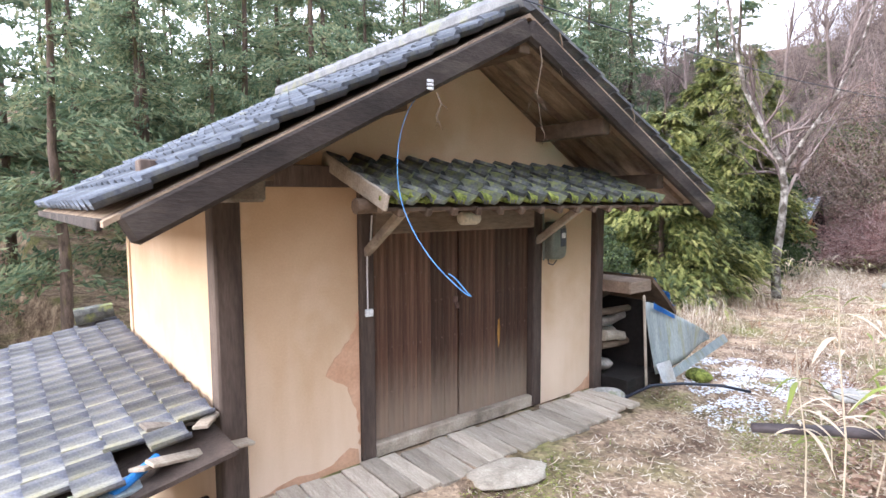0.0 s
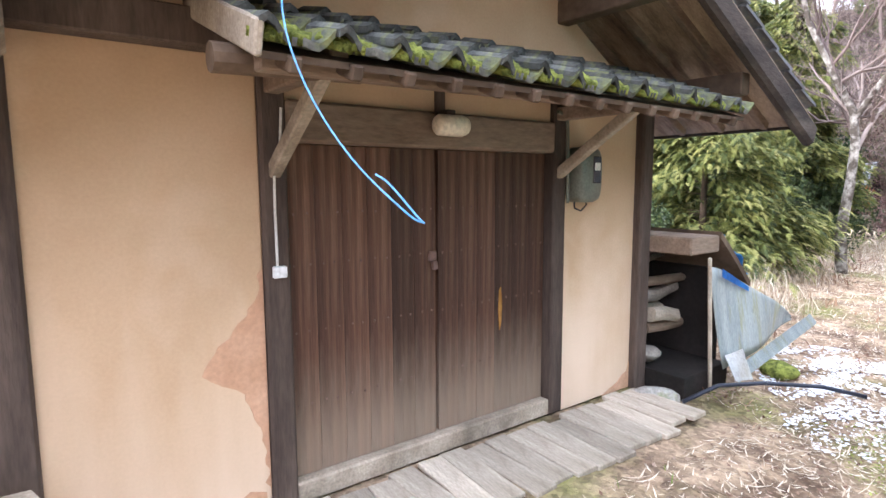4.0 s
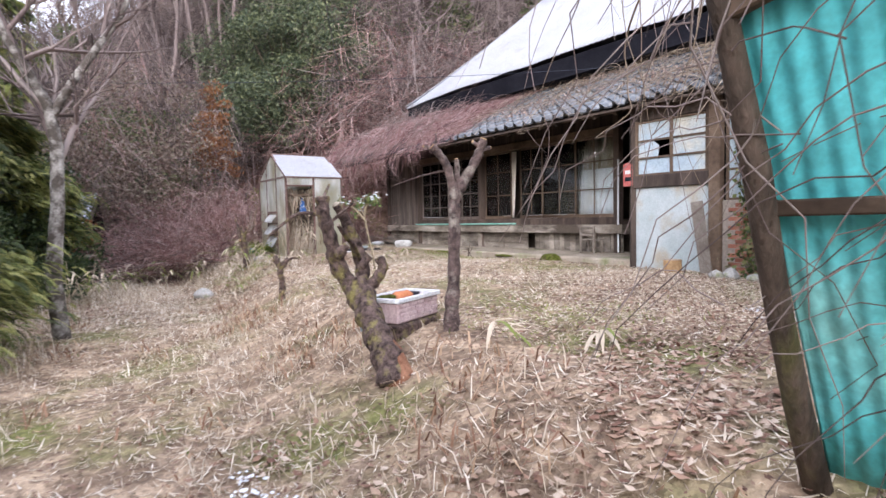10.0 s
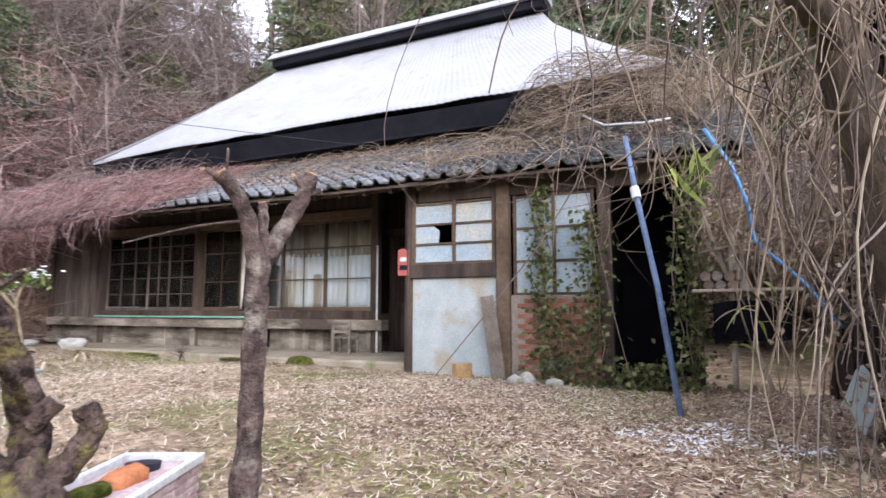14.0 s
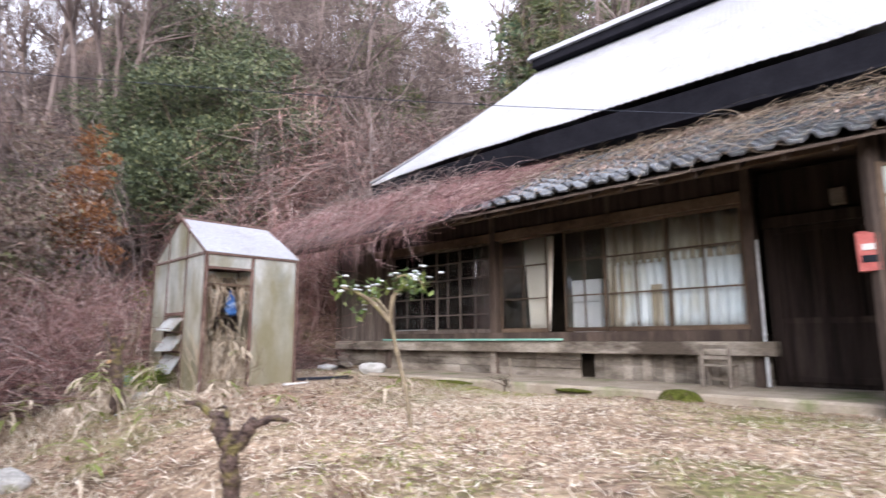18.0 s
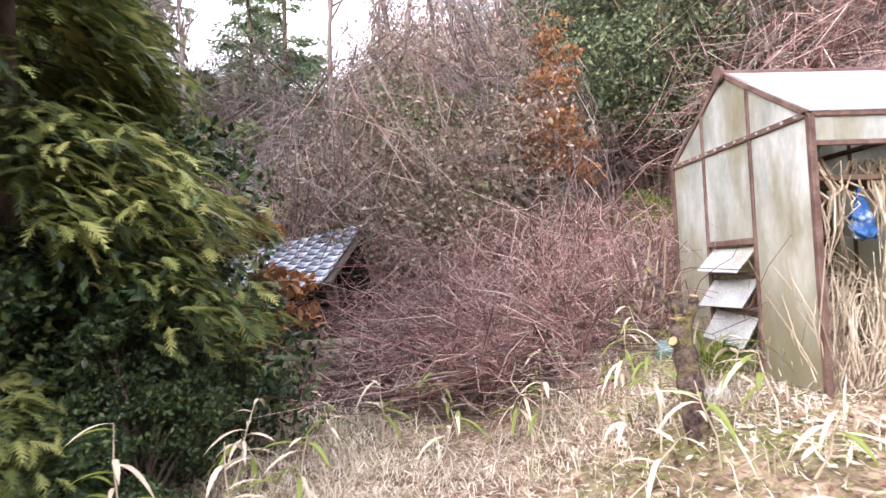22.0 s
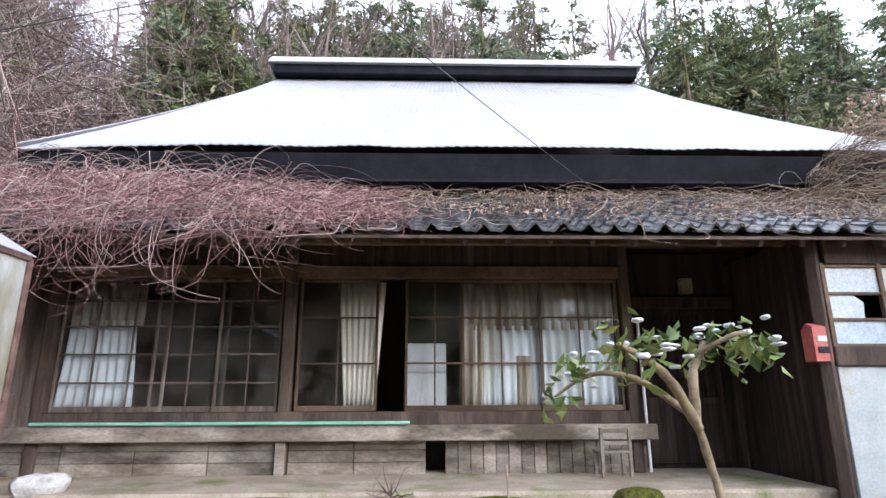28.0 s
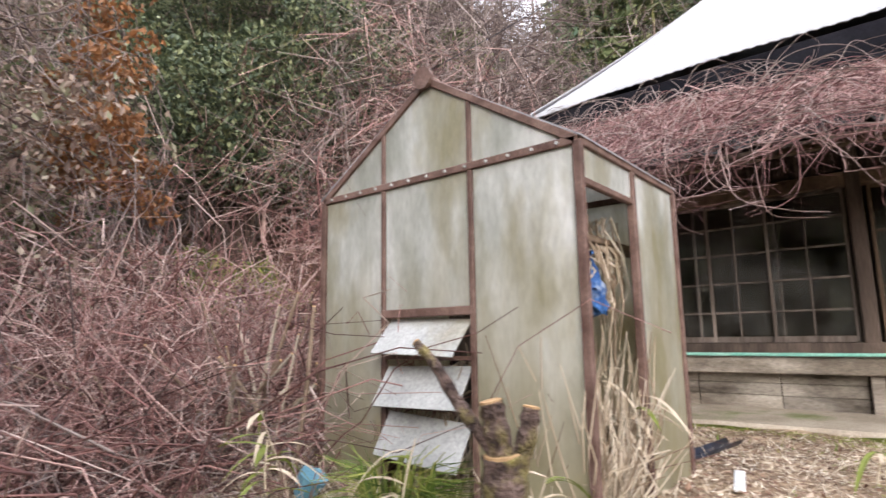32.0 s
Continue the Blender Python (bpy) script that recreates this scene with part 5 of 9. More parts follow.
def place(name, meshes, spots, label, category, group="", names=("trunk", "crown", "limb")):
    """Plants that share their meshes: spots of (x, y, scale, turn) or with a z."""
    made = []
    for sp in spots:
        x, y, s, a = sp[:4]
        z = sp[4] if len(sp) > 4 else gz(x, y) - 0.03
        ob = thing(name, pose(x, y, z, 0, 0, a) @ Matrix.Scale(s, 4), label, category, group)
        for nm, me in zip(names, meshes):
            pt = part(nm, me, None, ob)
            if nm in ("stem", "runner", "limb"):
                pt["kind"] = "stuff"
        made.append(ob)
    return made


def thicket_mesh(name, n, sx, sy, h, seed, material, rad=0.006, arch=0.5, lie=0.5, K=7):
    """A tangle of arching stems over an area sx by sy."""
    r = np.random.default_rng(seed)
    p0 = np.stack([r.uniform(-sx, sx, n), r.uniform(-sy, sy, n), np.zeros(n)], 1)
    edge = np.clip(1.15 - np.hypot(p0[:, 0] / sx, p0[:, 1] / sy), 0.15, 1)
    ang = r.uniform(0, 2 * np.pi, n)
    L = r.uniform(0.35, 1.3, n) * h
    q = np.linspace(0, 1, K)
    lift = r.uniform(0.35, 1.15, n) * h * edge
    hx = (q[None] * L[:, None])
    lines = np.zeros((n, K, 3))
    lines[:, :, 0] = p0[:, 0:1] + np.cos(ang)[:, None] * hx
    lines[:, :, 1] = p0[:, 1:2] + np.sin(ang)[:, None] * hx
    z0 = r.uniform(0, 0.55, n) * h * edge * lie
    lines[:, :, 2] = z0[:, None] + lift[:, None] * np.sin(np.pi * np.clip(q[None] * (0.6 + arch * r.uniform(0, 0.7, (n, 1))), 0, 1))
    lines += np.cumsum(r.normal(0, 0.11 * h, (n, K, 3)), 1)
    lines[:, :, 2] = np.maximum(lines[:, :, 2], 0.0)
    rr = rad * r.uniform(0.5, 1.5, n)[:, None] * (1.1 - 0.75 * q)[None]
    return fast_mesh(name, *tubes_np(lines, rr, 3), material, True)


# far woods: cedars, bare trees, evergreen broadleaves and brush on the slopes
cedar_a = conifer_meshes("cedar", 14.0, 2.7, 11, CEDAR_LEAF, 2300, 0.5, 0.45, 0.1, 0.3)
cedar_b = conifer_meshes("cedar", 12.0, 2.4, 12, CEDAR_LEAF, 2100, 0.48, 0.35, 0.2, 0.3)
cedar_c = conifer_meshes("cedar", 13.0, 3.0, 13, OLIVE_LEAF, 2300, 0.5, 0.3, 0.12, 0.3)
cedar_d = conifer_meshes("cedar", 13.0, 2.8, 14, CEDAR_LEAF, 7500, 0.265, 0.4, 0.08, 0.28)
r0 = np.random.default_rng(21)
spots_a, spots_b, spots_c, spots_d = [], [], [], []


def scatter(x0, x1, y0, y1, n, size=1.0, avoid=None):
    """Spots over a box, one in each cell of a loose grid."""
    nx = max(1, round(math.sqrt(n * (x1 - x0) / (y1 - y0))))
    ny = max(1, math.ceil(n / nx))
    out = []
    for i in range(nx):
        for j in range(ny):
            x, y = x0 + (i + r0.uniform(0, 1)) * (x1 - x0) / nx, y0 + (j + r0.uniform(0, 1)) * (y1 - y0) / ny
            if avoid is None or not avoid(x, y):
                out.append((x, y, size * r0.uniform(0.75, 1.2), r0.uniform(0, 360)))
    return out


def gap(x, y):
    """The break in the woods behind the farmhouse, where the sky shows."""
    return abs(y - 14.9 + (x - 1.85) * 0.34) < 1.3 and x > 18


for spots, (x0, x1, y0, y1, n) in ((spots_a, (-34, -22, -4, 30, 11)), (spots_b, (-27, -19, 6, 30, 12)), (spots_d, (-20, -12.5, 5, 25, 17)), (spots_a, (23, 31, -8, 4, 9)), (spots_b, (22, 27, 9, 28, 15)), (spots_a, (27, 33, 6, 30, 14)), (spots_b, (25, 30, 13, 27, 12)), (spots_c, (21, 24, 16, 27, 5)), (spots_c, (22, 28, -2, 5.5, 7)), (spots_c, (25, 33, 9, 30, 12)), (spots_a, (-16, -6, 32, 44, 7)), (spots_d, (-14, -6.5, 23, 31, 8)), (spots_d, (-22, -12, 24, 36, 12)), (spots_a, (-26, -16, 16, 34, 12)), (spots_b, (-4.6, -2.6, 33, 38, 2)), (spots_b, (8, 30, 38, 46, 8)), (spots_a, (-14, -8, 20, 30, 4))):
    spots.extend(scatter(x0, x1, y0, y1, n, 1.0, gap))
for ms, sp in ((cedar_a, spots_a), (cedar_b, spots_b), (cedar_c, spots_c), (cedar_d, spots_d)):
    place("cedar", ms, sp, "tall dark green cedar in the woods on the slope", "tree", "cedars on the slopes")

def bare_parts(*args):
    lv = branches(*args, knots=(6, 4, 3, 3, 2), rmin=0.006)
    return [bark_mesh("trunk", lv[:2], TWIG_GREY), fast_mesh("twigs", *joined(*[tubes_np(l, rd, 3) for l, rd in lv[2:]]), TWIG_GREY, True)]


bare_a = bare_parts(np.random.default_rng(31), 5, [1, 9, 4, 4, 2], [8.0, 3.0, 1.6, 0.9, 0.6], 0.13, 0.42, 0.25)
bare_b = bare_parts(np.random.default_rng(32), 5, [1, 8, 4, 4, 2], [6.0, 2.8, 1.7, 0.9, 0.7], 0.1, 0.5, 0.15)
shrub_levels = [[], []]
for k, (dx, dy) in enumerate(((0, 0), (0.8, 0.4), (-0.6, 0.6), (0.1, -0.8))):
    for i, (l, rd) in enumerate(branches(np.random.default_rng(40 + k), 4, [1, 7, 5, 3], [2.4, 1.6, 0.95, 0.85], 0.04, 0.62, 0.02, wiggle=0.3, droop=0.35, knots=(5, 4, 3, 2), rmin=0.006)):
        shrub_levels[i // 2].append(tubes_np(l + np.array([dx, dy, 0]), rd, 3))
brush = [fast_mesh(nm, *joined(*lv), TWIG_GREY, True) for nm, lv in zip(("stem", "twigs"), shrub_levels)]
brush_red = [me.copy() for me in brush]
for me in brush_red:
    me.materials[0] = BRAMBLE_RED
place("bare_tree", bare_a, scatter(2.5, 9, 29, 38, 13, 1.1) + scatter(-6, 2, 30, 40, 5, 0.9) + scatter(20, 29, 6, 30, 20, 1.35, gap) + scatter(-12, 2, 27, 34, 6) + [(5.6, 30.5, 1.25, 40), (4.6, 33.5, 1.15, 250)], "bare grey deciduous tree on the wooded slope", "tree", "bare trees", ("trunk", "twig_crown"))
place("bare_tree", bare_b, scatter(19.5, 24, 8, 26, 10, 1.0, gap) + scatter(11, 26, 27, 36, 16, 1.2) + scatter(-16, -5, 18, 30, 6) + scatter(10, 20, -8, 3, 10), "leafless grey-brown tree with fine twigs", "tree", "bare trees", ("trunk", "twig_crown"))
place("shrub", brush, scatter(9.5, 26, 24, 34, 38, 1.8) + scatter(18, 24, 4, 25, 16, 1.4, gap) + scatter(8.5, 19, -5, 4.6, 24, 1.35) + scatter(-5, 6.5, 26.5, 32, 13, 1.35) + scatter(-12, -6, 15, 24, 5) + scatter(3, 9, 33, 41, 7, 2.2) + scatter(-9, 4, 31, 45, 30, 1.5) + scatter(-20, -9, 33, 46, 14, 1.8) + scatter(4, 20, 36, 48, 18, 1.9), "tangle of bare grey-brown shrubs on the slope", "shrub", "bare shrubs", ("stem", "twig_crown"))
place("shrub", brush_red, scatter(8.5, 18, 22.9, 27.5, 16, 1.25) + scatter(-3.5, -1.5, 22.5, 24.5, 2) + [(-0.3, 24.2, 0.8, 100)], "reddish leafless shrubs below the wooded slope", "shrub", "reddish shrubs", ("stem", "twig_crown"))
ever = bush_meshes("tree", 2.6, 2.6, 7.5, 51, EVERGREEN_LEAF, 34000, 0.115, 46, low=0.12)
ever2 = bush_meshes("tree", 2.4, 2.4, 6.0, 52, OLIVE_LEAF, 6000, 0.24, 30, low=0.1)
place("evergreen_tree", ever, [(8.2, 27.6, 1.15, 20), (10.6, 29.0, 1.05, 100), (9.0, 31.5, 1.25, 200), (6.9, 30.5, 0.9, 310)], "dense dark green broadleaf evergreen on the slope", "tree", "broadleaf evergreens", ("stem", "crown"))
place("evergreen_tree", ever2, [(-3.6, 29.5, 0.75, 20), (-1.2, 33.5, 0.7, 140), (1.4, 36.5, 0.8, 260), (-5.5, 34.0, 0.9, 70), (22.5, 20.5, 1.1, 0), (24, 14, 1.0, 90), (16.5, 29.5, 1.0, 70), (-7, 25, 1.0, 10), (19.5, 2.0, 1.2, 30), (-12.5, 15.0, 1.0, 44), (24.5, 27.0, 1.2, 5)], "olive green broadleaf evergreen beyond the clearing", "tree", "broadleaf evergreens", ("stem", "crown"))
TAN_LEAF = leaf_mat("tan_withered_leaves", [(0.17, 0.11, 0.08), (0.33, 0.235, 0.17), (0.5, 0.39, 0.3), (0.27, 0.23, 0.13)], 0.25)
tan_mass = bush_meshes("thicket", 2.6, 2.2, 3.4, 55, TAN_LEAF, 15000, 0.1, 60, low=0.04)
place("vine_thicket", tan_mass, [(11.5, 3.6, 1.0, 0), (14.2, 2.2, 1.25, 80), (15.8, 4.8, 1.1, 170), (12.8, 0.8, 1.2, 250), (17.8, 2.6, 1.4, 30), (9.6, 2.2, 0.9, 300), (17.0, 6.3, 1.2, 60)], "dense tan thicket of withered vines on the slope", "thicket", "tan thickets", ("stem", "crown"))
fern = bush_meshes("undergrowth", 1.4, 1.4, 0.9, 53, GREEN_BLADE, 1500, 0.2, 16, aspect=0.2, low=0.1)
place("undergrowth", fern, [(5.6, 24.6, 1.0, 0), (6.6, 25.0, 1.1, 60), (7.6, 25.6, 0.9, 130), (6.0, 26.0, 1.1, 200), (7.2, 26.6, 1.1, 20)], "bright green bamboo grass at the foot of the slope", "bush", "green undergrowth", ("stem", "crown"))

low_green = bush_meshes("undergrowth", 0.55, 0.7, 0.5, 56, HOLLY_LEAF, 1500, 0.07, 18, aspect=0.35, low=0.05)
place("undergrowth", low_green, [(1.8, 5.1, 0.6, 0), (1.75, 4.5, 0.75, 90)], "dark green undergrowth at the foot of the turquoise fence", "bush", "fence undergrowth", ("stem", "crown"))

# vine-draped tree mound behind the thicket
mound = thing("vine_draped_tree", pose(2.2, 24.6, gz(2.2, 24.6) - 0.1), "tree smothered in brown vines and withered leaves", "tree")
cr = bush_meshes("m", 2.75, 2.5, 6.4, 61, BROWN_LEAF, 52000, 0.1, 190, low=0.05)[1]
part("stem", bush_meshes("m", 1.9, 1.7, 5.0, 63, BROWN_LEAF, 10, 0.1, 14, low=0.05)[0], None, mound)
part("crown", cr, None, mound)
part("leaf_patch", bush_meshes("m", 0.7, 1.0, 3.4, 62, ORANGE_LEAF, 3600, 0.1, 46, low=0.1)[1], None, mound, "orange leaf patch", m=pose(1.85, -0.9, 2.6))
part("leaf_patch", bush_meshes("m", 2.7, 2.5, 5.6, 64, OLIVE_LEAF, 6500, 0.12, 34, low=0.05)[1], None, mound, "sparse green leaves")


def drape_mesh(rx, ry, h, n, seed, material, K=7, rad=0.008):
    """Vines that climb over a dome and hang down its sides."""
    r = np.random.default_rng(seed)
    q = np.linspace(0, 1, K)
    th = r.uniform(0, 2 * np.pi, n)[:, None] + np.cumsum(r.normal(0, 0.09, (n, K)) + r.normal(0, 0.16, (n, 1)), 1)
    ph0 = np.arccos(r.uniform(0.0, 1.0, n))
    ph = np.clip(ph0[:, None] + q[None] * r.normal(0.1, 0.3, n)[:, None] + np.cumsum(r.normal(0, 0.06, (n, K)), 1), 0.02, 1.6)
    k = 1.0 + 0.1 * np.sin(3 * th + 2 * ph) + r.uniform(-0.12, 0.12, n)[:, None] + 0.08 * np.sin(np.pi * q)[None]
    lines = np.stack([rx * k * np.sin(ph) * np.cos(th), ry * k * np.sin(ph) * np.sin(th), np.maximum(h * k * np.cos(ph), 0.02)], -1)
    return fast_mesh("vines", *tubes_np(lines, rad * r.uniform(0.5, 1.6, n)[:, None] * (1.1 - 0.6 * q)[None], 3), material, True)


part("vine_tangle", drape_mesh(2.85, 2.6, 6.5, 900, 66, TWIG_GREY, 7, 0.007), None, mound, "grey-brown tangled vines")
part("vine_tangle", drape_mesh(2.95, 2.7, 6.2, 260, 67, BRAMBLE_RED, 7, 0.005), None, mound, "reddish tangled vines")
for k in range(1):
    ra = np.random.default_rng(650 + k)
    part("branch_tangle", brush[1], None, mound, m=pose(ra.normal(0, 1.1), ra.normal(-0.3, 0.9), ra.uniform(0.6, 3.8), ra.normal(0, 30), ra.normal(0, 30), ra.uniform(0, 360)))
# closer ranks of trees behind the farmhouse
def gap_far(x, y):
    return abs(y - 14.9 + (x - 1.85) * 0.385) < 1.2


place("cedar", cedar_c, scatter(27, 36, -4, 31, 22, 1.05, gap_far), "olive green conifer in the far woods", "tree", "cedars on the slopes")
place("cedar", cedar_b, scatter(21, 31, -17, -3, 16, 1.05), "tall dark green cedar in the woods on the slope", "tree", "cedars on the slopes")
place("bare_tree", bare_a, scatter(24, 32, -2, 28, 16, 1.4, gap_far), "bare grey deciduous tree on the wooded slope", "tree", "bare trees", ("trunk", "twig_crown"))
place("vine_thicket", tan_mass, [(14.0, -0.5, 1.5, 10), (16.8, 0.6, 1.6, 70), (19.3, 3.0, 1.5, 140), (20.4, 5.6, 1.3, 220), (19.0, -2.4, 1.8, 300), (22.0, 0.2, 1.8, 40), (22.6, 4.0, 1.6, 190), (15.6, 2.8, 1.2, 100)], "dense tan thicket of withered vines on the slope", "thicket", "tan thickets", ("stem", "crown"))
# conifers along the path
cy = frond_meshes(4.6, 2.2, 71, CYPRESS_LEAF, 20000, 0.2, 0.5, 0.02, 0.09)
place("cypress", cy, [(-2.5, 12.3, 1.0, 0), (-4.2, 14.0, 1.05, 120)], "bushy yellow-green cypress beside the path", "tree", "cypresses by the path")
cy2 = frond_meshes(7.0, 1.9, 72, CYPRESS_LEAF, 24000, 0.22, 0.75, 0.05, 0.12)
place("cypress", cy2, [(-1.3, 18.2, 1.0, 30), (-2.6, 20.5, 1.1, 200)], "tall cypress with drooping yellow-green sprays", "tree", "cypresses by the path")
hol = bush_meshes("holly", 1.0, 1.1, 2.4, 73, HOLLY_LEAF, 16000, 0.07, 46, low=0.05, aspect=0.55)
place("holly_bush", hol, [(-1.5, 17.6, 0.95, 0), (-1.1, 18.9, 1.35, 90), (-2.5, 17.6, 1.1, 220), (-3.3, 10.3, 0.8, 20), (-0.35, 18.0, 0.6, 150)], "dark glossy-leaved evergreen bush beside the path", "bush", "glossy bushes", ("stem", "crown"))
rusty = bush_meshes("bush", 0.5, 0.5, 1.7, 74, ORANGE_LEAF, 900, 0.1, 14, low=0.3)
place("bush", rusty, [(-0.15, 20.0, 1.3, 0)], "small bush with yellow and orange leaves", "bush", "", ("stem", "crown"))
# birch
bl = branches(np.random.default_rng(81), 5, [1, 11, 6, 5, 4], [7.0, 2.0, 1.2, 0.7, 0.4], 0.105, 0.4, 0.3, trunk=[(0, 0, -0.1), (-0.07, 0, 0.8), (0.02, 0.02, 1.7), (0.05, 0, 2.5), (-0.02, 0, 3.0), (-0.35, 0.05, 3.7), (-0.8, 0.1, 4.7), (-1.1, 0.2, 6.0), (-1.3, 0.2, 7.2)])
fork = branches(np.random.default_rng(82), 5, [1, 10, 6, 5, 3], [4.5, 1.7, 1.0, 0.6, 0.35], 0.06, 0.4, 0.3, trunk=[(0.0, 0, 2.85), (0.3, 0, 3.4), (0.85, 0.1, 4.3), (1.3, 0.15, 5.4), (1.6, 0.2, 6.8)])
birch = thing("birch", pose(-0.25, 13.6, -0.1), "leafless tree with pale blotched bark beside the path", "tree")
part("trunk", bark_mesh("trunk", bl[:1], BARK_PALE, 10), None, birch)
part("fork", bark_mesh("fork", fork[:1], BARK_PALE, 8), None, birch)
part("limb", bark_mesh("limb", bl[1:] + fork[1:], TWIG_GREY, 4), None, birch)

# red thicket
def bramble_parts(n, sx, sy, h, seed):
    return [thicket_mesh("stems", n, sx, sy, h, seed, BRAMBLE_RED, 0.0048, K=8), thicket_mesh("runners", n // 3, sx * 1.15, sy * 1.15, h * 0.8, seed + 1, TWIG_GREY, 0.005, 0.9, 0.9, K=5)]


th = bramble_parts(1700, 2.3, 1.9, 1.45, 91)
th2 = bramble_parts(850, 1.6, 1.5, 1.15, 93)
for ms, sp in ((th, [(2.5, 22.4, 1.0, 0), (4.4, 22.4, 1.1, 130), (2.4, 23.8, 1.1, 70), (3.5, 21.7, 0.85, 200), (3.0, 22.9, 1.15, 20)]), (th2, [(6.5, 21.6, 1.0, 40), (2.0, 21.3, 0.62, 160), (3.6, 21.6, 1.3, 20), (7.0, 23.2, 1.2, 300), (5.4, 22.6, 1.3, 99), (3.0, 20.7, 0.65, 15)])):
    place("bramble_thicket", ms, sp, "waist-high tangle of reddish bramble stems", "bramble", "bramble thickets", ("stem", "runner"))


# vines over the farmhouse eave
def eave_z(x):
    return 3.2 + 0.4897 * (x - 7.45)


def creeping(r, x, y, lift, L, K=9, turn=0.5, out=0.0, reach=0.3):
    """Curling stems over the tiled slope that droop where they pass its edge."""
    n = len(x)
    reach = np.broadcast_to(reach, (n,))[:, None] * r.uniform(0.5, 1.2, (n, 1))
    th = r.uniform(0, 2 * np.pi, n)[:, None] + np.cumsum(r.normal(0, turn, (n, K)), 1)
    step = (L / (K - 1))[:, None]
    px = x[:, None] + np.cumsum((np.cos(th) - out) * step, 1)
    py = y[:, None] + np.cumsum(np.sin(th) * step, 1)
    q = np.linspace(0, 1, K)
    z = eave_z(px) + 0.05 + lift[:, None] * (0.35 + 0.65 * np.sin(np.pi * q)[None]) + np.abs(np.cumsum(r.normal(0, 0.03, (n, K)), 1))
    over = np.maximum(7.42 - px, 0)
    fall = reach * np.tanh(1.3 * over / np.maximum(reach, 0.05)) ** 1.4
    z = np.where(over > 0, 3.24 + (z - eave_z(px)) * np.exp(-1.5 * over) - fall, z)
    px = np.where(over > 0, 7.42 - 0.45 * np.tanh(over / 0.45), px)
    px = np.minimum(px, 10.3)
    return smoothed(np.stack([px, py, z], -1), 2)


def stem_mesh(r, lines, r0, r1, material, n=3):
    q = np.linspace(0, 1, lines.shape[1])
    return fast_mesh("stems", *tubes_np(lines, r.uniform(r0, r1, len(lines))[:, None] * (1.1 - 0.75 * q)[None], n), material, True)


r1 = np.random.default_rng(101)
n1 = 3900
vy = 22.1 - 6.5 * r1.uniform(0, 1, n1) ** 1.2
vs_ = r1.uniform(0, 1, n1) ** 1.4 * 0.95
thick = np.clip((vy - 15.4) / 2.5, 0.12, 1)
rv = thing("roof_vine", Matrix.Identity(4), "mass of leafless reddish vines lying over the tiled eave", "vine")
part("stem", stem_mesh(r1, creeping(r1, 7.4 + 2.9 * vs_, vy, thick * (1 - 0.55 * vs_) * r1.uniform(0.0, 0.6, n1), r1.uniform(0.4, 1.5, n1), 9, 0.65), 0.0025, 0.0062, VINE_RED), None, rv)["kind"] = "stuff"
m1 = 900
hy = 22.1 - 6.9 * r1.uniform(0, 1, m1) ** 1.1
hk = np.clip((hy - 14.9) / 2.5, 0.3, 1)
part("hanging_strand", stem_mesh(r1, creeping(r1, r1.uniform(7.4, 8.0, m1), hy, 0.35 * hk * r1.uniform(0.2, 1, m1), r1.uniform(0.5, 1.6, m1) * hk, 10, 0.7, 0.6, 0.95 * hk), 0.002, 0.0052, VINE_RED), None, rv, "thin strands hanging over the eave")
m2 = 300
by = 21.6 - 4.5 * r1.uniform(0, 1, m2)
part("branch", stem_mesh(r1, creeping(r1, r1.uniform(7.1, 9.5, m2), by, r1.uniform(0.1, 0.75, m2), r1.uniform(0.8, 2.2, m2), 10, 0.45, 0.2), 0.004, 0.008, TWIG_GREY), None, rv, "thicker grey-brown vine branches")

r2 = np.random.default_rng(102)
dv = thing("dry_vine", Matrix.Identity(4), "dry tan vines draped over the roof corner", "vine")
n2 = 900
dy = 6.5 + 9.0 * r2.uniform(0, 1, n2) ** 1.6
part("stem", stem_mesh(r2, creeping(r2, 7.5 + 2.8 * r2.uniform(0, 1, n2), dy, r2.uniform(0, 0.15, n2) + np.clip((9.6 - dy) / 2.5, 0, 1) * r2.uniform(0, 1.0, n2), r2.uniform(0.4, 1.5, n2), 9, 0.55), 0.002, 0.0065, VINE_TAN, 4), None, dv)["kind"] = "stuff"
m3 = 90
dh = r2.uniform(6.3, 10.6, m3)
part("hanging_strand", stem_mesh(r2, creeping(r2, r2.uniform(7.3, 7.9, m3), dh, 0.3 * r2.uniform(0.2, 1, m3), r2.uniform(0.5, 2.2, m3) * np.clip((11.0 - dh) / 3, 0.35, 1), 11, 0.45, 0.6, 1.1 * np.clip((10.6 - dh) / 3, 0.3, 1)), 0.002, 0.008, VINE_TAN, 4), None, dv, "dry strands hanging over the roof edge")
dome = drape_mesh(1.15, 1.25, 1.15, 700, 104, VINE_TAN, 9, 0.0045)
part("tangle", dome, None, dv, "dense dry tangle on the roof corner", m=pose(9.15, 8.2, 3.95))
deb = r2.uniform(size=(7000, 2))
dx_, dyy = 7.5 + 2.8 * deb[:, 0] ** 0.75, 7.2 + 10.0 * deb[:, 1]
dk = smooth01(0.35 + 0.7 * wavy(dx_ * 3, dyy * 1.7)) > r2.uniform(size=7000)
dx_, dyy = dx_[dk], dyy[dk]
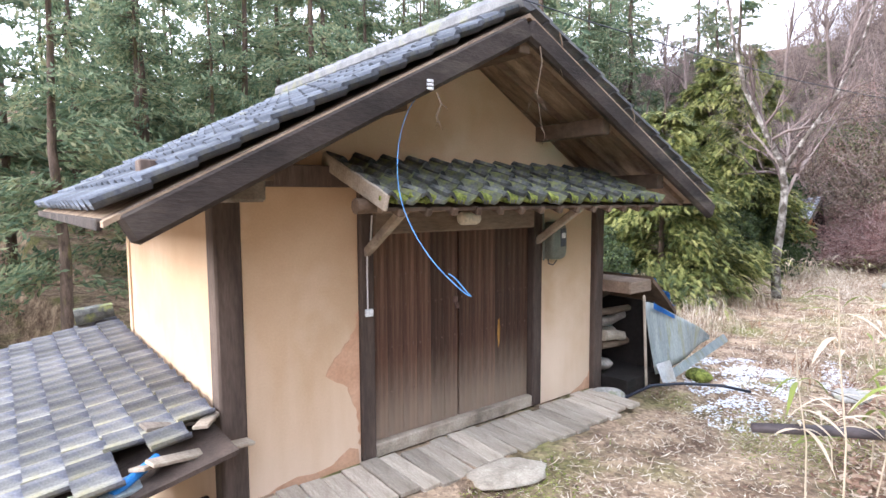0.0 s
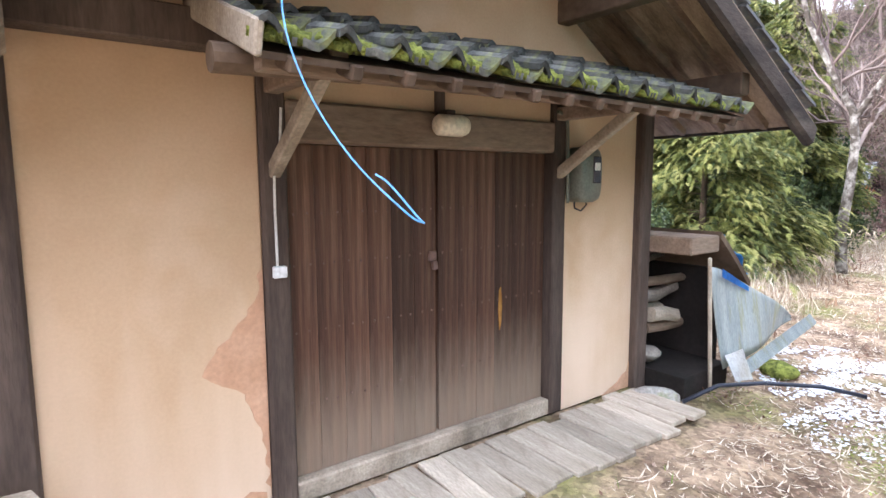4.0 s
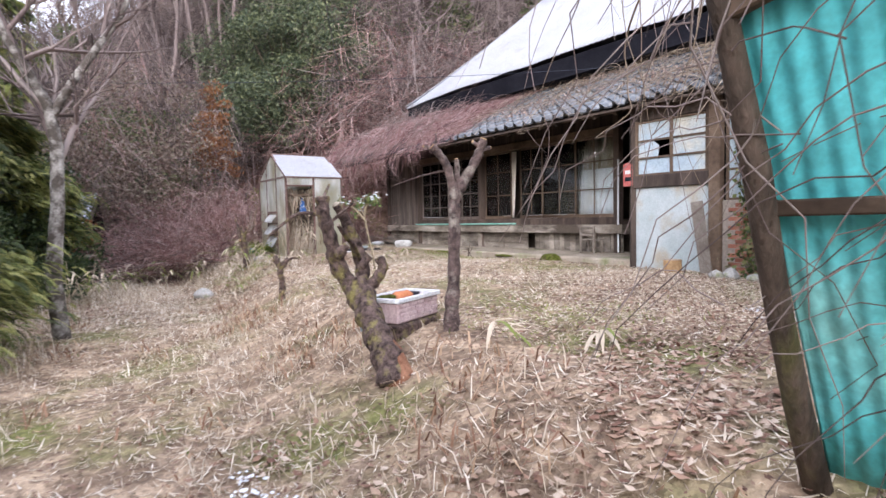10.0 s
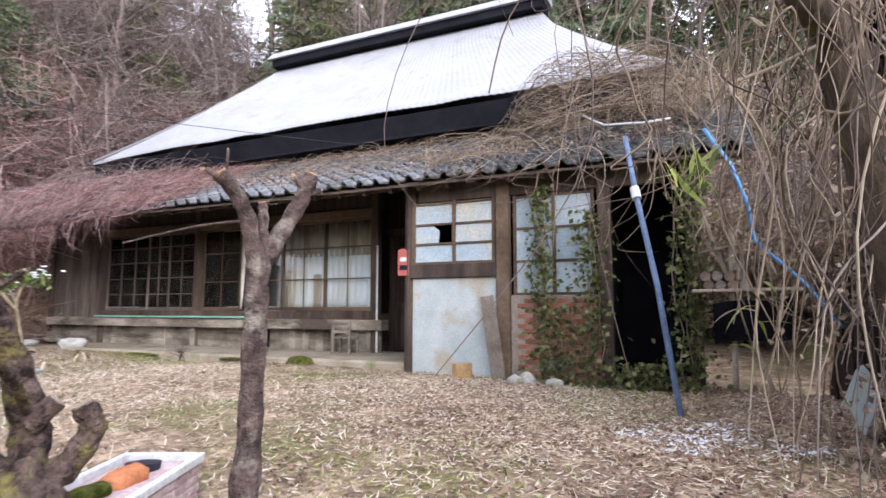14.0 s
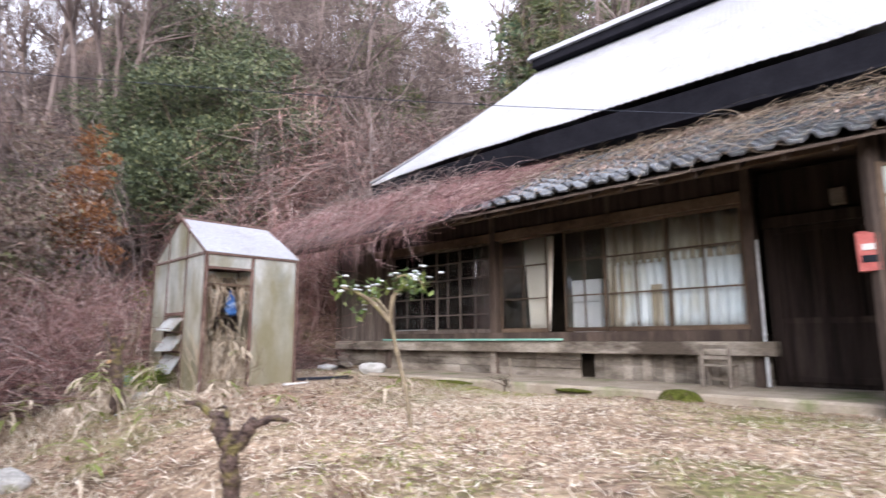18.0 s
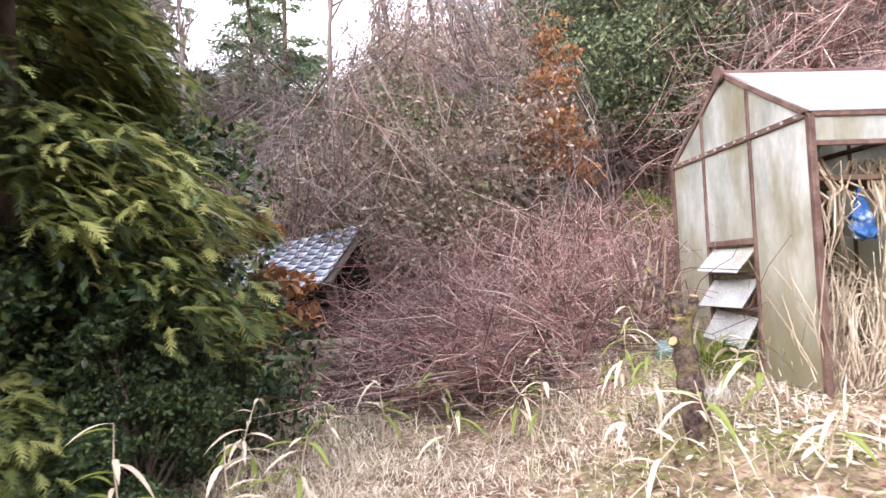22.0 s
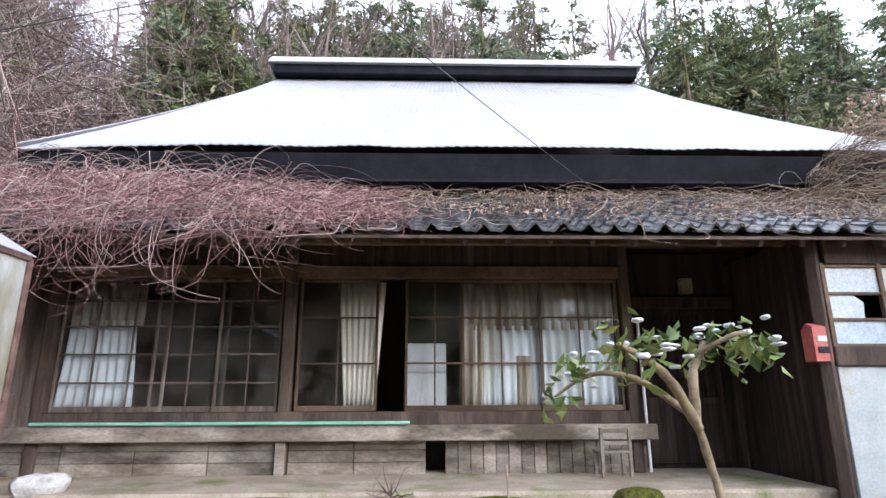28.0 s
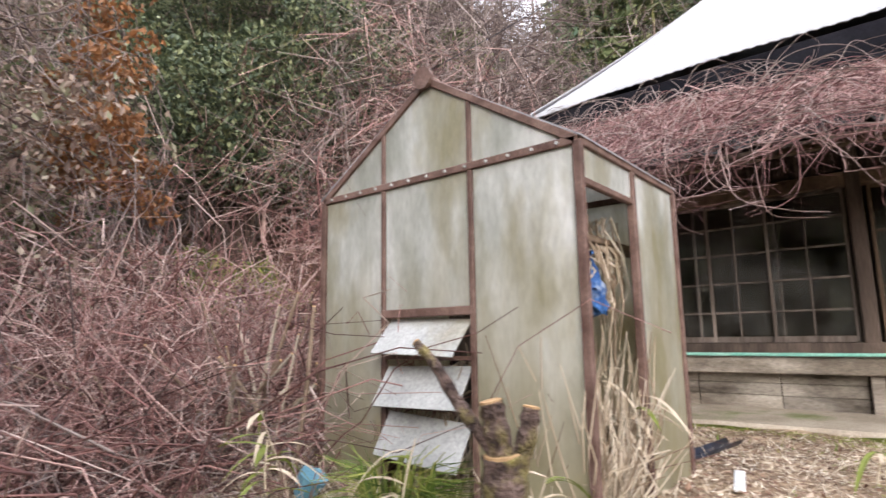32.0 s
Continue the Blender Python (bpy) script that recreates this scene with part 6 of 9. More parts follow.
part("leaf_debris", fast_mesh("debris", *leaves_np(np.stack([dx_, dyy, eave_z(dx_) + r2.uniform(0.06, 0.12, len(dx_))], 1), 0.07, r2, None, 0.5, 4.0), leaf_mat("pinkish_leaf_debris", [(0.16, 0.1, 0.08), (0.3, 0.2, 0.16), (0.42, 0.32, 0.27)], 0.1, 0.85)), None, dv, "dead leaves and moss lying on the tiles")["kind"] = "stuff"


# grass, litter and snow
def scatter_ground(n, box, r, dens=None):
    x, y = r.uniform(box[0], box[1], n), r.uniform(box[2], box[3], n)
    if dens is not None:
        k = r.uniform(size=n) < dens(x, y)
        x, y = x[k], y[k]
    return x, y


def free(x, y):
    """1 where plants may grow: outside buildings and the worn path."""
    u = 0.334 * (x + 2.97) + 0.943 * (y - 2.685)
    n = 0.943 * (x + 2.97) - 0.334 * (y - 2.685)
    shed = (u > -1.4) & (u < 3.3) & (n < 0.9)
    house = (x > 7.8) & (y > 7.0)
    gh = (x > 4.2) & (x < 5.62) & (y > 17.63) & (y < 19.6)
    return ~(shed | house | gh)


def worn(x, y):
    """0 on the trodden path, 1 beside it."""
    px = np.interp(y, [-3, 0, 1.5, 3, 5, 7, 9, 11, 13, 15, 17], [0, -0.2, -1.2, -1.0, -0.3, 0.25, 0.35, 0.6, 1.0, 1.4, 1.6])
    return np.clip((np.abs(x - px) - 0.25) / 0.9, 0.05, 1)


def grass_mesh(n, box, seed, material, hgt, width, dens=None, bend=0.6):
    r = np.random.default_rng(seed)
    x, y = scatter_ground(n, box, r, dens)
    k = free(x, y)
    x, y = x[k], y[k]
    N = len(x)
    z = ground(x, y)
    ang = r.uniform(0, 2 * np.pi, N)
    h = hgt * r.uniform(0.35, 1.3, N)
    b = bend * r.uniform(0.3, 1.6, N)
    d = np.stack([np.cos(ang), np.sin(ang)], 1)
    q = np.array([0, 0.5, 1.0])
    w = width * r.uniform(0.6, 1.4, N)
    side = np.stack([-d[:, 1], d[:, 0]], 1)
    vs = np.zeros((N, 5, 3))
    for i, (t, ww) in enumerate(((0, 1), (0, -1), (0.55, 0.8), (0.55, -0.8), (1, 0))):
        hor = np.sin(b * t) * h * t
        vs[:, i, :2] = np.stack([x, y], 1) + d * hor[:, None] + side * (ww * w * 0.5)[:, None]
        vs[:, i, 2] = z - 0.01 + np.cos(b * t) * h * t
    base = np.arange(N)[:, None] * 5
    f = np.concatenate([base + [0, 1, 3], base + [0, 3, 2], base + [2, 3, 4]])
    return fast_mesh("grass", vs.reshape(-1, 3), f, material)


def off_path(x, y):
    return worn(x, y) * (0.35 + 0.65 * smooth01(0.5 + wavy(x * 0.9 + 1, y * 0.9)))


def bank(x, y):
    toe = 0.55 + np.maximum(0, y - 8.5) * 0.19
    return np.exp(-((x - toe - 0.5) / 0.9) ** 2) * (0.3 + 0.7 * smooth01(0.5 + wavy(x, y * 1.3))) * (y > 5)


tagged(new("dry_grass", grass_mesh(52000, (-4, 8, 1.5, 20), 111, STRAW, 0.07, 0.006, off_path, 1.45)), "short dry straw-coloured grass over the clearing", "grass", kind="stuff")
tagged(new("tall_dry_grass", grass_mesh(17000, (-2, 6, 6.5, 20), 112, STRAW, 0.2, 0.009, bank, 1.4)), "longer bent straw grass along the bank", "grass", kind="stuff")
tagged(new("path_side_grass", grass_mesh(15000, (-4.0, 0.6, 7.0, 17), 113, STRAW, 0.46, 0.009, lambda x, y: np.clip((-0.75 + 0.11 * (y - 8) - x) / 0.5, 0, 1) * smooth01(0.75 + wavy(x * 2.1, y * 1.9)), 1.0)), "tall dead grass beside the path", "grass", kind="stuff")
tagged(new("green_grass", grass_mesh(14000, (-3, 8, 1, 19), 114, GREEN_BLADE, 0.08, 0.008, lambda x, y: 0.5 * smooth01(wavy(x * 1.3 + 5, y * 1.3) * 2) * worn(x, y), 1.0)), "fresh green blades among the dead grass", "grass", kind="stuff")
tagged(new("thicket_grass", grass_mesh(46000, (-1.5, 6.5, 15.6, 21.4), 115, STRAW, 0.25, 0.009, lambda x, y: np.clip(0.35 + wavy(x * 1.5, y * 1.2), 0, 1) * np.clip((y - 15.2) / 1.5, 0, 1) * ((x < 4.0) | (y > 19)), 1.9)), "long straw grass in front of the brambles", "grass", kind="stuff")
DEAD_FERN = leaf_mat("reddish_dead_weeds", [(0.14, 0.07, 0.045), (0.3, 0.17, 0.11), (0.5, 0.36, 0.24)], 0.2, 0.8)
tagged(new("dead_weeds", grass_mesh(15000, (-3.0, 3.2, 5.2, 15), 116, DEAD_FERN, 0.2, 0.014, lambda x, y: np.clip(bank(x, y) * 1.2 + (x < -0.55 + 0.1 * (y - 8)) * 0.45, 0, 1) * smooth01(0.2 + 1.2 * wavy(x * 2.7 + 1, y * 2.3)), 1.6)), "collapsed reddish-brown weeds along the bank", "weeds", kind="stuff")


def litter_mesh(n, box, seed, dens, size, material, aspect=0.6):
    r = np.random.default_rng(seed)
    x, y = scatter_ground(n, box, r, dens)
    k = free(x, y)
    x, y = x[k], y[k]
    c = np.stack([x, y, ground(x, y) + r.uniform(0.008, 0.03, len(x))], 1)
    along = r.normal(size=(len(x), 3)) * [1.5, 1.5, 0.25]
    along /= np.linalg.norm(along, axis=1, keepdims=True)
    v, f = leaves_np(c, size, r, along * 3, aspect, 6.0)
    return fast_mesh("litter", v, f, material)


def litter_dens(x, y):
    return 0.15 + 0.85 * smooth01(0.4 + 0.8 * wavy(x * 0.8 + 2, y * 0.7)) * np.where(x > 0.5 + np.maximum(0, y - 8) * 0.15, 1, 0.35)


tagged(new("leaf_litter", litter_mesh(100000, (-3, 8.2, 0, 20.5), 121, litter_dens, 0.034, LITTER)), "scattered brown dead leaves on the ground", "leaves", kind="stuff")
tagged(new("straw_litter", litter_mesh(70000, (-2.5, 8.2, 0, 21), 122, lambda x, y: 0.35 + 0.65 * smooth01(wavy(x + 4, y)), 0.13, STRAW, 0.09)), "scattered straw and bamboo leaves on the ground", "leaves", kind="stuff")
tagged(new("path_straw", litter_mesh(42000, (-2.2, 2.8, 1.5, 18.0), 125, lambda x, y: np.clip(1.1 - 1.3 * worn(x, y), 0, 1), 0.07, STRAW, 0.12)), "trodden straw along the footpath", "straw", kind="stuff")
MOSS_FLECK = leaf_mat("mossy_green_flecks", [(0.1, 0.12, 0.02), (0.2, 0.23, 0.05), (0.34, 0.36, 0.12)], 0.1, 0.9)
tagged(new("ground_moss", litter_mesh(26000, (-2.2, 1.0, 0.5, 7.0), 123, lambda x, y: np.clip(1.4 * wavy(x * 2.3 + 1, y * 2.1), 0, 1), 0.025, MOSS_FLECK)), "thin yellow-green moss over the soil by the storehouse", "moss", kind="stuff")
tagged(new("yard_moss", litter_mesh(30000, (2.5, 8.0, 6.5, 18.0), 124, lambda x, y: np.clip(1.3 * wavy(x * 1.3 + 2, y * 1.4) - 0.25, 0, 1), 0.03, MOSS_FLECK)), "thin yellow-green moss over the yard", "moss", kind="stuff")
DEAD_LEAF = leaf_mat("curled_dead_leaves", [(0.15, 0.078, 0.055), (0.27, 0.155, 0.108), (0.41, 0.285, 0.205), (0.56, 0.46, 0.37)], 0.1, 0.75)
tagged(new("dead_leaves", litter_mesh(15000, (2.6, 8.4, 6.5, 20.5), 125, lambda x, y: np.clip(0.4 + 0.9 * wavy(x * 1.6 + 3, y * 1.2), 0, 1), 0.05, DEAD_LEAF)), "curled brown and reddish dead leaves strewn over the yard", "leaves", kind="stuff")
tagged(new("bank_leaves", litter_mesh(21000, (0.2, 4.2, 2.2, 8.4), 126, lambda x, y: np.clip((0.25 + 0.75 * smooth01((7.6 - y) / 2.0)) * (0.45 + 0.8 * wavy(x * 2.2, y * 2.5)), 0, 1) * smooth01((x - 0.15) / 0.5) * smooth01((4.2 - x) / 1.5), 0.07, DEAD_LEAF)), "thick brown leaf litter on the bank below the turquoise fence", "leaves", kind="stuff")
tagged(new("straw_mat", litter_mesh(60000, (2.6, 8.2, 6.5, 20.5), 127, lambda x, y: np.clip(0.45 + 0.8 * wavy(x * 0.9 + 1, y * 1.1 + 2), 0, 1), 0.06, STRAW, 0.22)), "flattened pale straw over the yard", "straw", kind="stuff")
tagged(new("thicket_leaves", litter_mesh(14000, (-0.8, 5.2, 14.5, 21.2), 129, lambda x, y: np.clip(0.3 + 0.8 * wavy(x * 1.9 + 2, y * 1.7), 0, 1), 0.07, DEAD_LEAF)), "brown dead leaves among the straw by the brambles", "leaves", kind="stuff")
tagged(new("bamboo_litter", litter_mesh(16000, (-0.8, 4.6, 14.0, 20.8), 130, lambda x, y: np.clip(0.5 + 0.7 * wavy(x * 1.2, y * 2.1 + 1), 0, 1), 0.16, STRAW, 0.14)), "fallen pale bamboo leaves by the brambles", "leaves", kind="stuff")
tagged(new("corner_leaves", litter_mesh(16000, (3.0, 8.0, 5.2, 9.4), 131, lambda x, y: np.clip(0.2 + 0.9 * smooth01((8.6 - y) / 2.0) + 0.5 * wavy(x * 2.1, y * 1.8), 0, 1), 0.045, LITTER)), "dark brown dead leaves near the house corner", "leaves", kind="stuff")
SNOW = mat("thin_old_snow", (0.6, 0.63, 0.69), (0.76, 0.79, 0.84), 6, 60, 0.7, 0.2, dist=0.01)


def snow_patch(cx, cy, rx, ry, n, seed, label):
    r = np.random.default_rng(seed)
    a, q = r.uniform(0, 2 * np.pi, n), np.sqrt(r.uniform(0, 1, n))
    x, y = cx + rx * q * np.cos(a), cy + ry * q * np.sin(a)
    edge = 0.35 * wavy(x * 4 + seed, y * 3.1) + 0.3 * wavy(y * 7, x * 6 + seed)
    keep = (wavy(x * 9 + seed, y * 9 + 2 * np.sin(x * 5)) + r.normal(0, 0.5, n) + 1.1 * (0.62 - q) + edge) > 0.12
    x, y = x[keep], y[keep]
    N, S = len(x), 7
    s = r.uniform(0.004, 0.02, N) * r.choice([0.7, 1.0, 1.5], N)
    w = 2 * np.pi * np.arange(S) / S
    rr = s[:, None] * r.uniform(0.6, 1.25, (N, S))
    v = np.zeros((N, S + 1, 3))
    v[:, :S, 0] = x[:, None] + rr * np.cos(w)
    v[:, :S, 1] = y[:, None] + rr * np.sin(w)
    v[:, S, 0], v[:, S, 1] = x, y
    v[:, :, 2] = ground(v[:, :, 0], v[:, :, 1]) + 0.012
    v[:, S, 2] += 0.008
    base = np.arange(N)[:, None] * (S + 1)
    f = np.concatenate([base + [k, (k + 1) % S, S] for k in range(S)])
    tagged(new("snow", fast_mesh("snow", v.reshape(-1, 3), f, SNOW, True)), label, "snow", kind="stuff")


snow_patch(-0.5, 6.75, 0.62, 1.0, 5200, 1, "thin melting snow on the path")
snow_patch(0.5, 7.4, 0.18, 0.8, 800, 2, "thin melting snow along the bank")
snow_patch(-0.35, 5.6, 0.5, 0.6, 700, 3, "thin melting snow on the path")
snow_patch(5.1, 6.9, 0.6, 0.7, 1500, 4, "thin melting snow near the farmhouse corner")
snow_patch(3.4, 17.2, 0.5, 0.35, 140, 5, "small remnants of snow by the greenhouse")


# ---- storehouse details ----
BLUE_TARP = mat("blue_plastic_sheet", (0.02, 0.16, 0.5), (0.04, 0.26, 0.66), 4, 40, 0.4, 0.2)
BLUE_WIRE = mat("blue_plastic_cord", (0.08, 0.3, 0.66), (0.15, 0.4, 0.76), 9, 60, 0.4, 0.0)
METER_GREEN = mat("grey_green_casing", (0.12, 0.13, 0.105), (0.16, 0.17, 0.14), 3, 60, 0.4, 0.05)
DARK_GLASS = mat("dark_dial_glass", (0.015, 0.018, 0.025), (0.03, 0.035, 0.045), 3, 40, 0.15, 0.0, spec=0.6)
PAPER = mat("pale_paper", (0.6, 0.6, 0.58), (0.7, 0.7, 0.67), 5, 60, 0.8, 0.0)
LAMP_WHITE = mat("yellowed_lamp_glass", (0.62, 0.56, 0.44), (0.7, 0.64, 0.52), 4, 40, 0.35, 0.0)
GALV = mat("galvanised_sheet", (0.28, 0.33, 0.34), (0.4, 0.45, 0.45), 2.5, 40, 0.4, 0.1, metal=0.2, stretch=(5, 1, 0.6), c=(0.33, 0.33, 0.16), cmix=0.3, cscale=1.5)
BLACK_RUBBER = mat("black_hose", (0.015, 0.018, 0.03), (0.03, 0.035, 0.055), 6, 40, 0.4, 0.0)
WHITE_ROCK = mat("whitish_rock", (0.5, 0.5, 0.49), (0.66, 0.66, 0.66), 5, 40, 0.9, 0.5, c=(0.3, 0.29, 0.26), cmix=0.3, cscale=5, dist=0.02)
ROCK = mat("grey_field_stone", (0.3, 0.29, 0.27), (0.46, 0.44, 0.41), 5, 40, 0.9, 0.5, c=(0.2, 0.22, 0.08), cmix=0.25, cscale=4, dist=0.02)
MOSS = mat("bright_moss", (0.06, 0.075, 0.015), (0.2, 0.22, 0.05), 22, 120, 1.0, 1.0, c=(0.16, 0.13, 0.07), cmix=0.4, cscale=7, dist=0.04, spec=0.05)
LOGWOOD = mat("fresh_cut_end", (0.36, 0.22, 0.11), (0.5, 0.33, 0.18), 6, 40, 0.9, 0.3)
RED_PAINT = mat("faded_red_paint", (0.42, 0.1, 0.09), (0.5, 0.16, 0.14), 4, 50, 0.6, 0.1)
BRICK = mat("red_brick", (0.32, 0.12, 0.08), (0.42, 0.19, 0.13), 5, 60, 0.9, 0.4, c=(0.5, 0.44, 0.4), cmix=0.25, rand=0.25)
BLUE_PIPE = mat("blue_painted_pipe", (0.09, 0.14, 0.25), (0.16, 0.23, 0.36), 5, 40, 0.45, 0.05)
PINK_BRICK = mat("pinkish_planter_relief", (0.42, 0.3, 0.3), (0.58, 0.46, 0.46), 8, 50, 0.7, 0.2)
WHITE_PLASTIC = mat("white_plastic", (0.62, 0.64, 0.66), (0.74, 0.76, 0.78), 4, 40, 0.4, 0.0)
ORANGE_CLAY = mat("orange_clay", (0.45, 0.15, 0.06), (0.6, 0.24, 0.11), 6, 50, 0.8, 0.2)
MINT = mat("mint_green_pole", (0.18, 0.48, 0.4), (0.32, 0.6, 0.52), 3, 40, 0.4, 0.0)
FABRIC = mat("pale_dirty_cloth", (0.16, 0.14, 0.12), (0.34, 0.31, 0.28), 12, 60, 0.95, 0.4)
# near-black boards that carry the shade of dark openings in their colour
SHADE_BLACK = mat("shade_black_boards", (0.012, 0.01, 0.009), (0.025, 0.02, 0.018), 3, 30, 0.95, 0.2)
S = SHEDOB


def roughen(geo, n, radii, k1=0.16, k2=0.1):
    """Knots and ridges on a limb whose rings have n points each."""
    for i, p in enumerate(geo.v):
        p = Vector(p)
        rad = radii[min(i // n, len(radii) - 1)]
        a = noise.noise_vector(p * 9.0) * k1 + noise.noise_vector(p * 38.0) * k2
        geo.v[i] = p + a * rad
    return geo


def lump(geo, c, r, seed, flat=1.0, n=10):
    """A stone: a rough ball."""
    rr = np.random.default_rng(seed)
    a, b, d = rr.uniform(0, 6, 3)
    def fn(u, v):
        th, ph = 2 * math.pi * u, math.pi * v
        k = 1 + 0.16 * math.sin(2 * th + a) * math.sin(ph) + 0.12 * math.sin(3 * ph + b) + 0.08 * math.sin(5 * th + d) * math.sin(ph)
        return (c[0] + r[0] * k * math.sin(ph) * math.cos(th), c[1] + r[1] * k * math.sin(ph) * math.sin(th), c[2] + r[2] * k * math.cos(ph))
    return geo.sheet(fn, n, n // 2 + 1)


clay = [(-0.135, 1.19)]
for k in range(34):
    q = (k + 1) / 35
    w = 0.015 + 0.27 * math.exp(-((q - 0.42) / (0.2 if q < 0.42 else 0.09)) ** 2) + 0.07 * math.exp(-((q - 0.58) / 0.13) ** 2)
    clay.append((-0.135 - w + rng.normal(0, 0.008), 1.19 - 1.15 * q))
clay.append((-0.135, 0.04))
part("bare_clay_patch", Geo().prism(clay, 1, -0.004, 0.002), PLASTER_RAW, S, "patch of bare reddish clay where the plaster fell")
part("bare_clay_patch", Geo().prism([(-0.15, -0.12), (-0.16, 0.02), (-0.24, 0.05), (-0.33, 0.0), (-0.4, -0.05), (-0.55, -0.07), (-0.7, -0.05), (-0.86, -0.08), (-0.95, -0.12)], 1, -0.005, 0.002), PLASTER_RAW, S)
part("bare_clay_patch", Geo().prism([(2.95, 0.1), (2.92, 0.02), (2.86, 0.0), (2.8, -0.05), (2.7, -0.08), (2.6, -0.12), (2.96, -0.12)], 1, -0.005, 0.002), PLASTER_RAW, S)
part("bare_clay_patch", Geo().prism([(2.075, 0.84), (2.09, 0.8), (2.095, 0.74), (2.08, 0.68), (2.075, 0.66)], 1, -0.004, 0.002), PLASTER_RAW, S)
# plank batten nails and the gouge in the door
nails = Geo()
for zz in (0.42, 0.82, 1.18, 1.45):
    for i in range(24):
        xx = 0.05 + i * 0.08 + rng.normal(0, 0.006)
        nails.tube([(xx, 0.041, zz + rng.normal(0, 0.006)), (xx, 0.034, zz)], 0.006, 5)
tagged(part("nail", nails, RUST_FRAME, S, "rows of small rusty nail heads"), kind="stuff")
part("gouge", Geo().prism([(1.5, 0.6), (1.515, 0.66), (1.52, 0.8), (1.51, 0.9), (1.495, 0.88), (1.488, 0.75)], 1, 0.033, 0.04), mat("raw_yellow_wood", (0.24, 0.11, 0.025), (0.42, 0.22, 0.06), 9, 50, 0.8), S, "gouge of raw yellow wood")
# electricity meter
met = thing("electricity_meter", SHED @ pose(2.22, -0.01, 1.66), "grey-green electricity meter with a dark dial on the plaster", "meter")
bm_ = Geo()
def rbox(u, v):
    th = 2 * math.pi * u
    k = 4.0
    c, s_ = math.cos(th), math.sin(th)
    x = 0.125 * math.copysign(abs(c) ** (2 / k), c)
    z = 0.2 * math.copysign(abs(s_) ** (2 / k), s_)
    f = (1, 1, 0.94, 0.8, 0.0)[round(v * 4)]
    y = (0.0, -0.1, -0.13, -0.145, -0.147)[round(v * 4)]
    return (x * f, y, z * f)
bm_.sheet(rbox, 28, 4)
part("casing", bm_, METER_GREEN, met, smooth=True)
part("dial_window", Geo().box(0.0, -0.152, -0.06, 0.085, -0.14, 0.13, 0.006), DARK_GLASS, met)
part("dial_label", Geo().box(0.012, -0.157, 0.03, 0.07, -0.15, 0.085, 0.002), PAPER, met)
part("wire", Geo().tube([(-0.06, -0.03, -0.19), (-0.08, -0.05, -0.24), (-0.02, -0.06, -0.26), (0.05, -0.05, -0.22), (0.06, -0.04, -0.18)], 0.006, 6), BLACK_RUBBER, met)
part("conduit", Geo().tube([(-0.17, -0.06, -0.2), (-0.18, -0.06, 0.3), (-0.2, -0.07, 0.4), (-0.3, -0.07, 0.43)], 0.012, 8), METER_GREEN, met)
lampo = thing("door_lamp", SHED @ pose(0.93, -0.17, 1.93), "yellowed white bulb lamp above the storehouse door", "lamp")
part("shade", Geo().tube([(-0.115, 0, 0), (-0.105, 0, 0), (-0.09, 0, 0), (0.07, 0, 0), (0.1, 0, 0), (0.118, 0, 0)], [0.03, 0.05, 0.06, 0.062, 0.05, 0.02], 18), LAMP_WHITE, lampo, smooth=True)
part("bracket", Geo().box(-0.03, 0.0, 0.03, 0.03, 0.16, 0.09), WOOD_DARK, lampo)
sw = thing("switch_box", SHED @ pose(-0.065, -0.04, 1.17), "small white switch box with its cable on the door post", "switch")
part("box", Geo().box(-0.035, -0.03, -0.03, 0.035, 0, 0.03, 0.006), WHITE_PLASTIC, sw)
part("cable", Geo().tube([(-0.01, -0.012, 0.03), (-0.012, -0.012, 0.3), (-0.008, -0.012, 0.5), (0.02, -0.02, 0.58), (0.03, -0.03, 0.8)], 0.007, 6), PAPER, sw)
wire = thing("hanging_cord", SHED, "loose blue cord hanging from the gable edge", "cord")
pts = [(-0.09, -0.9, 2.86), (-0.2, -0.84, 2.7), (-0.3, -0.86, 2.45), (-0.36, -0.95, 2.15), (-0.34, -1.07, 1.9), (-0.27, -1.22, 1.68), (-0.17, -1.36, 1.52), (-0.135, -1.4, 1.49), (-0.15, -1.395, 1.505), (-0.21, -1.34, 1.6), (-0.24, -1.31, 1.63)]
cv = Geo()
fine = []
for i in range(len(pts) - 1):
    p0, p1, p2, p3 = (Vector(pts[max(0, min(len(pts) - 1, k))]) for k in (i - 1, i, i + 1, i + 2))
    for q in np.linspace(0, 1, 5)[:-1]:
        fine.append(0.5 * (2 * p1 + (p2 - p0) * q + (2 * p0 - 5 * p1 + 4 * p2 - p3) * q * q + (3 * p1 - p0 - 3 * p2 + p3) * q ** 3))
fine.append(Vector(pts[-1]))
part("cord", cv.tube(fine, 0.0032, 7), BLUE_WIRE, wire, smooth=True)
ins = Geo()
for k in range(3):
    ins.tube([(-0.09, -0.93, 2.83 + k * 0.025), (-0.09, -0.93, 2.845 + k * 0.025)], [0.028, 0.028], 12)
part("insulator", ins, WHITE_PLASTIC, wire, "white ceramic insulator")
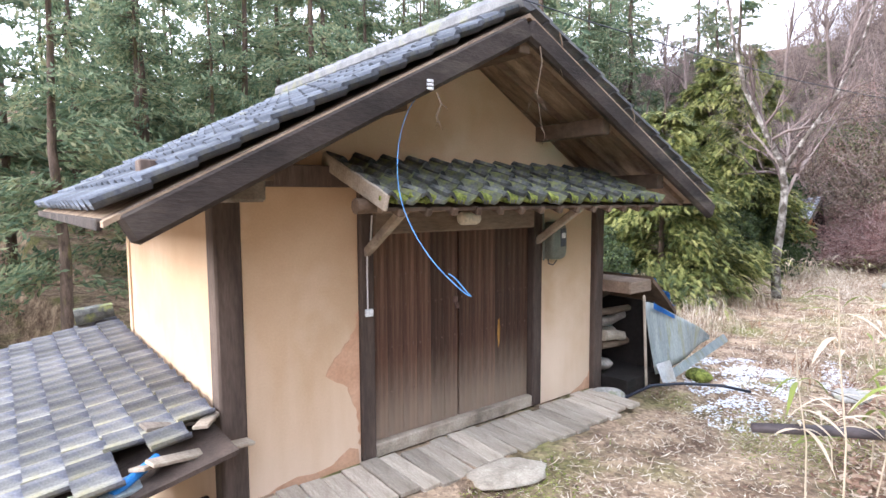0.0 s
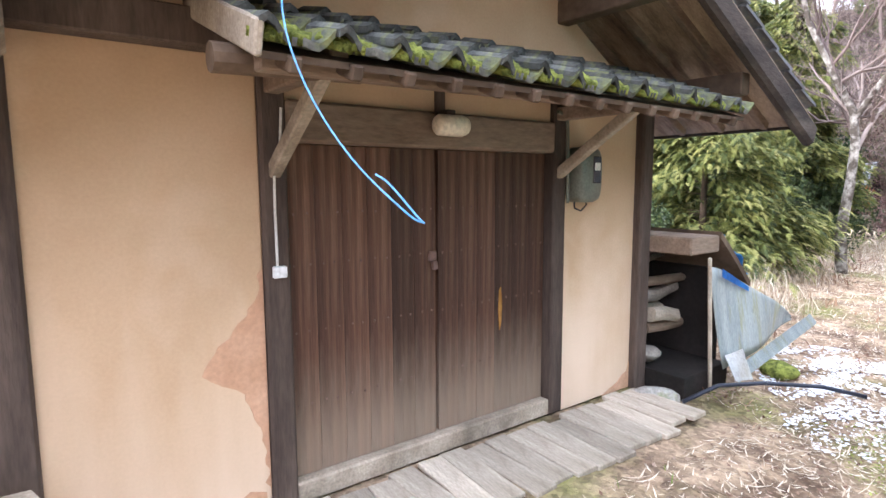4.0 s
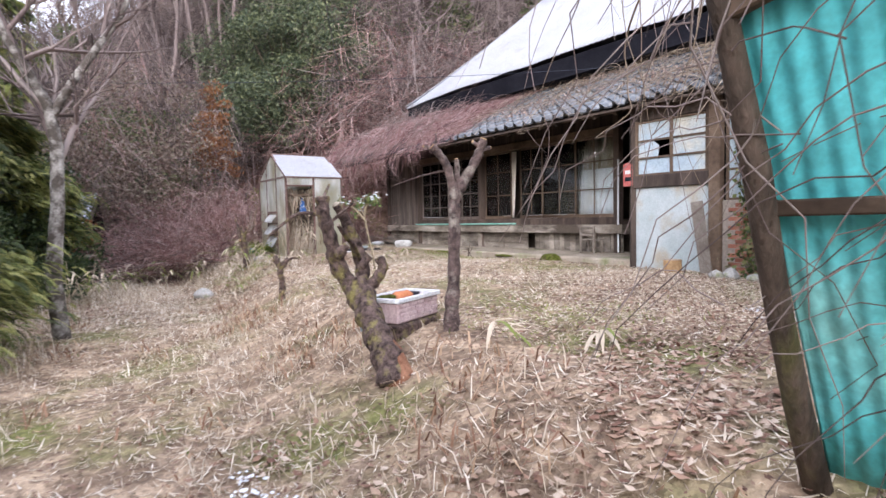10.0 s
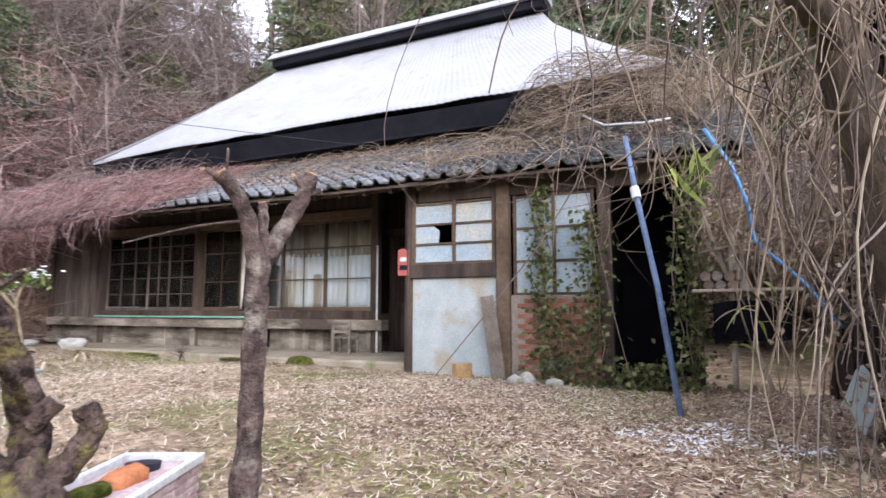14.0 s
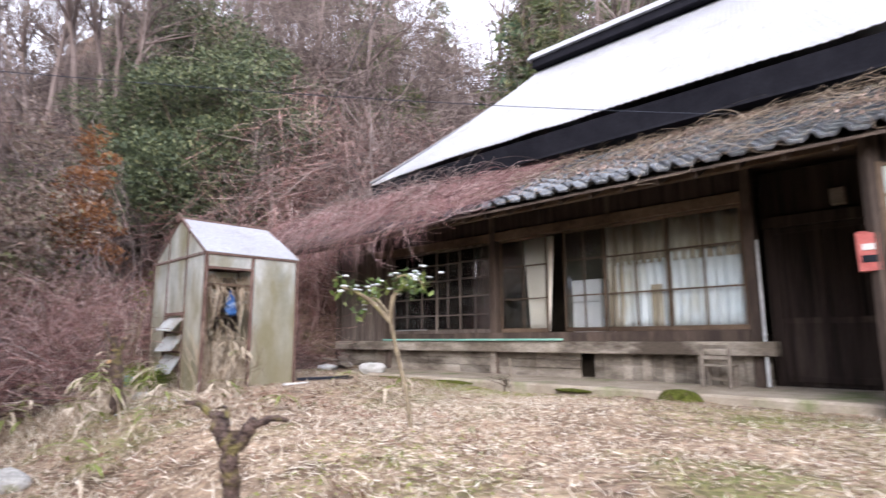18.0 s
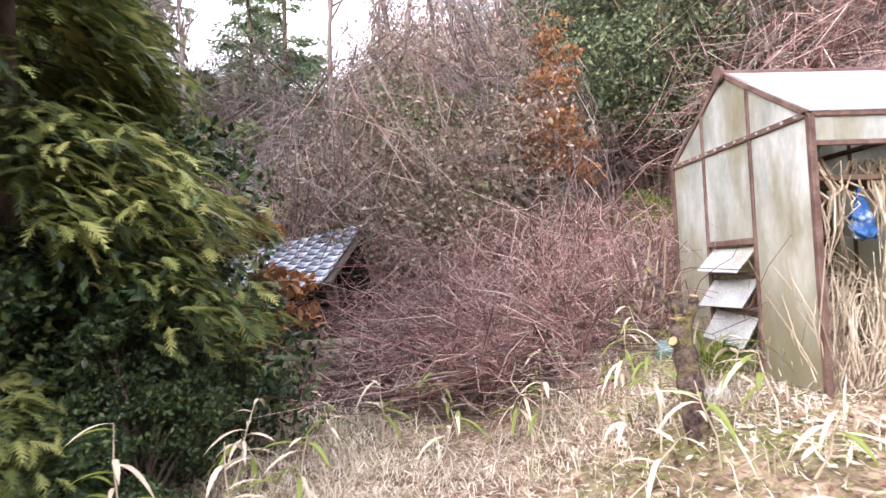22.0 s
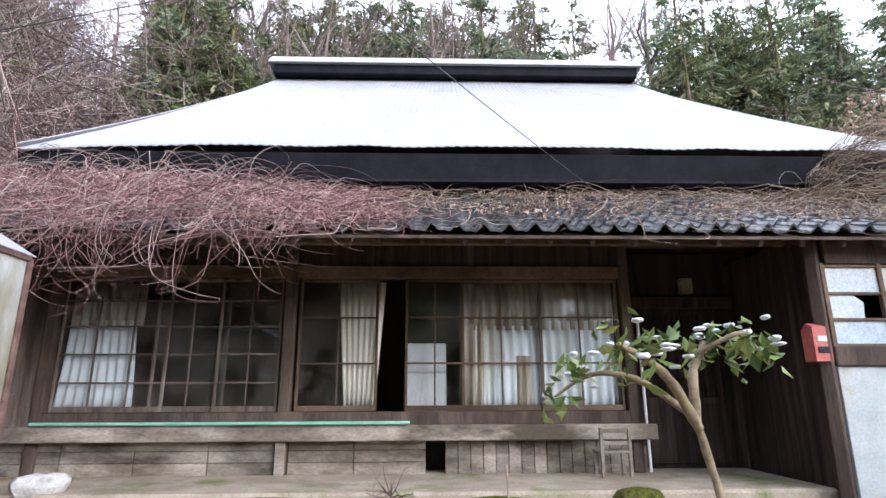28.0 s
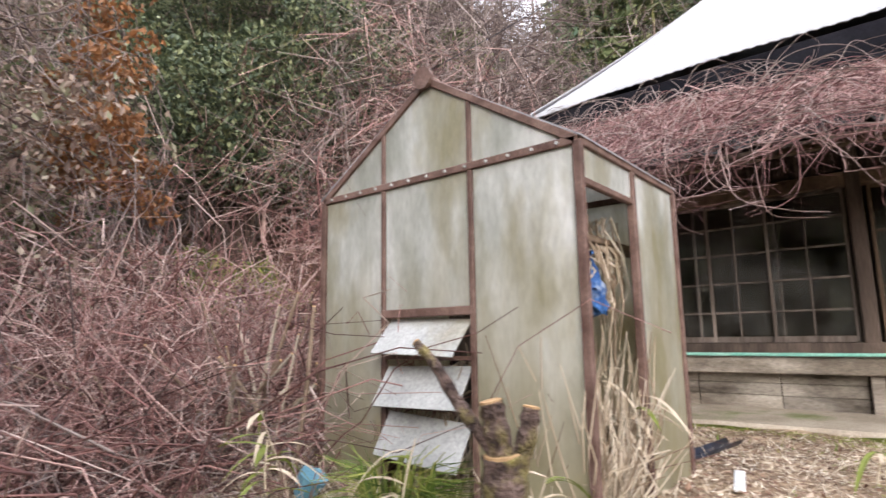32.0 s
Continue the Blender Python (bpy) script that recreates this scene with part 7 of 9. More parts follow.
for k, (x0, z0, L) in enumerate(((-0.02, 2.82, 0.25), (1.0, 3.4, 0.75), (1.25, 3.45, 0.35), (2.3, 2.95, 0.3))):
    rr = np.random.default_rng(200 + k)
    tw = branches(rr, 3, [1, 4, 2], [L, L * 0.3, L * 0.15], 0.007, 0.4, -0.3, trunk=[(0, 0, 0), (0.03, -0.01, -L * 0.3), (0.0, 0.01, -L * 0.6), (0.05, 0.0, -L)])
    solo("dry_twig", bark_mesh("dry_twig", tw, VINE_TAN, 4), None, "dry vine twig hanging from the gable edge", "twig", "dry twigs on the gable", m=SHED @ pose(x0, -0.92, z0))
part("beam_end", Geo().box(U_LEFT - 0.02, -0.5, 2.08, U_LEFT + 0.2, 0.1, 2.3, 0.02), WOOD_PALE, S, "squared beam end over the corner post")
part("pole_end", Geo().tube([(-0.5, -0.62, 2.05), (0.1, -0.62, 2.07)], 0.055, 10), WOOD_BEAM, S)
part("pole_end", Geo().tube([(2.3, -0.62, 2.08), (2.75, -0.62, 2.09)], 0.05, 10), WOOD_PALE, S)

# ---- lean-to roof beside the storehouse ----
lean = thing("lean_to_roof", SHED, "low tiled lean-to roof with slipped and broken tiles", "roof")
ldeck = part("deck", Geo().sheet(lambda a, b: (-1.3 - 3.3 * a, -0.5 + 4.5 * b, 0.52 - 0.7 * a + 0.08 * b), 4, 4, 0.03), WOOD_DARK, lean)
lfm = slope_frame((-1.3, 4.0, 0.6), (0, -1, 0), (-3.3, 0, -0.7))
tile_field("roof_tile", ldeck, lfm @ pose(0, 0, 0.05, 0, 0, 0), 4.5, 3.37, 0.225, 0.215, TILE_PALE, lambda i, j: True, skip={(19, 0), (19, 1), (18, 0), (19, 2), (19, 4), (18, 2)}, jitter=0.06, thick=0.022, step=0.026)
for k, (uu, yy, zz, a, L, w, matl, nm) in enumerate(((-1.45, -0.28, 0.47, 20, 0.75, 0.1, WOOD_PALE, "board"), (-1.62, -0.2, 0.45, 35, 0.6, 0.12, WOOD_PALE, "board"), (-1.85, -0.3, 0.4, 25, 0.7, 0.2, GALV, "sheet_piece"), (-1.5, 0.1, 0.56, 10, 0.5, 0.14, WOOD_GREY, "board"), (-1.35, -0.05, 0.6, 60, 0.45, 0.1, WOOD_PALE, "board"))):
    part(nm, Geo().box(-L / 2, -w / 2, -0.012, L / 2, w / 2, 0.012, 0.004), matl, lean, m=pose(uu, yy, zz, rng.normal(0, 6), rng.normal(8, 4), a))
part("blue_roll", Geo().tube([(-2.0, -0.42, 0.42), (-1.72, -0.25, 0.5)], 0.03, 10), BLUE_TARP, lean, "blue plastic roll among the debris")
part("ridge_end_tile", Geo().tube([(-1.35, 3.9, 0.78), (-1.75, 3.95, 0.72)], [0.09, 0.11], 10), TILE_MOSS, lean, "mossy ridge tile end")
part("under_wall", Geo().box(-3.8, 0.0, -1.7, -1.35, 0.06, 0.0), SHADE_BLACK, lean)

# ---- wood box beside the storehouse ----
bx = thing("wood_store", SHED, "low lean-to wood store with a dark opening and blue sheeting", "wood store")
part("roof_board", Geo().box(3.08, -0.44, 1.03, 3.52, 2.0, 1.17, 0.012), WOOD_TAN, bx, "thick weathered edge board of the wood store")
part("roof_slope", Geo().sheet(lambda a, b: (3.5 + 0.55 * a, -0.46 + 2.4 * b, 1.2 - 0.42 * a - 0.05 * a * a), 4, 2, 0.06), WOOD_BEAM, bx, "rotting roof boards")
part("blue_sheet", Geo().sheet(lambda a, b: (3.6 + 0.48 * a, -0.44 + 1.5 * b + 0.03 * math.sin(9 * a), 1.17 - 0.4 * a + 0.02 * math.sin(14 * a + 5 * b)), 10, 4, 0.006), BLUE_TARP, bx, "torn blue sheeting")
part("back_board", Geo().box(3.1, 1.9, -0.9, 3.9, 1.96, 1.05), SHADE_BLACK, bx)
part("side_board", Geo().box(3.78, -0.3, -0.9, 3.84, 1.9, 0.85), SHADE_BLACK, bx)
# slab added over the soil, blackened as the shade inside the store
part("pit_floor", Geo().box(3.1, -0.42, -0.3, 3.8, 1.9, 0.03), SHADE_BLACK, bx)
part("stay", Geo().beam((3.33, -0.46, 1.0), (3.36, -0.5, -0.1), 0.035, 0.03), WOOD_PALE, bx)
for k, (yy, zz, rr, x0, x1) in enumerate(((-0.1, 0.5, 0.06, 3.1, 3.42), (-0.05, 0.38, 0.05, 3.09, 3.55), (0.1, 0.62, 0.06, 3.1, 3.7), (0.2, 0.5, 0.07, 3.1, 3.6), (0.05, 0.75, 0.04, 3.1, 3.75), (0.25, 0.9, 0.03, 3.1, 3.75))):
    fw = Geo().tube([(x0, yy, zz), ((x0 + x1) / 2, yy - 0.03, zz - 0.01), (x1, yy - 0.04, zz - 0.05 + 0.045 * (k % 3))], [rr, rr * 1.05, rr * 0.9], 12)
    solo("firewood", roughen(fw, 12, [rr, rr, rr], 0.3, 0.15), (WOOD_PALE, WOOD_TAN, WOOD_GREY)[k % 3], "weathered length of firewood in the wood store", "firewood", "stored firewood", m=SHED)
part("cloth", lump(Geo(), (3.22, 0.02, 0.12), (0.13, 0.12, 0.07), 5, n=14), FABRIC, bx, "crumpled pale cloth", smooth=True)
panel = thing("sheet_metal_panel", SHED, "bent galvanised sheet leaning against the wood store", "metal sheet")
part("sheet", Geo().sheet(lambda a, b: (3.36 + 1.38 * a + 0.16 * b * (1 - a), -0.45 - 0.12 * a - 0.1 * b * (1 - a) + 0.03 * math.sin(7 * a + 2 * b), (0.92 - 0.6 * a ** 1.25) * (1 - b) + (0.05 + 0.25 * a) * b + 0.012 * math.sin(9 * a) * (1 - b)), 14, 8, Vector((0.0, 0.006, 0))), GALV, panel, smooth=True)
part("corrugated_strip", Geo().sheet(lambda a, b: (3.52 + 1.4 * a, -0.59 - 0.05 * a - 0.06 * b, 0.05 + 0.29 * a - 0.07 * b + 0.01 * math.sin(b * 30)), 2, 24, 0.004), GALV, panel)
part("torn_flap", Geo().sheet(lambda a, b: (3.42 + 0.3 * a - 0.05 * b, -0.58 - 0.12 * b, 0.2 - 0.17 * b - 0.05 * a * b), 4, 4, Vector((0, 0.005, 0))), SLAT_GREY, panel)
part("blue_sheet", Geo().sheet(lambda a, b: (3.5 + 0.42 * a, -0.482 - 0.03 * a, 0.9 - 0.2 * a - 0.07 * b * (1 - 0.5 * a)), 6, 2, 0.004), BLUE_TARP, panel)
hose = Geo().tube([SHED @ Vector(p) for p in ((2.95, -0.5, -0.1), (3.25, -0.62, 0.0), (3.5, -0.85, 0.03), (3.8, -1.15, 0.02), (3.95, -1.4, -0.02))], 0.017, 8)
solo("black_hose", hose, BLACK_RUBBER, "length of black hose lying beside the path", "hose", smooth=True)
for k, (x, y, r3, mt, lb) in enumerate(((-0.93, 6.5, (0.16, 0.12, 0.1), MOSS_PALE, "mossy stone beside the path"), (-1.75, 5.35, (0.2, 0.12, 0.07), ROCK, "flat brown stone at the board walk end"), (0.62, 6.55, (0.3, 0.15, 0.065), ROCK, "pale stone at the foot of the bank"), (2.1, 16.55, (0.2, 0.16, 0.13), ROCK, "pale stone beside the path"), (8.1, 18.9, (0.27, 0.17, 0.13), WHITE_ROCK, "whitish rock on the terrace edge"), (8.7, 20.7, (0.2, 0.16, 0.1), ROCK, "grey stone on the terrace end"), (7.4, 8.95, (0.13, 0.1, 0.1), ROCK, "stone below the brick wall"), (7.35, 8.6, (0.12, 0.1, 0.08), ROCK, "stone below the brick wall"), (7.2, 9.05, (0.1, 0.08, 0.09), ROCK, "stone below the brick wall"), (3.6, 17.9, (0.1, 0.08, 0.06), ROCK, "small stone near the greenhouse"))):
    z = (TER if x > 8 else gz(x, y)) + r3[2] * 0.45
    solo("stone", lump(Geo(), (0, 0, 0), r3, 300 + k, n=14), mt, lb, "stone", "loose stones", m=pose(x, y, z, 0, 0, 37 * k), smooth=True)
solo("paving_slab", lump(Geo(), (0, 0, 0), (0.42, 0.2, 0.035), 55, n=18), mat("earthy_flat_stone", (0.3, 0.26, 0.21), (0.46, 0.41, 0.34), 5, 50, 0.95, 0.4), "flat worn stone in front of the board walk", "slab", m=pose(-1.86, 3.0, -0.06, 1, 2, 60), smooth=True)
# fallen log
lg = thing("fallen_log", pose(-0.22, 3.95, 0.34, 0, -3, 15), "dark fallen branch lying across the bank", "log")
part("trunk", Geo().tube([(0, 0, 0), (0.5, 0.02, 0.0), (1.0, -0.02, 0.0), (1.5, 0.03, 0.02), (2.0, 0.0, 0.03)], [0.038, 0.04, 0.039, 0.038, 0.034], 10), mat("dark_wet_bark", (0.03, 0.025, 0.03), (0.09, 0.075, 0.08), 8, 50, 0.7, 0.6, stretch=(0.3, 1, 1)), lg, smooth=True)
part("twig", Geo().tube([(0.9, 0.0, 0.05), (1.2, -0.3, 0.1), (1.6, -0.5, 0.03)], [0.012, 0.009, 0.004], 6), BARK, lg)
solo("fallen_branch", Geo().tube([(-0.2, 5.6, 0.3), (0.1, 4.9, 0.5), (0.3, 4.3, 0.62), (0.75, 3.7, 0.66), (1.2, 3.2, 0.7)], [0.002, 0.003, 0.004, 0.006, 0.008], 6), BARK, "thin bare branch arching over the bank", "branch", smooth=True)


# ---- bamboo grass in the foreground ----
def sasa(x, y, h, seed, leaves=9, green=0.55, label="bamboo grass with long green and straw leaves"):
    r = np.random.default_rng(seed)
    ob = thing("bamboo_grass", pose(x, y, gz(x, y) - 0.02), label, "bamboo", "bamboo grass")
    top = Vector((r.normal(0, 0.12), r.normal(0, 0.12), h))
    part("stalk", Geo().tube([(0, 0, 0), top * 0.4 + Vector((0.03, 0, 0)), top * 0.75, top], [0.007, 0.006, 0.005, 0.003], 6), STRAW, ob)
    for k in range(leaves):
        s0 = r.uniform(0.45, 1.0)
        base = top * s0
        a, L, w = r.uniform(0, 2 * math.pi), r.uniform(0.2, 0.36), r.uniform(0.022, 0.042)
        d = Vector((math.cos(a), math.sin(a), 0))
        sd = Vector((-d.y, d.x, 0))
        drp = r.uniform(0.3, 1.1)
        def fn(u, v):
            wid = w * math.sin(math.pi * min(1, 0.06 + 0.94 * v)) ** 0.8 * (u - 0.5)
            return base + d * (L * v) + Vector((0, 0, L * (0.35 * v - drp * v * v) + 0.25 * abs(u - 0.5) * w)) + sd * wid
        part("leaf", Geo().sheet(fn, 2, 6), GREEN_BLADE if r.uniform() < green else STRAW, ob)


for k, (x, y, h, n) in enumerate(((0.35, 3.5, 1.7, 12), (0.15, 3.9, 1.15, 11), (0.6, 4.2, 1.0, 10), (0.55, 3.2, 1.9, 10), (0.9, 3.9, 1.3, 9), (0.8, 4.9, 0.6, 9), (1.1, 4.6, 0.7, 9), (1.35, 5.0, 0.5, 9), (0.62, 4.75, 1.5, 12), (0.8, 4.5, 1.3, 11), (1.6, 5.2, 0.45, 8), (1.2, 3.4, 1.6, 9), (0.35, 4.6, 0.5, 8), (5.2, 6.7, 1.4, 10), (3.1, 17.0, 0.5, 9), (3.5, 17.1, 0.45, 9), (2.8, 17.6, 0.5, 9), (3.6, 18.4, 0.55, 9), (0.1, 16.4, 0.7, 10), (0.35, 16.8, 0.6, 10), (-0.1, 16.1, 0.7, 9), (0.7, 17.6, 0.6, 9), (1.6, 18.5, 0.5, 8), (2.5, 18.8, 0.5, 8), (0.5, 18.2, 0.5, 8), (2.3, 15.6, 0.3, 7), (3.0, 15.9, 0.35, 7), (2.9, 18.2, 0.6, 12), (3.2, 18.0, 0.5, 12), (3.3, 18.9, 0.6, 12), (2.6, 17.2, 0.4, 11), (3.0, 17.5, 0.55, 13), (3.5, 17.7, 0.5, 12), (2.2, 18.9, 0.55, 11), (1.9, 19.4, 0.6, 11), (2.7, 19.5, 0.6, 11), (1.2, 19.2, 0.6, 11), (3.3, 16.6, 0.35, 11), (2.4, 16.5, 0.3, 10), (3.7, 19.2, 0.6, 11), (0.9, 18.7, 0.55, 11))):
    sasa(x, y, h, 400 + k, n)
for k, (x, y, h) in enumerate(((5.9, 16.73, 0.26), (5.55, 15.5, 0.24), (6.5, 16.2, 0.16), (4.3, 15.9, 0.2), (4.0, 16.5, 0.24), (4.4, 16.9, 0.22), (2.55, 8.1, 0.2), (2.9, 7.6, 0.18), (0.45, 17.3, 0.7), (0.2, 17.9, 0.75), (-0.1, 17.2, 0.85), (0.75, 19.3, 0.5), (1.5, 19.9, 0.45), (2.2, 20.0, 0.5))):
    sasa(x, y, h, 520 + k, 9, 0.25, "tuft of straw and yellow-green bamboo leaves")
for k, (x, y, h) in enumerate(((4.62, 17.8, 0.6), (4.7, 17.85, 0.8), (4.66, 18.0, 0.6), (4.64, 18.1, 1.0), (4.72, 18.25, 0.9), (4.8, 18.5, 1.1), (4.66, 18.4, 0.8), (4.78, 18.1, 0.7))):
    sasa(x, y, h, 470 + k, 14, 0.06, "dead straw-coloured bamboo grass crowding the greenhouse door")

# ---- turquoise fence ----
tw = thing("turquoise_fence", pose(1.9, 4.6, 0.4), "leaning fence of turquoise corrugated sheets overgrown by vines", "fence")
TI = pose(-1.9, -4.6, -0.4)


def lean_x(z):
    return 1.92 - 0.46 * (z - 0.45)


def tsheet(y0, y1, z0, z1, slope):
    g = Geo()
    n = int((y1 - y0) / 0.076 * 8)
    g.sheet(lambda a, b: TI @ Vector((lean_x(z0 + (z1 + slope * a - z0) * b) + 0.006 * math.cos(2 * math.pi * (y0 + (y1 - y0) * a) / 0.076), y0 + (y1 - y0) * a, z0 + (z1 + slope * a - z0) * b)), n, 6, Vector((0.004, 0, 0)))
    return g


for y0, y1 in ((5.05, 5.72), (4.42, 5.08), (3.79, 4.45), (3.16, 3.82)):
    part("corrugated_sheet", tsheet(y0, y1, 0.42, 2.12 + 0.3 * (5.72 - y0), -0.3 * (y1 - y0)), TEAL, tw, smooth=True)
for za, zb in ((1.4, 1.38), (2.4, 1.92)):
    part("rail", Geo().beam(TI @ Vector((lean_x(za) - 0.03, 3.1, za)), TI @ Vector((lean_x(zb) - 0.03, 5.72, zb)), 0.04, 0.05, 0.006), WOOD_BEAM, tw)
part("post", Geo().tube([TI @ Vector((lean_x(z) - 0.05 + 0.02 * math.sin(4 * z), 5.74 + 0.02 * math.sin(3 * z), z)) for z in (0.3, 0.7, 1.1, 1.5, 1.9, 2.12)], [0.052, 0.046, 0.04, 0.042, 0.036, 0.034], 10), BARK, tw, "crooked bark-covered leaning post", smooth=True)
for y in (3.25, 4.45):
    part("stud", Geo().beam(TI @ Vector((lean_x(0.35) + 0.05, y, 0.3)), TI @ Vector((lean_x(2.2) + 0.05, y, 2.2)), 0.06, 0.06, 0.006), WOOD_BEAM, tw)


def wall_vine():
    r = np.random.default_rng(501)
    lines, rad = [], []
    for k in range(34):
        y = r.uniform(3.4, 5.65)
        z = 2.5
        pts = []
        for q in range(9):
            pts.append((lean_x(max(z, 0.45)) - r.uniform(0.03, 0.16), y, z))
            z -= r.uniform(0.1, 0.33)
            y += r.normal(0, 0.09)
        lines.append(pts)
        rad.append(np.linspace(r.uniform(0.002, 0.006), 0.0015, 9))
    for k in range(86):
        y, z = r.uniform(3.6, 5.9), r.uniform(0.9, 2.7)
        a = r.uniform(-0.8, 0.8)
        pts = [(lean_x(z) - 0.05 - r.uniform(0, 0.1), y + 0.09 * q * math.cos(a), z + 0.09 * q * math.sin(a) - 0.008 * q * q) for q in range(9)]
        lines.append(pts)
        rad.append(np.linspace(0.003, 0.0015, 9))
    return fast_mesh("stem", *tubes_np(np.array(lines) + np.cumsum(r.normal(0, 0.02, (120, 9, 3)), 1), np.array(rad), 5), TWIG_GREY, True)


wv = thing("wall_vine", Matrix.Identity(4), "bare twisting vines climbing over the turquoise sheets", "vine")
part("stem", wall_vine(), None, wv)


# ---- pruned stump, small tree, camellia ----
def grow(name, label, at_, limbs, material, tip=None):
    ob = thing(name, pose(*at_), label, "tree")
    for nm, pts, rad in limbs:
        P = [Vector(p) - Vector(at_) for p in pts]
        g = Geo()
        dense, rr = [], []
        for i in range(len(P) - 1):
            p0, p1, p2, p3 = (P[max(0, min(len(P) - 1, k))] for k in (i - 1, i, i + 1, i + 2))
            for q in np.linspace(0, 1, 10)[:-1]:
                dense.append(0.5 * (2 * p1 + (p2 - p0) * q + (2 * p0 - 5 * p1 + 4 * p2 - p3) * q * q + (3 * p1 - p0 - 3 * p2 + p3) * q ** 3))
                rr.append((rad[i] + (rad[i + 1] - rad[i]) * q) * (1 + 0.09 * math.sin(11 * (i + q) + len(nm))))
        dense.append(P[-1])
        rr.append(rad[-1])
        g.tube(dense, rr, 16)
        roughen(g, 16, rr)
        part(nm, g, material, ob, smooth=True)
        if tip:
            d = (dense[-1] - dense[-2]).normalized()
            part("cut_face", Geo().tube([dense[-1] - d * 0.004, dense[-1] + d * 0.006], [rr[-1] * 0.92, rr[-1] * 0.88], 12), tip, ob, "pale sawn end")
    return ob


BARK_MOSSY = mat("mossy_rough_bark", (0.03, 0.018, 0.016), (0.21, 0.145, 0.125), 20, 60, 0.95, 1.0, stretch=(1, 1, 0.9), c=(0.26, 0.22, 0.08), cmix=0.4, cscale=9, dist=0.04)
BARK_BANDED = mat("dark_red_brown_banded_bark", (0.045, 0.03, 0.028), (0.18, 0.125, 0.112), 14, 55, 0.9, 1.0, stretch=(1, 1, 1.1), c=(0.3, 0.26, 0.22), cmix=0.35, cscale=8, dist=0.03)
stump_ob = grow("pruned_stump", "knobbly pruned fruit tree stump with rough bark", (1.6, 8.35, 0.25), [
    ("trunk", [(1.6, 8.28, 0.2), (1.61, 8.45, 0.42), (1.64, 8.72, 0.64), (1.66, 8.95, 0.84)], [0.125, 0.105, 0.1, 0.11]),
    ("limb", [(1.66, 8.97, 0.78), (1.56, 9.07, 1.0), (1.48, 9.03, 1.22), (1.42, 9.01, 1.42), (1.41, 9.01, 1.56)], [0.08, 0.07, 0.058, 0.054, 0.054]),
    ("limb", [(1.68, 8.95, 0.8), (1.76, 9.04, 0.97), (1.72, 9.09, 1.19), (1.62, 9.06, 1.39), (1.54, 9.03, 1.5)], [0.07, 0.06, 0.05, 0.042, 0.036]),
    ("limb", [(1.68, 8.92, 0.82), (1.77, 8.86, 0.88), (1.84, 8.84, 0.99), (1.81, 8.86, 1.07)], [0.055, 0.045, 0.04, 0.036]),
    ("knob", [(1.53, 9.0, 1.1), (1.58, 8.94, 1.18)], [0.05, 0.025]),
    ("knob", [(1.72, 9.0, 1.0), (1.79, 8.96, 1.08)], [0.05, 0.03]),
    ("branch", [(1.42, 9.05, 1.41), (1.35, 9.13, 1.435), (1.275, 9.205, 1.425), (1.18, 9.265, 1.35), (1.085, 9.315, 1.265)], [0.015, 0.013, 0.012, 0.012, 0.011]),
    ("branch", [(1.43, 9.06, 1.5), (1.49, 9.14, 1.58), (1.58, 9.25, 1.67)], [0.015, 0.013, 0.01]),
    ("branch", [(1.46, 9.02, 1.34), (1.54, 8.95, 1.43), (1.62, 8.89, 1.51)], [0.013, 0.012, 0.009]),
    ("branch", [(1.72, 9.0, 1.04), (1.6, 8.87, 1.18), (1.48, 8.74, 1.24), (1.36, 8.62, 1.34)], [0.018, 0.016, 0.015, 0.014])], BARK_MOSSY, WOOD_PALE)
part("bare_wood", Geo().tube([Vector(p) - Vector((1.6, 8.35, 0.25)) for p in ((1.64, 8.2, 0.1), (1.645, 8.29, 0.24), (1.65, 8.42, 0.4), (1.66, 8.5, 0.48))], [0.11, 0.112, 0.09, 0.05], 14), mat("reddish_rotten_wood", (0.16, 0.065, 0.035), (0.34, 0.17, 0.1), 9, 60, 0.95, 0.8, dist=0.02), stump_ob, "reddish rotten wood at the foot", smooth=True)
grow("small_tree", "slim pollarded tree with a forked crown", (2.42, 8.72, 0.35), [
    ("trunk", [(2.4, 8.71, 0.35), (2.43, 8.73, 0.55), (2.48, 8.75, 0.95), (2.51, 8.77, 1.4), (2.54, 8.79, 1.62)], [0.085, 0.062, 0.053, 0.05, 0.052]),
    ("limb", [(2.54, 8.79, 1.55), (2.47, 8.8, 1.8), (2.4, 8.83, 1.92), (2.35, 8.85, 1.98)], [0.042, 0.036, 0.034, 0.036]),
    ("limb", [(2.55, 8.79, 1.58), (2.68, 8.77, 1.77), (2.75, 8.73, 1.92), (2.79, 8.7, 2.05)], [0.046, 0.042, 0.038, 0.036]),
    ("stub", [(2.57, 8.79, 1.66), (2.57, 8.8, 1.82), (2.56, 8.8, 1.88)], [0.026, 0.024, 0.02]),
    ("stub", [(2.76, 8.72, 1.96), (2.86, 8.7, 1.98)], [0.02, 0.018]),
    ("stub", [(2.77, 8.72, 1.98), (2.7, 8.74, 2.03)], [0.018, 0.016]),
    ("twig", [(2.37, 8.85, 1.96), (2.27, 8.86, 1.98)], [0.012, 0.01]),
    ("twig", [(2.38, 8.84, 1.96), (2.4, 8.86, 2.1)], [0.01, 0.005]),
    ("twig", [(2.45, 8.8, 1.78), (2.3, 8.95, 1.74), (2.1, 9.1, 1.66)], [0.006, 0.005, 0.003])], BARK_BANDED, LOGWOOD)
cam_at = (4.3, 13.75, 0.42)
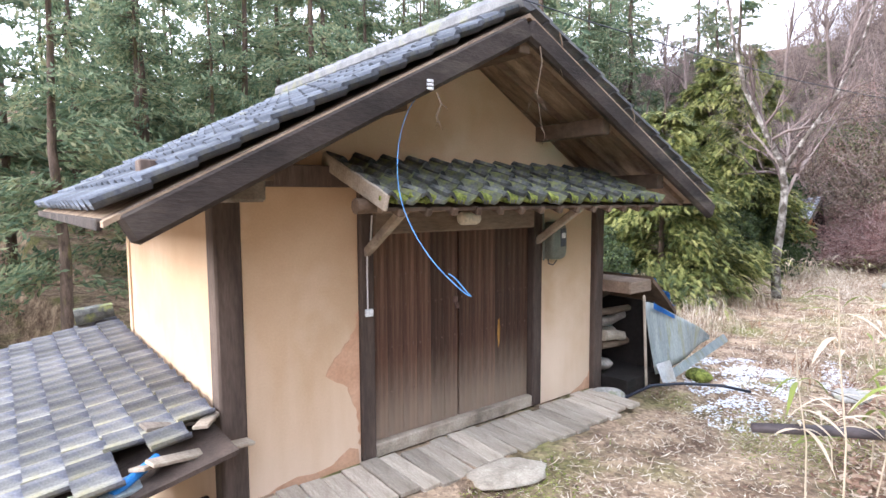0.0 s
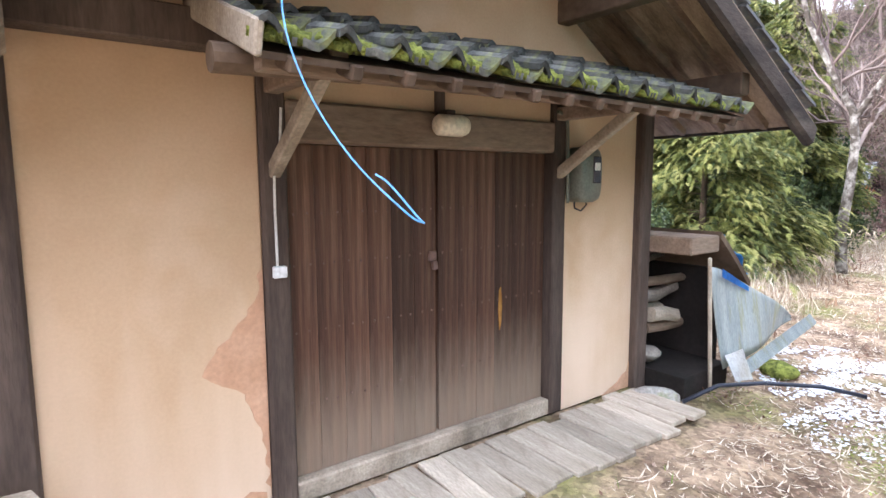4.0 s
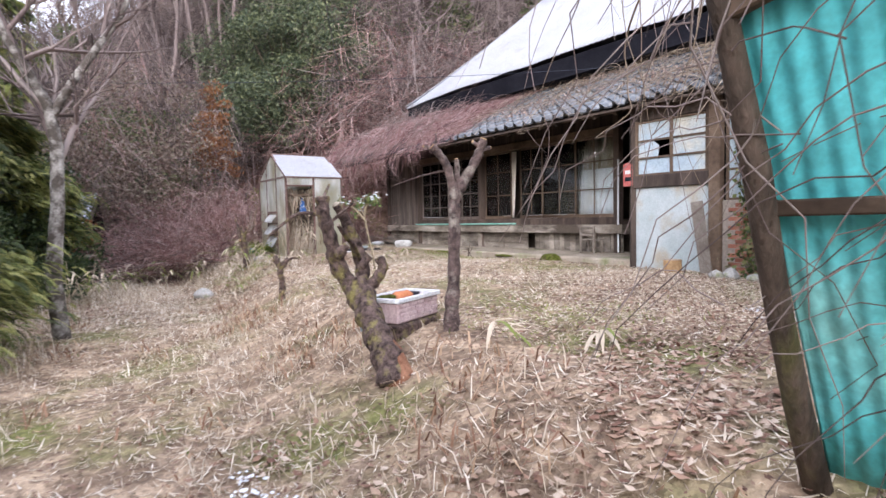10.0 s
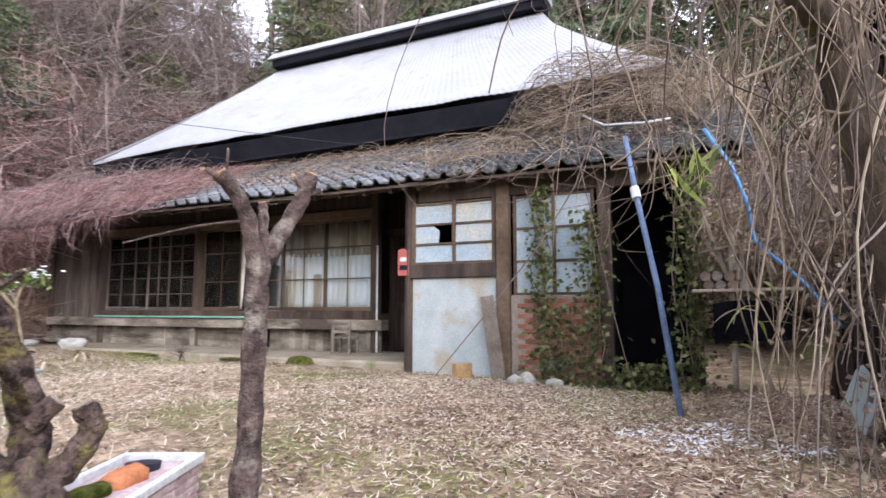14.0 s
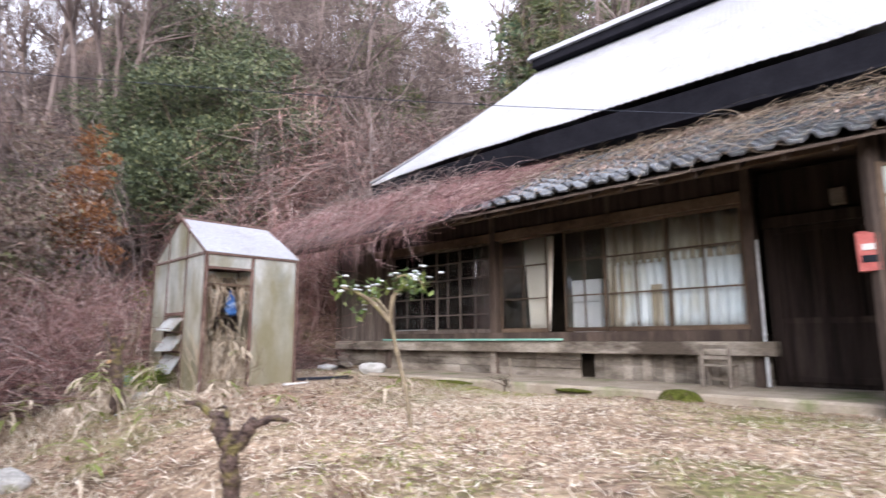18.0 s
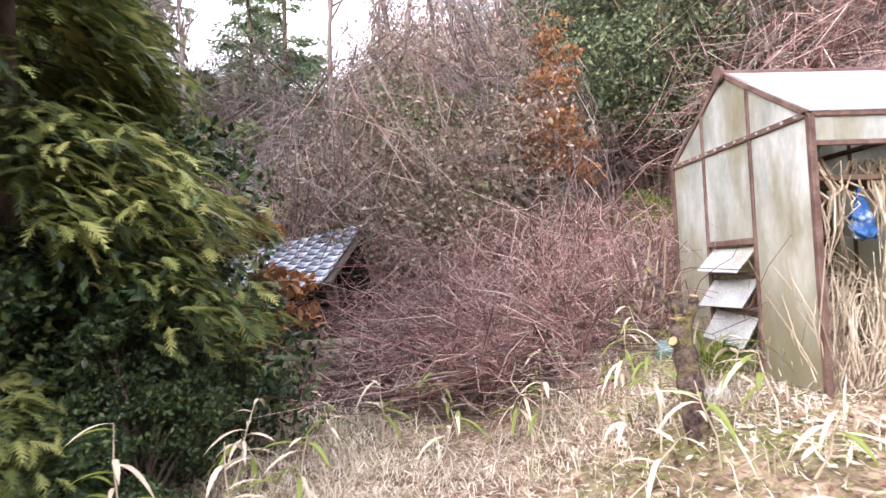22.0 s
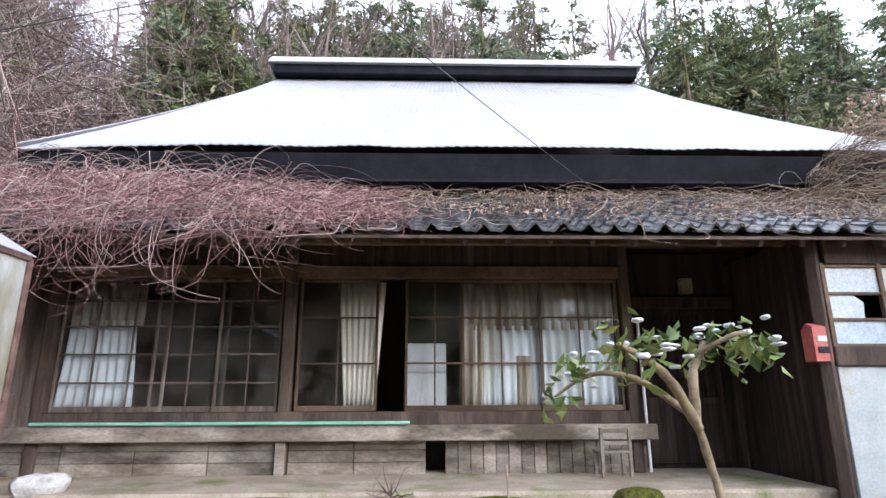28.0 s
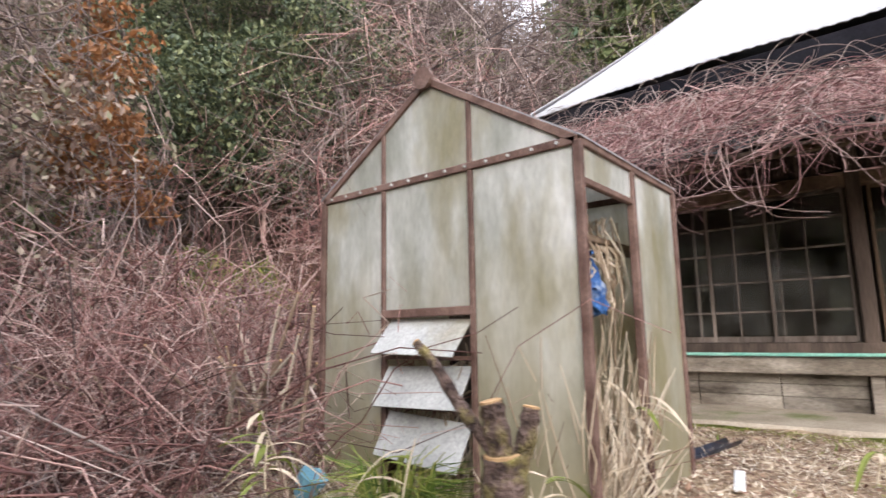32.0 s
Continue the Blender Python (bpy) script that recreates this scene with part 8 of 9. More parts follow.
cob = grow("camellia", "small camellia with snow-dusted glossy leaves", cam_at, [
    ("trunk", [(4.36, 13.68, 0.4), (4.34, 13.72, 0.75), (4.3, 13.8, 1.1), (4.28, 13.88, 1.42)], [0.022, 0.02, 0.018, 0.016]),
    ("limb", [(4.28, 13.87, 1.38), (4.18, 14.0, 1.55), (4.1, 14.12, 1.64), (4.02, 14.26, 1.7)], [0.022, 0.02, 0.016, 0.009]),
    ("limb", [(4.28, 13.88, 1.4), (4.3, 13.86, 1.6), (4.35, 13.8, 1.68), (4.4, 13.75, 1.74)], [0.023, 0.02, 0.017, 0.012]),
    ("limb", [(4.29, 13.9, 1.44), (4.32, 14.1, 1.58), (4.36, 14.28, 1.6), (4.4, 14.45, 1.5)], [0.016, 0.013, 0.01, 0.005]),
    ("limb", [(4.32, 13.84, 1.68), (4.22, 13.7, 1.76), (4.3, 13.6, 1.76), (4.36, 13.52, 1.68)], [0.013, 0.01, 0.008, 0.004])], mat("smooth_tan_bark", (0.13, 0.1, 0.065), (0.32, 0.26, 0.18), 8, 50, 0.85, 0.4, c=(0.19, 0.17, 0.07), cmix=0.3, cscale=4), LOGWOOD)
rc = np.random.default_rng(77)
tips = np.array([(4.4, 14.43, 1.52), (4.36, 14.33, 1.6), (4.33, 14.2, 1.64), (4.02, 14.26, 1.72), (4.06, 14.16, 1.68), (4.4, 13.75, 1.84), (4.36, 13.8, 1.76), (4.24, 13.7, 1.78), (4.3, 13.6, 1.76), (4.36, 13.52, 1.68), (4.3, 13.6, 1.84), (4.25, 14.0, 1.75)]) - np.array(cam_at)
tips[:, 2] = np.minimum(tips[:, 2], 1.72 - cam_at[2])
lc = np.repeat(tips, 16, 0) + rc.normal(0, 0.05, (len(tips) * 16, 3))
part("leaf", fast_mesh("leaf", *leaves_np(lc, 0.085, rc, None, 0.5, 2.5), CAMELLIA_LEAF), None, cob)["kind"] = "stuff"
sc = np.repeat(tips, 3, 0) + rc.normal(0, 0.07, (len(tips) * 3, 3)) + [0, 0, 0.04]
sg = Geo()
for k, p in enumerate(sc):
    lump(sg, p, (0.034, 0.024, 0.01), 600 + k, n=7)
tagged(part("snow_cap", sg, SNOW, cob, "small caps of snow on the leaves", smooth=True), kind="stuff")
grow("cut_stump", "low knotted cut stump with pale sawn ends", (3.16, 17.4, 0.4), [
    ("trunk", [(3.2, 17.36, 0.2), (3.17, 17.39, 0.6), (3.14, 17.41, 0.9), (3.12, 17.42, 1.12)], [0.085, 0.072, 0.068, 0.06]),
    ("knob", [(3.13, 17.42, 1.05), (3.11, 17.43, 1.2), (3.1, 17.44, 1.27)], [0.045, 0.036, 0.036]),
    ("knob", [(3.14, 17.4, 1.05), (3.18, 17.37, 1.18), (3.19, 17.36, 1.25)], [0.035, 0.028, 0.028]),
    ("knob", [(3.12, 17.4, 0.95), (3.05, 17.36, 0.99)], [0.04, 0.03]),
    ("shoot", [(3.12, 17.42, 1.1), (3.08, 17.54, 1.26), (3.06, 17.62, 1.38), (3.05, 17.68, 1.44)], [0.022, 0.019, 0.017, 0.015])], BARK_MOSSY, LOGWOOD)
pollard = grow("pollard_stump", "short gnarled stump with crooked side branches", (2.6, 13.0, 0.25), [
    ("trunk", [(2.6, 13.0, -0.1), (2.63, 13.02, 0.4), (2.6, 13.0, 0.6), (2.62, 13.02, 0.76)], [0.065, 0.048, 0.05, 0.055]),
    ("knob", [(2.6, 13.0, 0.68), (2.55, 13.06, 0.8), (2.57, 13.08, 0.87)], [0.05, 0.045, 0.025]),
    ("knob", [(2.63, 13.0, 0.68), (2.7, 12.97, 0.78), (2.71, 12.95, 0.83)], [0.05, 0.04, 0.022]),
    ("branch", [(2.57, 13.06, 0.8), (2.52, 13.25, 0.9), (2.47, 13.36, 0.91)], [0.022, 0.016, 0.01]),
    ("branch", [(2.69, 12.97, 0.77), (2.78, 12.88, 0.83), (2.84, 12.8, 0.82)], [0.024, 0.019, 0.012]),
    ("branch", [(2.6, 13.05, 0.8), (2.68, 13.25, 0.87), (2.74, 13.5, 0.84)], [0.016, 0.011, 0.006])], BARK_MOSSY)
pollard.matrix_world = pose(2.34, 12.76, 0.36) @ Matrix.Scale(0.85, 4)

# ---- yard things ----
pl = thing("planter_box", pose(2.2, 9.15, gz(2.2, 9.15) + 0.02, 0, 0, 25), "white plastic planter with a pinkish brick relief", "planter")
part("body", Geo().box(-0.32, -0.17, 0.06, 0.32, 0.17, 0.24, 0.01), PINK_BRICK, pl)
for k in range(5):
    for j in range(4):
        part("relief_brick", Geo().box(-0.3 + k * 0.12 + 0.03 * (j % 2), -0.178, 0.075 + j * 0.04, -0.3 + k * 0.12 + 0.1 + 0.03 * (j % 2) - 0.0, -0.166, 0.105 + j * 0.04, 0.003), PINK_BRICK, pl)
for a in ((-0.34, -0.19, 0.34, -0.16), (-0.34, 0.16, 0.34, 0.19), (-0.34, -0.16, -0.31, 0.16), (0.31, -0.16, 0.34, 0.16)):
    part("rim", Geo().box(a[0], a[1], 0.235, a[2], a[3], 0.275, 0.006), WHITE_PLASTIC, pl)
part("pot", lump(Geo(), (0.0, 0, 0.235), (0.13, 0.09, 0.06), 8, n=10), ORANGE_CLAY, pl, "orange clay pot in the planter", smooth=True)
part("pot", Geo().tube([(0.17, 0.02, 0.13), (0.18, 0.02, 0.27)], [0.06, 0.075], 12), BLACK_RUBBER, pl, "black plastic pot")
part("leaf_clump", lump(Geo(), (-0.2, 0.03, 0.25), (0.09, 0.07, 0.04), 18, n=10), MOSS, pl, "green moss clump")
part("base_block", Geo().box(-0.34, -0.2, -0.12, 0.34, 0.2, 0.055, 0.02), BARK_MOSSY, pl, "dark mossy block")
cl = thing("chopping_block", pose(7.3, 9.78, gz(7.3, 9.78)), "sawn log section standing by the bay wall", "log")
part("log", Geo().tube([(0, 0, -0.03), (0, 0, 0.1), (0, 0, 0.2)], [0.135, 0.13, 0.13], 16), LOGWOOD, cl)
part("cut_face", Geo().tube([(0, 0, 0.2), (0, 0, 0.208)], [0.128, 0.122], 16), WOOD_PALE, cl)
plank = solo("leaning_board", Geo().box(-0.1, -0.012, 0, 0.1, 0.012, 1.15, 0.006), WOOD_GREY, "weathered board leaning against the bay post", "board", m=pose(7.5, 9.35, 0.4, -3, 7, 84))
mb = thing("letter_box", pose(7.78, 10.86, 1.85), "faded red letter box on the entrance post", "letter box")
part("body", Geo().prism([(-0.09, 0.0), (0.09, 0.0), (0.09, 0.33), (0.0, 0.4), (-0.09, 0.36)], 1, -0.09, 0.09), RED_PAINT, mb)
part("flap", Geo().box(-0.1, -0.05, 0.2, -0.088, 0.05, 0.26, 0.003), PAPER, mb)
part("slot", Geo().box(-0.096, -0.06, 0.08, -0.088, 0.06, 0.15, 0.003), DARK_GLASS, mb)
part("entrance_post", Geo().beam((7.78, 10.8, 0.45), (7.76, 10.78, 3.2), 0.13, 0.13, 0.014), WOOD_DARK, HOUSE, "leaning dark post at the entrance")
bp = thing("blue_pipe", Matrix.Identity(4), "long blue pipe propped against the roof corner", "pipe")
part("tube", Geo().tube([(5.88, 7.15, 0.38), (6.44, 7.35, 1.63), (6.85, 7.55, 2.6), (7.2, 7.68, 3.35)], 0.028, 10), BLUE_PIPE, bp, smooth=True)
part("joint", Geo().tube([(6.83, 7.54, 2.55), (6.89, 7.57, 2.68)], 0.05, 10), WHITE_PLASTIC, bp)
rgb_ = np.random.default_rng(731)
stl = thing("stool_chair", pose(9.0, 12.75, TER, 0, 0, 92), "small weathered wooden chair on the terrace", "chair")
part("seat", Geo().box(-0.2, -0.17, 0.27, 0.2, 0.15, 0.295, 0.006), WOOD_GREY, stl)
for x in (-0.17, 0.17):
    part("leg", Geo().box(x - 0.02, -0.15, 0, x + 0.02, -0.11, 0.27, 0.004), WOOD_GREY, stl)
    part("back_post", Geo().box(x - 0.02, 0.11, 0, x + 0.02, 0.15, 0.56, 0.004), WOOD_GREY, stl)
for z in (0.36, 0.5):
    part("back_rail", Geo().box(-0.15, 0.12, z, 0.15, 0.14, z + 0.05, 0.004), WOOD_GREY, stl)
part("stretcher", Geo().box(-0.15, -0.14, 0.08, 0.15, -0.12, 0.12, 0.004), WOOD_GREY, stl)
solo("mint_pole", Geo().tube([(9.12, 19.8, 1.2), (9.12, 17.5, 1.198), (9.11, 15.2, 1.2)], 0.02, 8), MINT, "long mint green pole lying on the veranda edge", "pole")
solo("white_downpipe", Geo().tube([(9.2, 12.22, 0.6), (9.2, 12.22, 1.5), (9.21, 12.22, 2.5)], 0.018, 8), WHITE_PLASTIC, "thin white pipe beside the entrance", "pipe")
fr_ = thing("refrigerator", pose(9.85, 15.0, 1.26), "pale refrigerator standing behind the glass", "refrigerator")
part("body", Geo().box(-0.25, -0.27, 0, 0.25, 0.27, 0.95, 0.02), WHITE_PLASTIC, fr_)
part("door", Geo().box(-0.275, -0.265, 0.02, -0.252, 0.265, 0.55, 0.01), WHITE_PLASTIC, fr_)
part("door", Geo().box(-0.275, -0.265, 0.57, -0.252, 0.265, 0.94, 0.01), WHITE_PLASTIC, fr_)
solo("gutter_piece", Geo().sheet(lambda a, b: (0.9 * a, 0.06 * math.cos(math.pi * b), -0.05 * math.sin(math.pi * b) + 0.06), 2, 8, 0.003), BLACK_RUBBER, "piece of dark gutter lying by the greenhouse", "gutter", m=pose(5.75, 17.75, gz(6, 17.7), 0, 0, -8), smooth=True)
solo("white_strip", Geo().box(0, -0.03, 0, 0.45, 0.03, 0.025, 0.006), WHITE_PLASTIC, "white strip lying by the greenhouse", "strip", m=pose(5.25, 17.3, gz(5.4, 17.3) + 0.01, 0, 0, 12))
solo("blue_pot", Geo().tube([(0, 0, 0), (0, 0, 0.06), (0, 0, 0.14)], [0.06, 0.075, 0.09], 14), mat("light_blue_plastic", (0.12, 0.32, 0.45), (0.2, 0.42, 0.55), 5, 50, 0.4, 0.0), "small light blue plastic pot in the grass", "pot", m=pose(3.85, 19.3, gz(3.85, 19.3) + 0.05, 30, 10, 0))
PALE_BLUE = mat("pale_blue_plastic_pipe", (0.36, 0.5, 0.62), (0.46, 0.6, 0.7), 5, 40, 0.4, 0.0)
tap = thing("garden_tap", pose(2.02, 9.54, gz(2.02, 9.54), 0, 0, 120), "metal garden tap on a pale blue pipe", "tap")
part("pipe", Geo().tube([(0, 0, -0.03), (0, 0, 0.3), (0, 0, 0.58)], [0.045, 0.045, 0.042], 14), PALE_BLUE, tap, smooth=True)
part("spout", Geo().tube([(0, 0, 0.57), (0.02, -0.02, 0.68), (0.05, -0.05, 0.72), (0.08, -0.08, 0.68)], 0.016, 8), GALV, tap, smooth=True)
part("handle", Geo().box(-0.02, -0.06, 0.75, 0.06, 0.01, 0.77, 0.005).tube([(0.03, -0.03, 0.7), (0.03, -0.03, 0.76)], 0.012, 8), GALV, tap)
# moss, debris and weeds along the terrace
for k, (x, y, rx_, ry_, h_) in enumerate(((7.9, 12.85, 0.12, 0.32, 0.09), (7.9, 16.6, 0.07, 0.5, 0.03), (7.88, 18.1, 0.07, 0.42, 0.03), (7.9, 14.3, 0.06, 0.3, 0.03))):
    solo("moss_cushion", lump(Geo(), (0, 0, 0), (rx_, ry_, h_), 720 + k, n=22), MOSS, "bright green moss cushion on the terrace edge", "moss", "moss cushions", m=pose(x, y, 0.52), smooth=True)
tagged(new("terrace_moss", litter_mesh(15000, (6.3, 7.8, 13.5, 20.0), 128, lambda x, y: np.clip(1.6 * wavy(x * 1.9 + 1, y * 1.1) + 0.5 * (x - 7.2), 0, 1), 0.03, MOSS_FLECK)), "bright moss in front of the terrace", "moss", kind="stuff")
for k, (x, y, z, a, L) in enumerate(((8.5, 20.75, 0.62, 75, 1.3), (8.4, 20.9, 0.68, 95, 1.1), (8.65, 20.6, 0.74, 60, 1.2), (8.3, 21.0, 0.8, 110, 0.9))):
    solo("loose_board", Geo().box(-L / 2, -0.09, -0.014, L / 2, 0.09, 0.014, 0.004), WOOD_GREY, "grey board in a heap by the house end", "board", "heaped boards", m=pose(x, y, z, rgb_.uniform(-8, 8), rgb_.uniform(-8, 8), a))
solo("white_bag", lump(Geo(), (0, 0, 0), (0.2, 0.26, 0.09), 733, n=16), WHITE_PLASTIC, "crumpled white bag by the house end", "bag", m=pose(8.0, 20.3, 0.62), smooth=True)
dead = branches(np.random.default_rng(741), 3, [1, 12, 3], [0.25, 0.32, 0.18], 0.02, 0.75, 0.35)
solo("dead_shrub", bark_mesh("dead_shrub", dead, BARK, 5), None, "small dead shrub stub in front of the terrace", "shrub", m=pose(7.72, 15.35, gz(7.72, 15.35) - 0.02))
solo("stake", Geo().tube([(0, 0, -0.05), (0.01, 0.0, 0.25), (0.0, 0.01, 0.5)], [0.009, 0.008, 0.007], 7), WOOD_PALE, "thin pale stake standing in the yard", "stake", m=pose(6.6, 14.35, gz(6.6, 14.35)))
# loose things at the house corner
hs = thing("blue_hose", Matrix.Identity(4), "bright blue hose hanging from the roof corner", "hose")
part("tube", Geo().tube([(7.35, 6.85, 3.38), (7.38, 6.6, 2.95), (7.3, 6.47, 2.5), (7.3, 6.42, 2.1), (7.2, 6.0, 1.62), (7.0, 5.75, 1.2)], [0.02, 0.02, 0.02, 0.017, 0.014, 0.014], 10), BLUE_WIRE, hs, smooth=True)
for k, (p, q, w) in enumerate((((7.5, 6.66, 0.5), (7.48, 6.63, 2.25), 0.05), ((7.45, 7.05, 1.57), (7.4, 6.0, 1.58), 0.035), ((7.6, 6.3, 0.5), (7.55, 6.9, 2.4), 0.045), ((7.5, 6.95, 2.0), (7.5, 6.3, 2.12), 0.03))):
    solo("loose_pole", Geo().beam(p, q, w, w, 0.006), WOOD_PALE, "weathered pole of a fallen rack at the house corner", "pole", "poles at the house corner")
for k in range(9):
    solo("rack_log", Geo().tube([(0, 0, 0), (0.35, 0.01, 0.0), (0.7, 0, 0.01)], [0.055, 0.058, 0.052], 9), WOOD_TAN if k % 2 else WOOD_GREY, "short weathered log on the rack at the house corner", "log", "rack logs", m=pose(7.45, 6.52 + 0.12 * (k % 4) + 0.03 * (k // 4), 1.63 + 0.1 * (k // 4), 0, 0, 2 * (k % 3)))
solo("dark_sheet", Geo().sheet(lambda a, b: (7.35 + 0.03 * math.sin(5 * a), 6.85 - 0.75 * a, 1.42 + 0.08 * a - 0.42 * b + 0.02 * math.sin(6 * a)), 8, 4, 0.008), BLACK_BOARD_AND_SHADE, "dark sheet propped among the poles", "sheet")
solo("white_gutter_pipe", Geo().tube([(8.0, 8.3, 3.95), (7.8, 8.0, 3.72), (7.6, 7.5, 3.62), (7.5, 7.2, 3.6)], 0.013, 8), WHITE_PLASTIC, "thin white pipe lying on the roof corner", "pipe", smooth=True)

# greenhouse contents
BLUE_BAG = mat("faded_blue_bag", (0.015, 0.06, 0.2), (0.05, 0.16, 0.4), 14, 60, 0.6, 0.4, c=(0.4, 0.42, 0.42), cmix=0.3, cscale=9)
sh = thing("greenhouse_shelf", pose(4.92, 18.12, 2.0), "dark board shelf inside the greenhouse", "shelf")
part("board", Geo().box(-0.62, -0.3, -0.02, 0.62, 0.3, 0.02, 0.006), WOOD_BEAM, sh)
for a in (-0.58, 0.58):
    for b in (-0.27, 0.27):
        part("leg", Geo().box(a - 0.02, b - 0.02, -1.5, a + 0.02, b + 0.02, -0.02, 0.004), WOOD_BEAM, sh)
bag = solo("blue_bag", roughen(lump(Geo(), (0, 0, 0), (0.075, 0.05, 0.15), 9, n=26), 1000, [0.12], 0.5, 0.3), BLUE_BAG, "crumpled blue bag hanging in the greenhouse", "bag", m=pose(4.66, 17.82, 1.72), smooth=True)
rgh = np.random.default_rng(801)
reeds = np.stack([rgh.uniform(4.27, 5.0, 620), 17.72 + 1.2 * rgh.uniform(0, 1, 620) ** 2, np.full(620, 0.5)], 1)
top_ = reeds + np.stack([rgh.normal(0, 0.16, 620), rgh.normal(-0.06, 0.12, 620), 0.25 + 0.75 * rgh.uniform(0, 1, 620) ** 1.8], 1)
mid_ = (reeds + top_) / 2 + rgh.normal(0, 0.06, (620, 3))
tagged(new("dead_reeds", fast_mesh("dead_reeds", *tubes_np(np.stack([reeds, mid_, top_], 1), np.array([[0.0055, 0.005, 0.0025]]).repeat(620, 0), 4), STRAW)), "dead straw stalks crowding the greenhouse", "reeds", kind="stuff")
hang = Geo()
for k in range(46):
    x, y = min(max((4.42 if k % 2 else 4.9) + rgh.normal(0, 0.1), 4.38), 5.1), rgh.uniform(17.9, 18.15)
    low = rgh.uniform(0.2, 1.0)
    hang.tube([(x, y, 2.03), (x + rgh.normal(0, 0.05), y - 0.12, 2.1 + 0.05 * low), (x + rgh.normal(0, 0.07), 17.82 + rgh.normal(0, 0.03), 1.92), (x + rgh.normal(0, 0.04), 17.8 + rgh.normal(0, 0.03), 1.92 - 0.3 * low), (x + rgh.normal(0, 0.05), 17.82, 1.92 - 0.6 * low)], [0.004, 0.006, 0.008, 0.006, 0.002], 5)
for k in range(5):
    solo("stored_board", Geo().box(-0.07, -0.012, 0, 0.07, 0.012, rgh.uniform(1.3, 1.75), 0.004), WOOD_MID, "dark board standing inside the greenhouse", "board", "boards in the greenhouse", m=pose(4.72 + 0.15 * k, 18.75 + 0.03 * k, 0.5, -4, rgh.normal(0, 3), rgh.normal(0, 8)))
tagged(solo("withered_plant", hang, STRAW, "withered straw stems hanging over the shelf", "plant"), kind="stuff")
sa, sl = rgh.uniform(0, 6.28, 260), rgh.uniform(0.35, 1.0, 260)
sp0 = np.stack([3.85 + 0.07 * np.cos(sa), 18.55 + 0.12 * np.sin(sa), np.full(260, 0.48)], 1)
sp1 = sp0 + np.stack([0.09 * np.cos(sa), 0.1 * np.sin(sa), 0.36 * sl], 1)
sp2 = sp1 + np.stack([0.16 * np.cos(sa), 0.18 * np.sin(sa), 0.02 * sl], 1) + rgh.normal(0, 0.04, (260, 3))
tagged(new("sedge_tuft", fast_mesh("sedge_tuft", *tubes_np(np.stack([sp0, sp1, sp2], 1), np.array([[0.004, 0.004, 0.0015]]).repeat(260, 0), 3), GREEN_BLADE)), "bright green sedge tuft by the louvres", "grass", kind="stuff")
for k in range(22):
    a = rgh.uniform(0, 6.28)
    x, y = 3.9 + rgh.normal(0, 0.22), 20.15 + rgh.normal(0, 0.3)
    L, lie = rgh.uniform(0.8, 1.5), rgh.uniform(0.05, 0.8)
    pole = thing("cut_pole", pose(x, y, gz(x, y) + 0.1), "cut pole standing in the brambles", "pole", "cut poles")
    tipv = Vector((L * lie * math.cos(a), L * lie * math.sin(a), L * (0.95 - 0.6 * lie)))
    rr_ = rgh.uniform(0.007, 0.017)
    part("shaft", Geo().tube([(0, 0, -0.1), tipv * 0.5 + Vector((0.03, 0.0, 0.04)), tipv], [rr_, rr_ * 0.95, rr_ * 0.9], 8), WOOD_TAN if k % 3 else WOOD_PALE, pole)
    part("cut_face", Geo().tube([tipv, tipv + tipv.normalized() * 0.008], [rr_ * 0.88, rr_ * 0.8], 8), LOGWOOD, pole, "pale sawn end")

# old tiled roof in the thicket
orf = thing("ruined_roof", pose(-0.2, 22.6, 1.15, 0, -9, -20) @ Matrix.Scale(0.8, 4), "sagging tiled roof of a ruined hut in the thicket", "roof")
od = part("deck", Geo().sheet(lambda a, b: (-1.4 + 2.8 * a, -1.2 + 1.9 * b, 0.1 + 1.05 * b), 3, 3, 0.05), WOOD_DARK, orf)
tile_field("roof_tile", od, slope_frame((-1.4, 0.7, 1.2), (1, 0, 0), (0, -1.9, -1.05)), 2.8, 2.15, 0.27, 0.25, TILE_SNOWY, lambda i, j: True, jitter=0.05, thick=0.03, step=0.03)
for x in (-1.2, 1.2):
    part("post", Geo().box(x - 0.06, -0.9, -1.7, x + 0.06, -0.78, 0.2), WOOD_DARK, orf)
part("back_wall", Geo().box(-1.3, 0.5, -1.7, 1.3, 0.6, 1.0), SHADE_BLACK, orf)
for k in range(5):
    solo("stacked_log", Geo().tube([(-0.6, 0, 0), (0.0, 0.02, 0.0), (0.6, 0, 0.02)], [0.07, 0.075, 0.07], 9), WOOD_PALE, "weathered log stacked under the ruined roof", "log", "logs under the ruined roof", m=pose(0.2, 21.4 + 0.05 * k, 0.05 + 0.13 * k, 0, 0, -10))

# ---- vine-covered mass and ivy at the house corner ----
mass = thing("overgrown_hut", pose(5.9, 5.6, 0.35), "dark board hut smothered in hanging vines", "hut")
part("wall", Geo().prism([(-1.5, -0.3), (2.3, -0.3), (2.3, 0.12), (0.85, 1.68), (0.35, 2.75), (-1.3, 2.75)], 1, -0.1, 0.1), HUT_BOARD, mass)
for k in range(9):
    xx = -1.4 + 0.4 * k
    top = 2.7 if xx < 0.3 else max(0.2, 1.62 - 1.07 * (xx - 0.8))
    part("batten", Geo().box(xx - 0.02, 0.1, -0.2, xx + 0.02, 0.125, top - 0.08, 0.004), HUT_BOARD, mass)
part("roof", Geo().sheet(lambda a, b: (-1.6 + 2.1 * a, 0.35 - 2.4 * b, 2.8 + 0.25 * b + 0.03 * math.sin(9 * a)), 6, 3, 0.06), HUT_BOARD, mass)
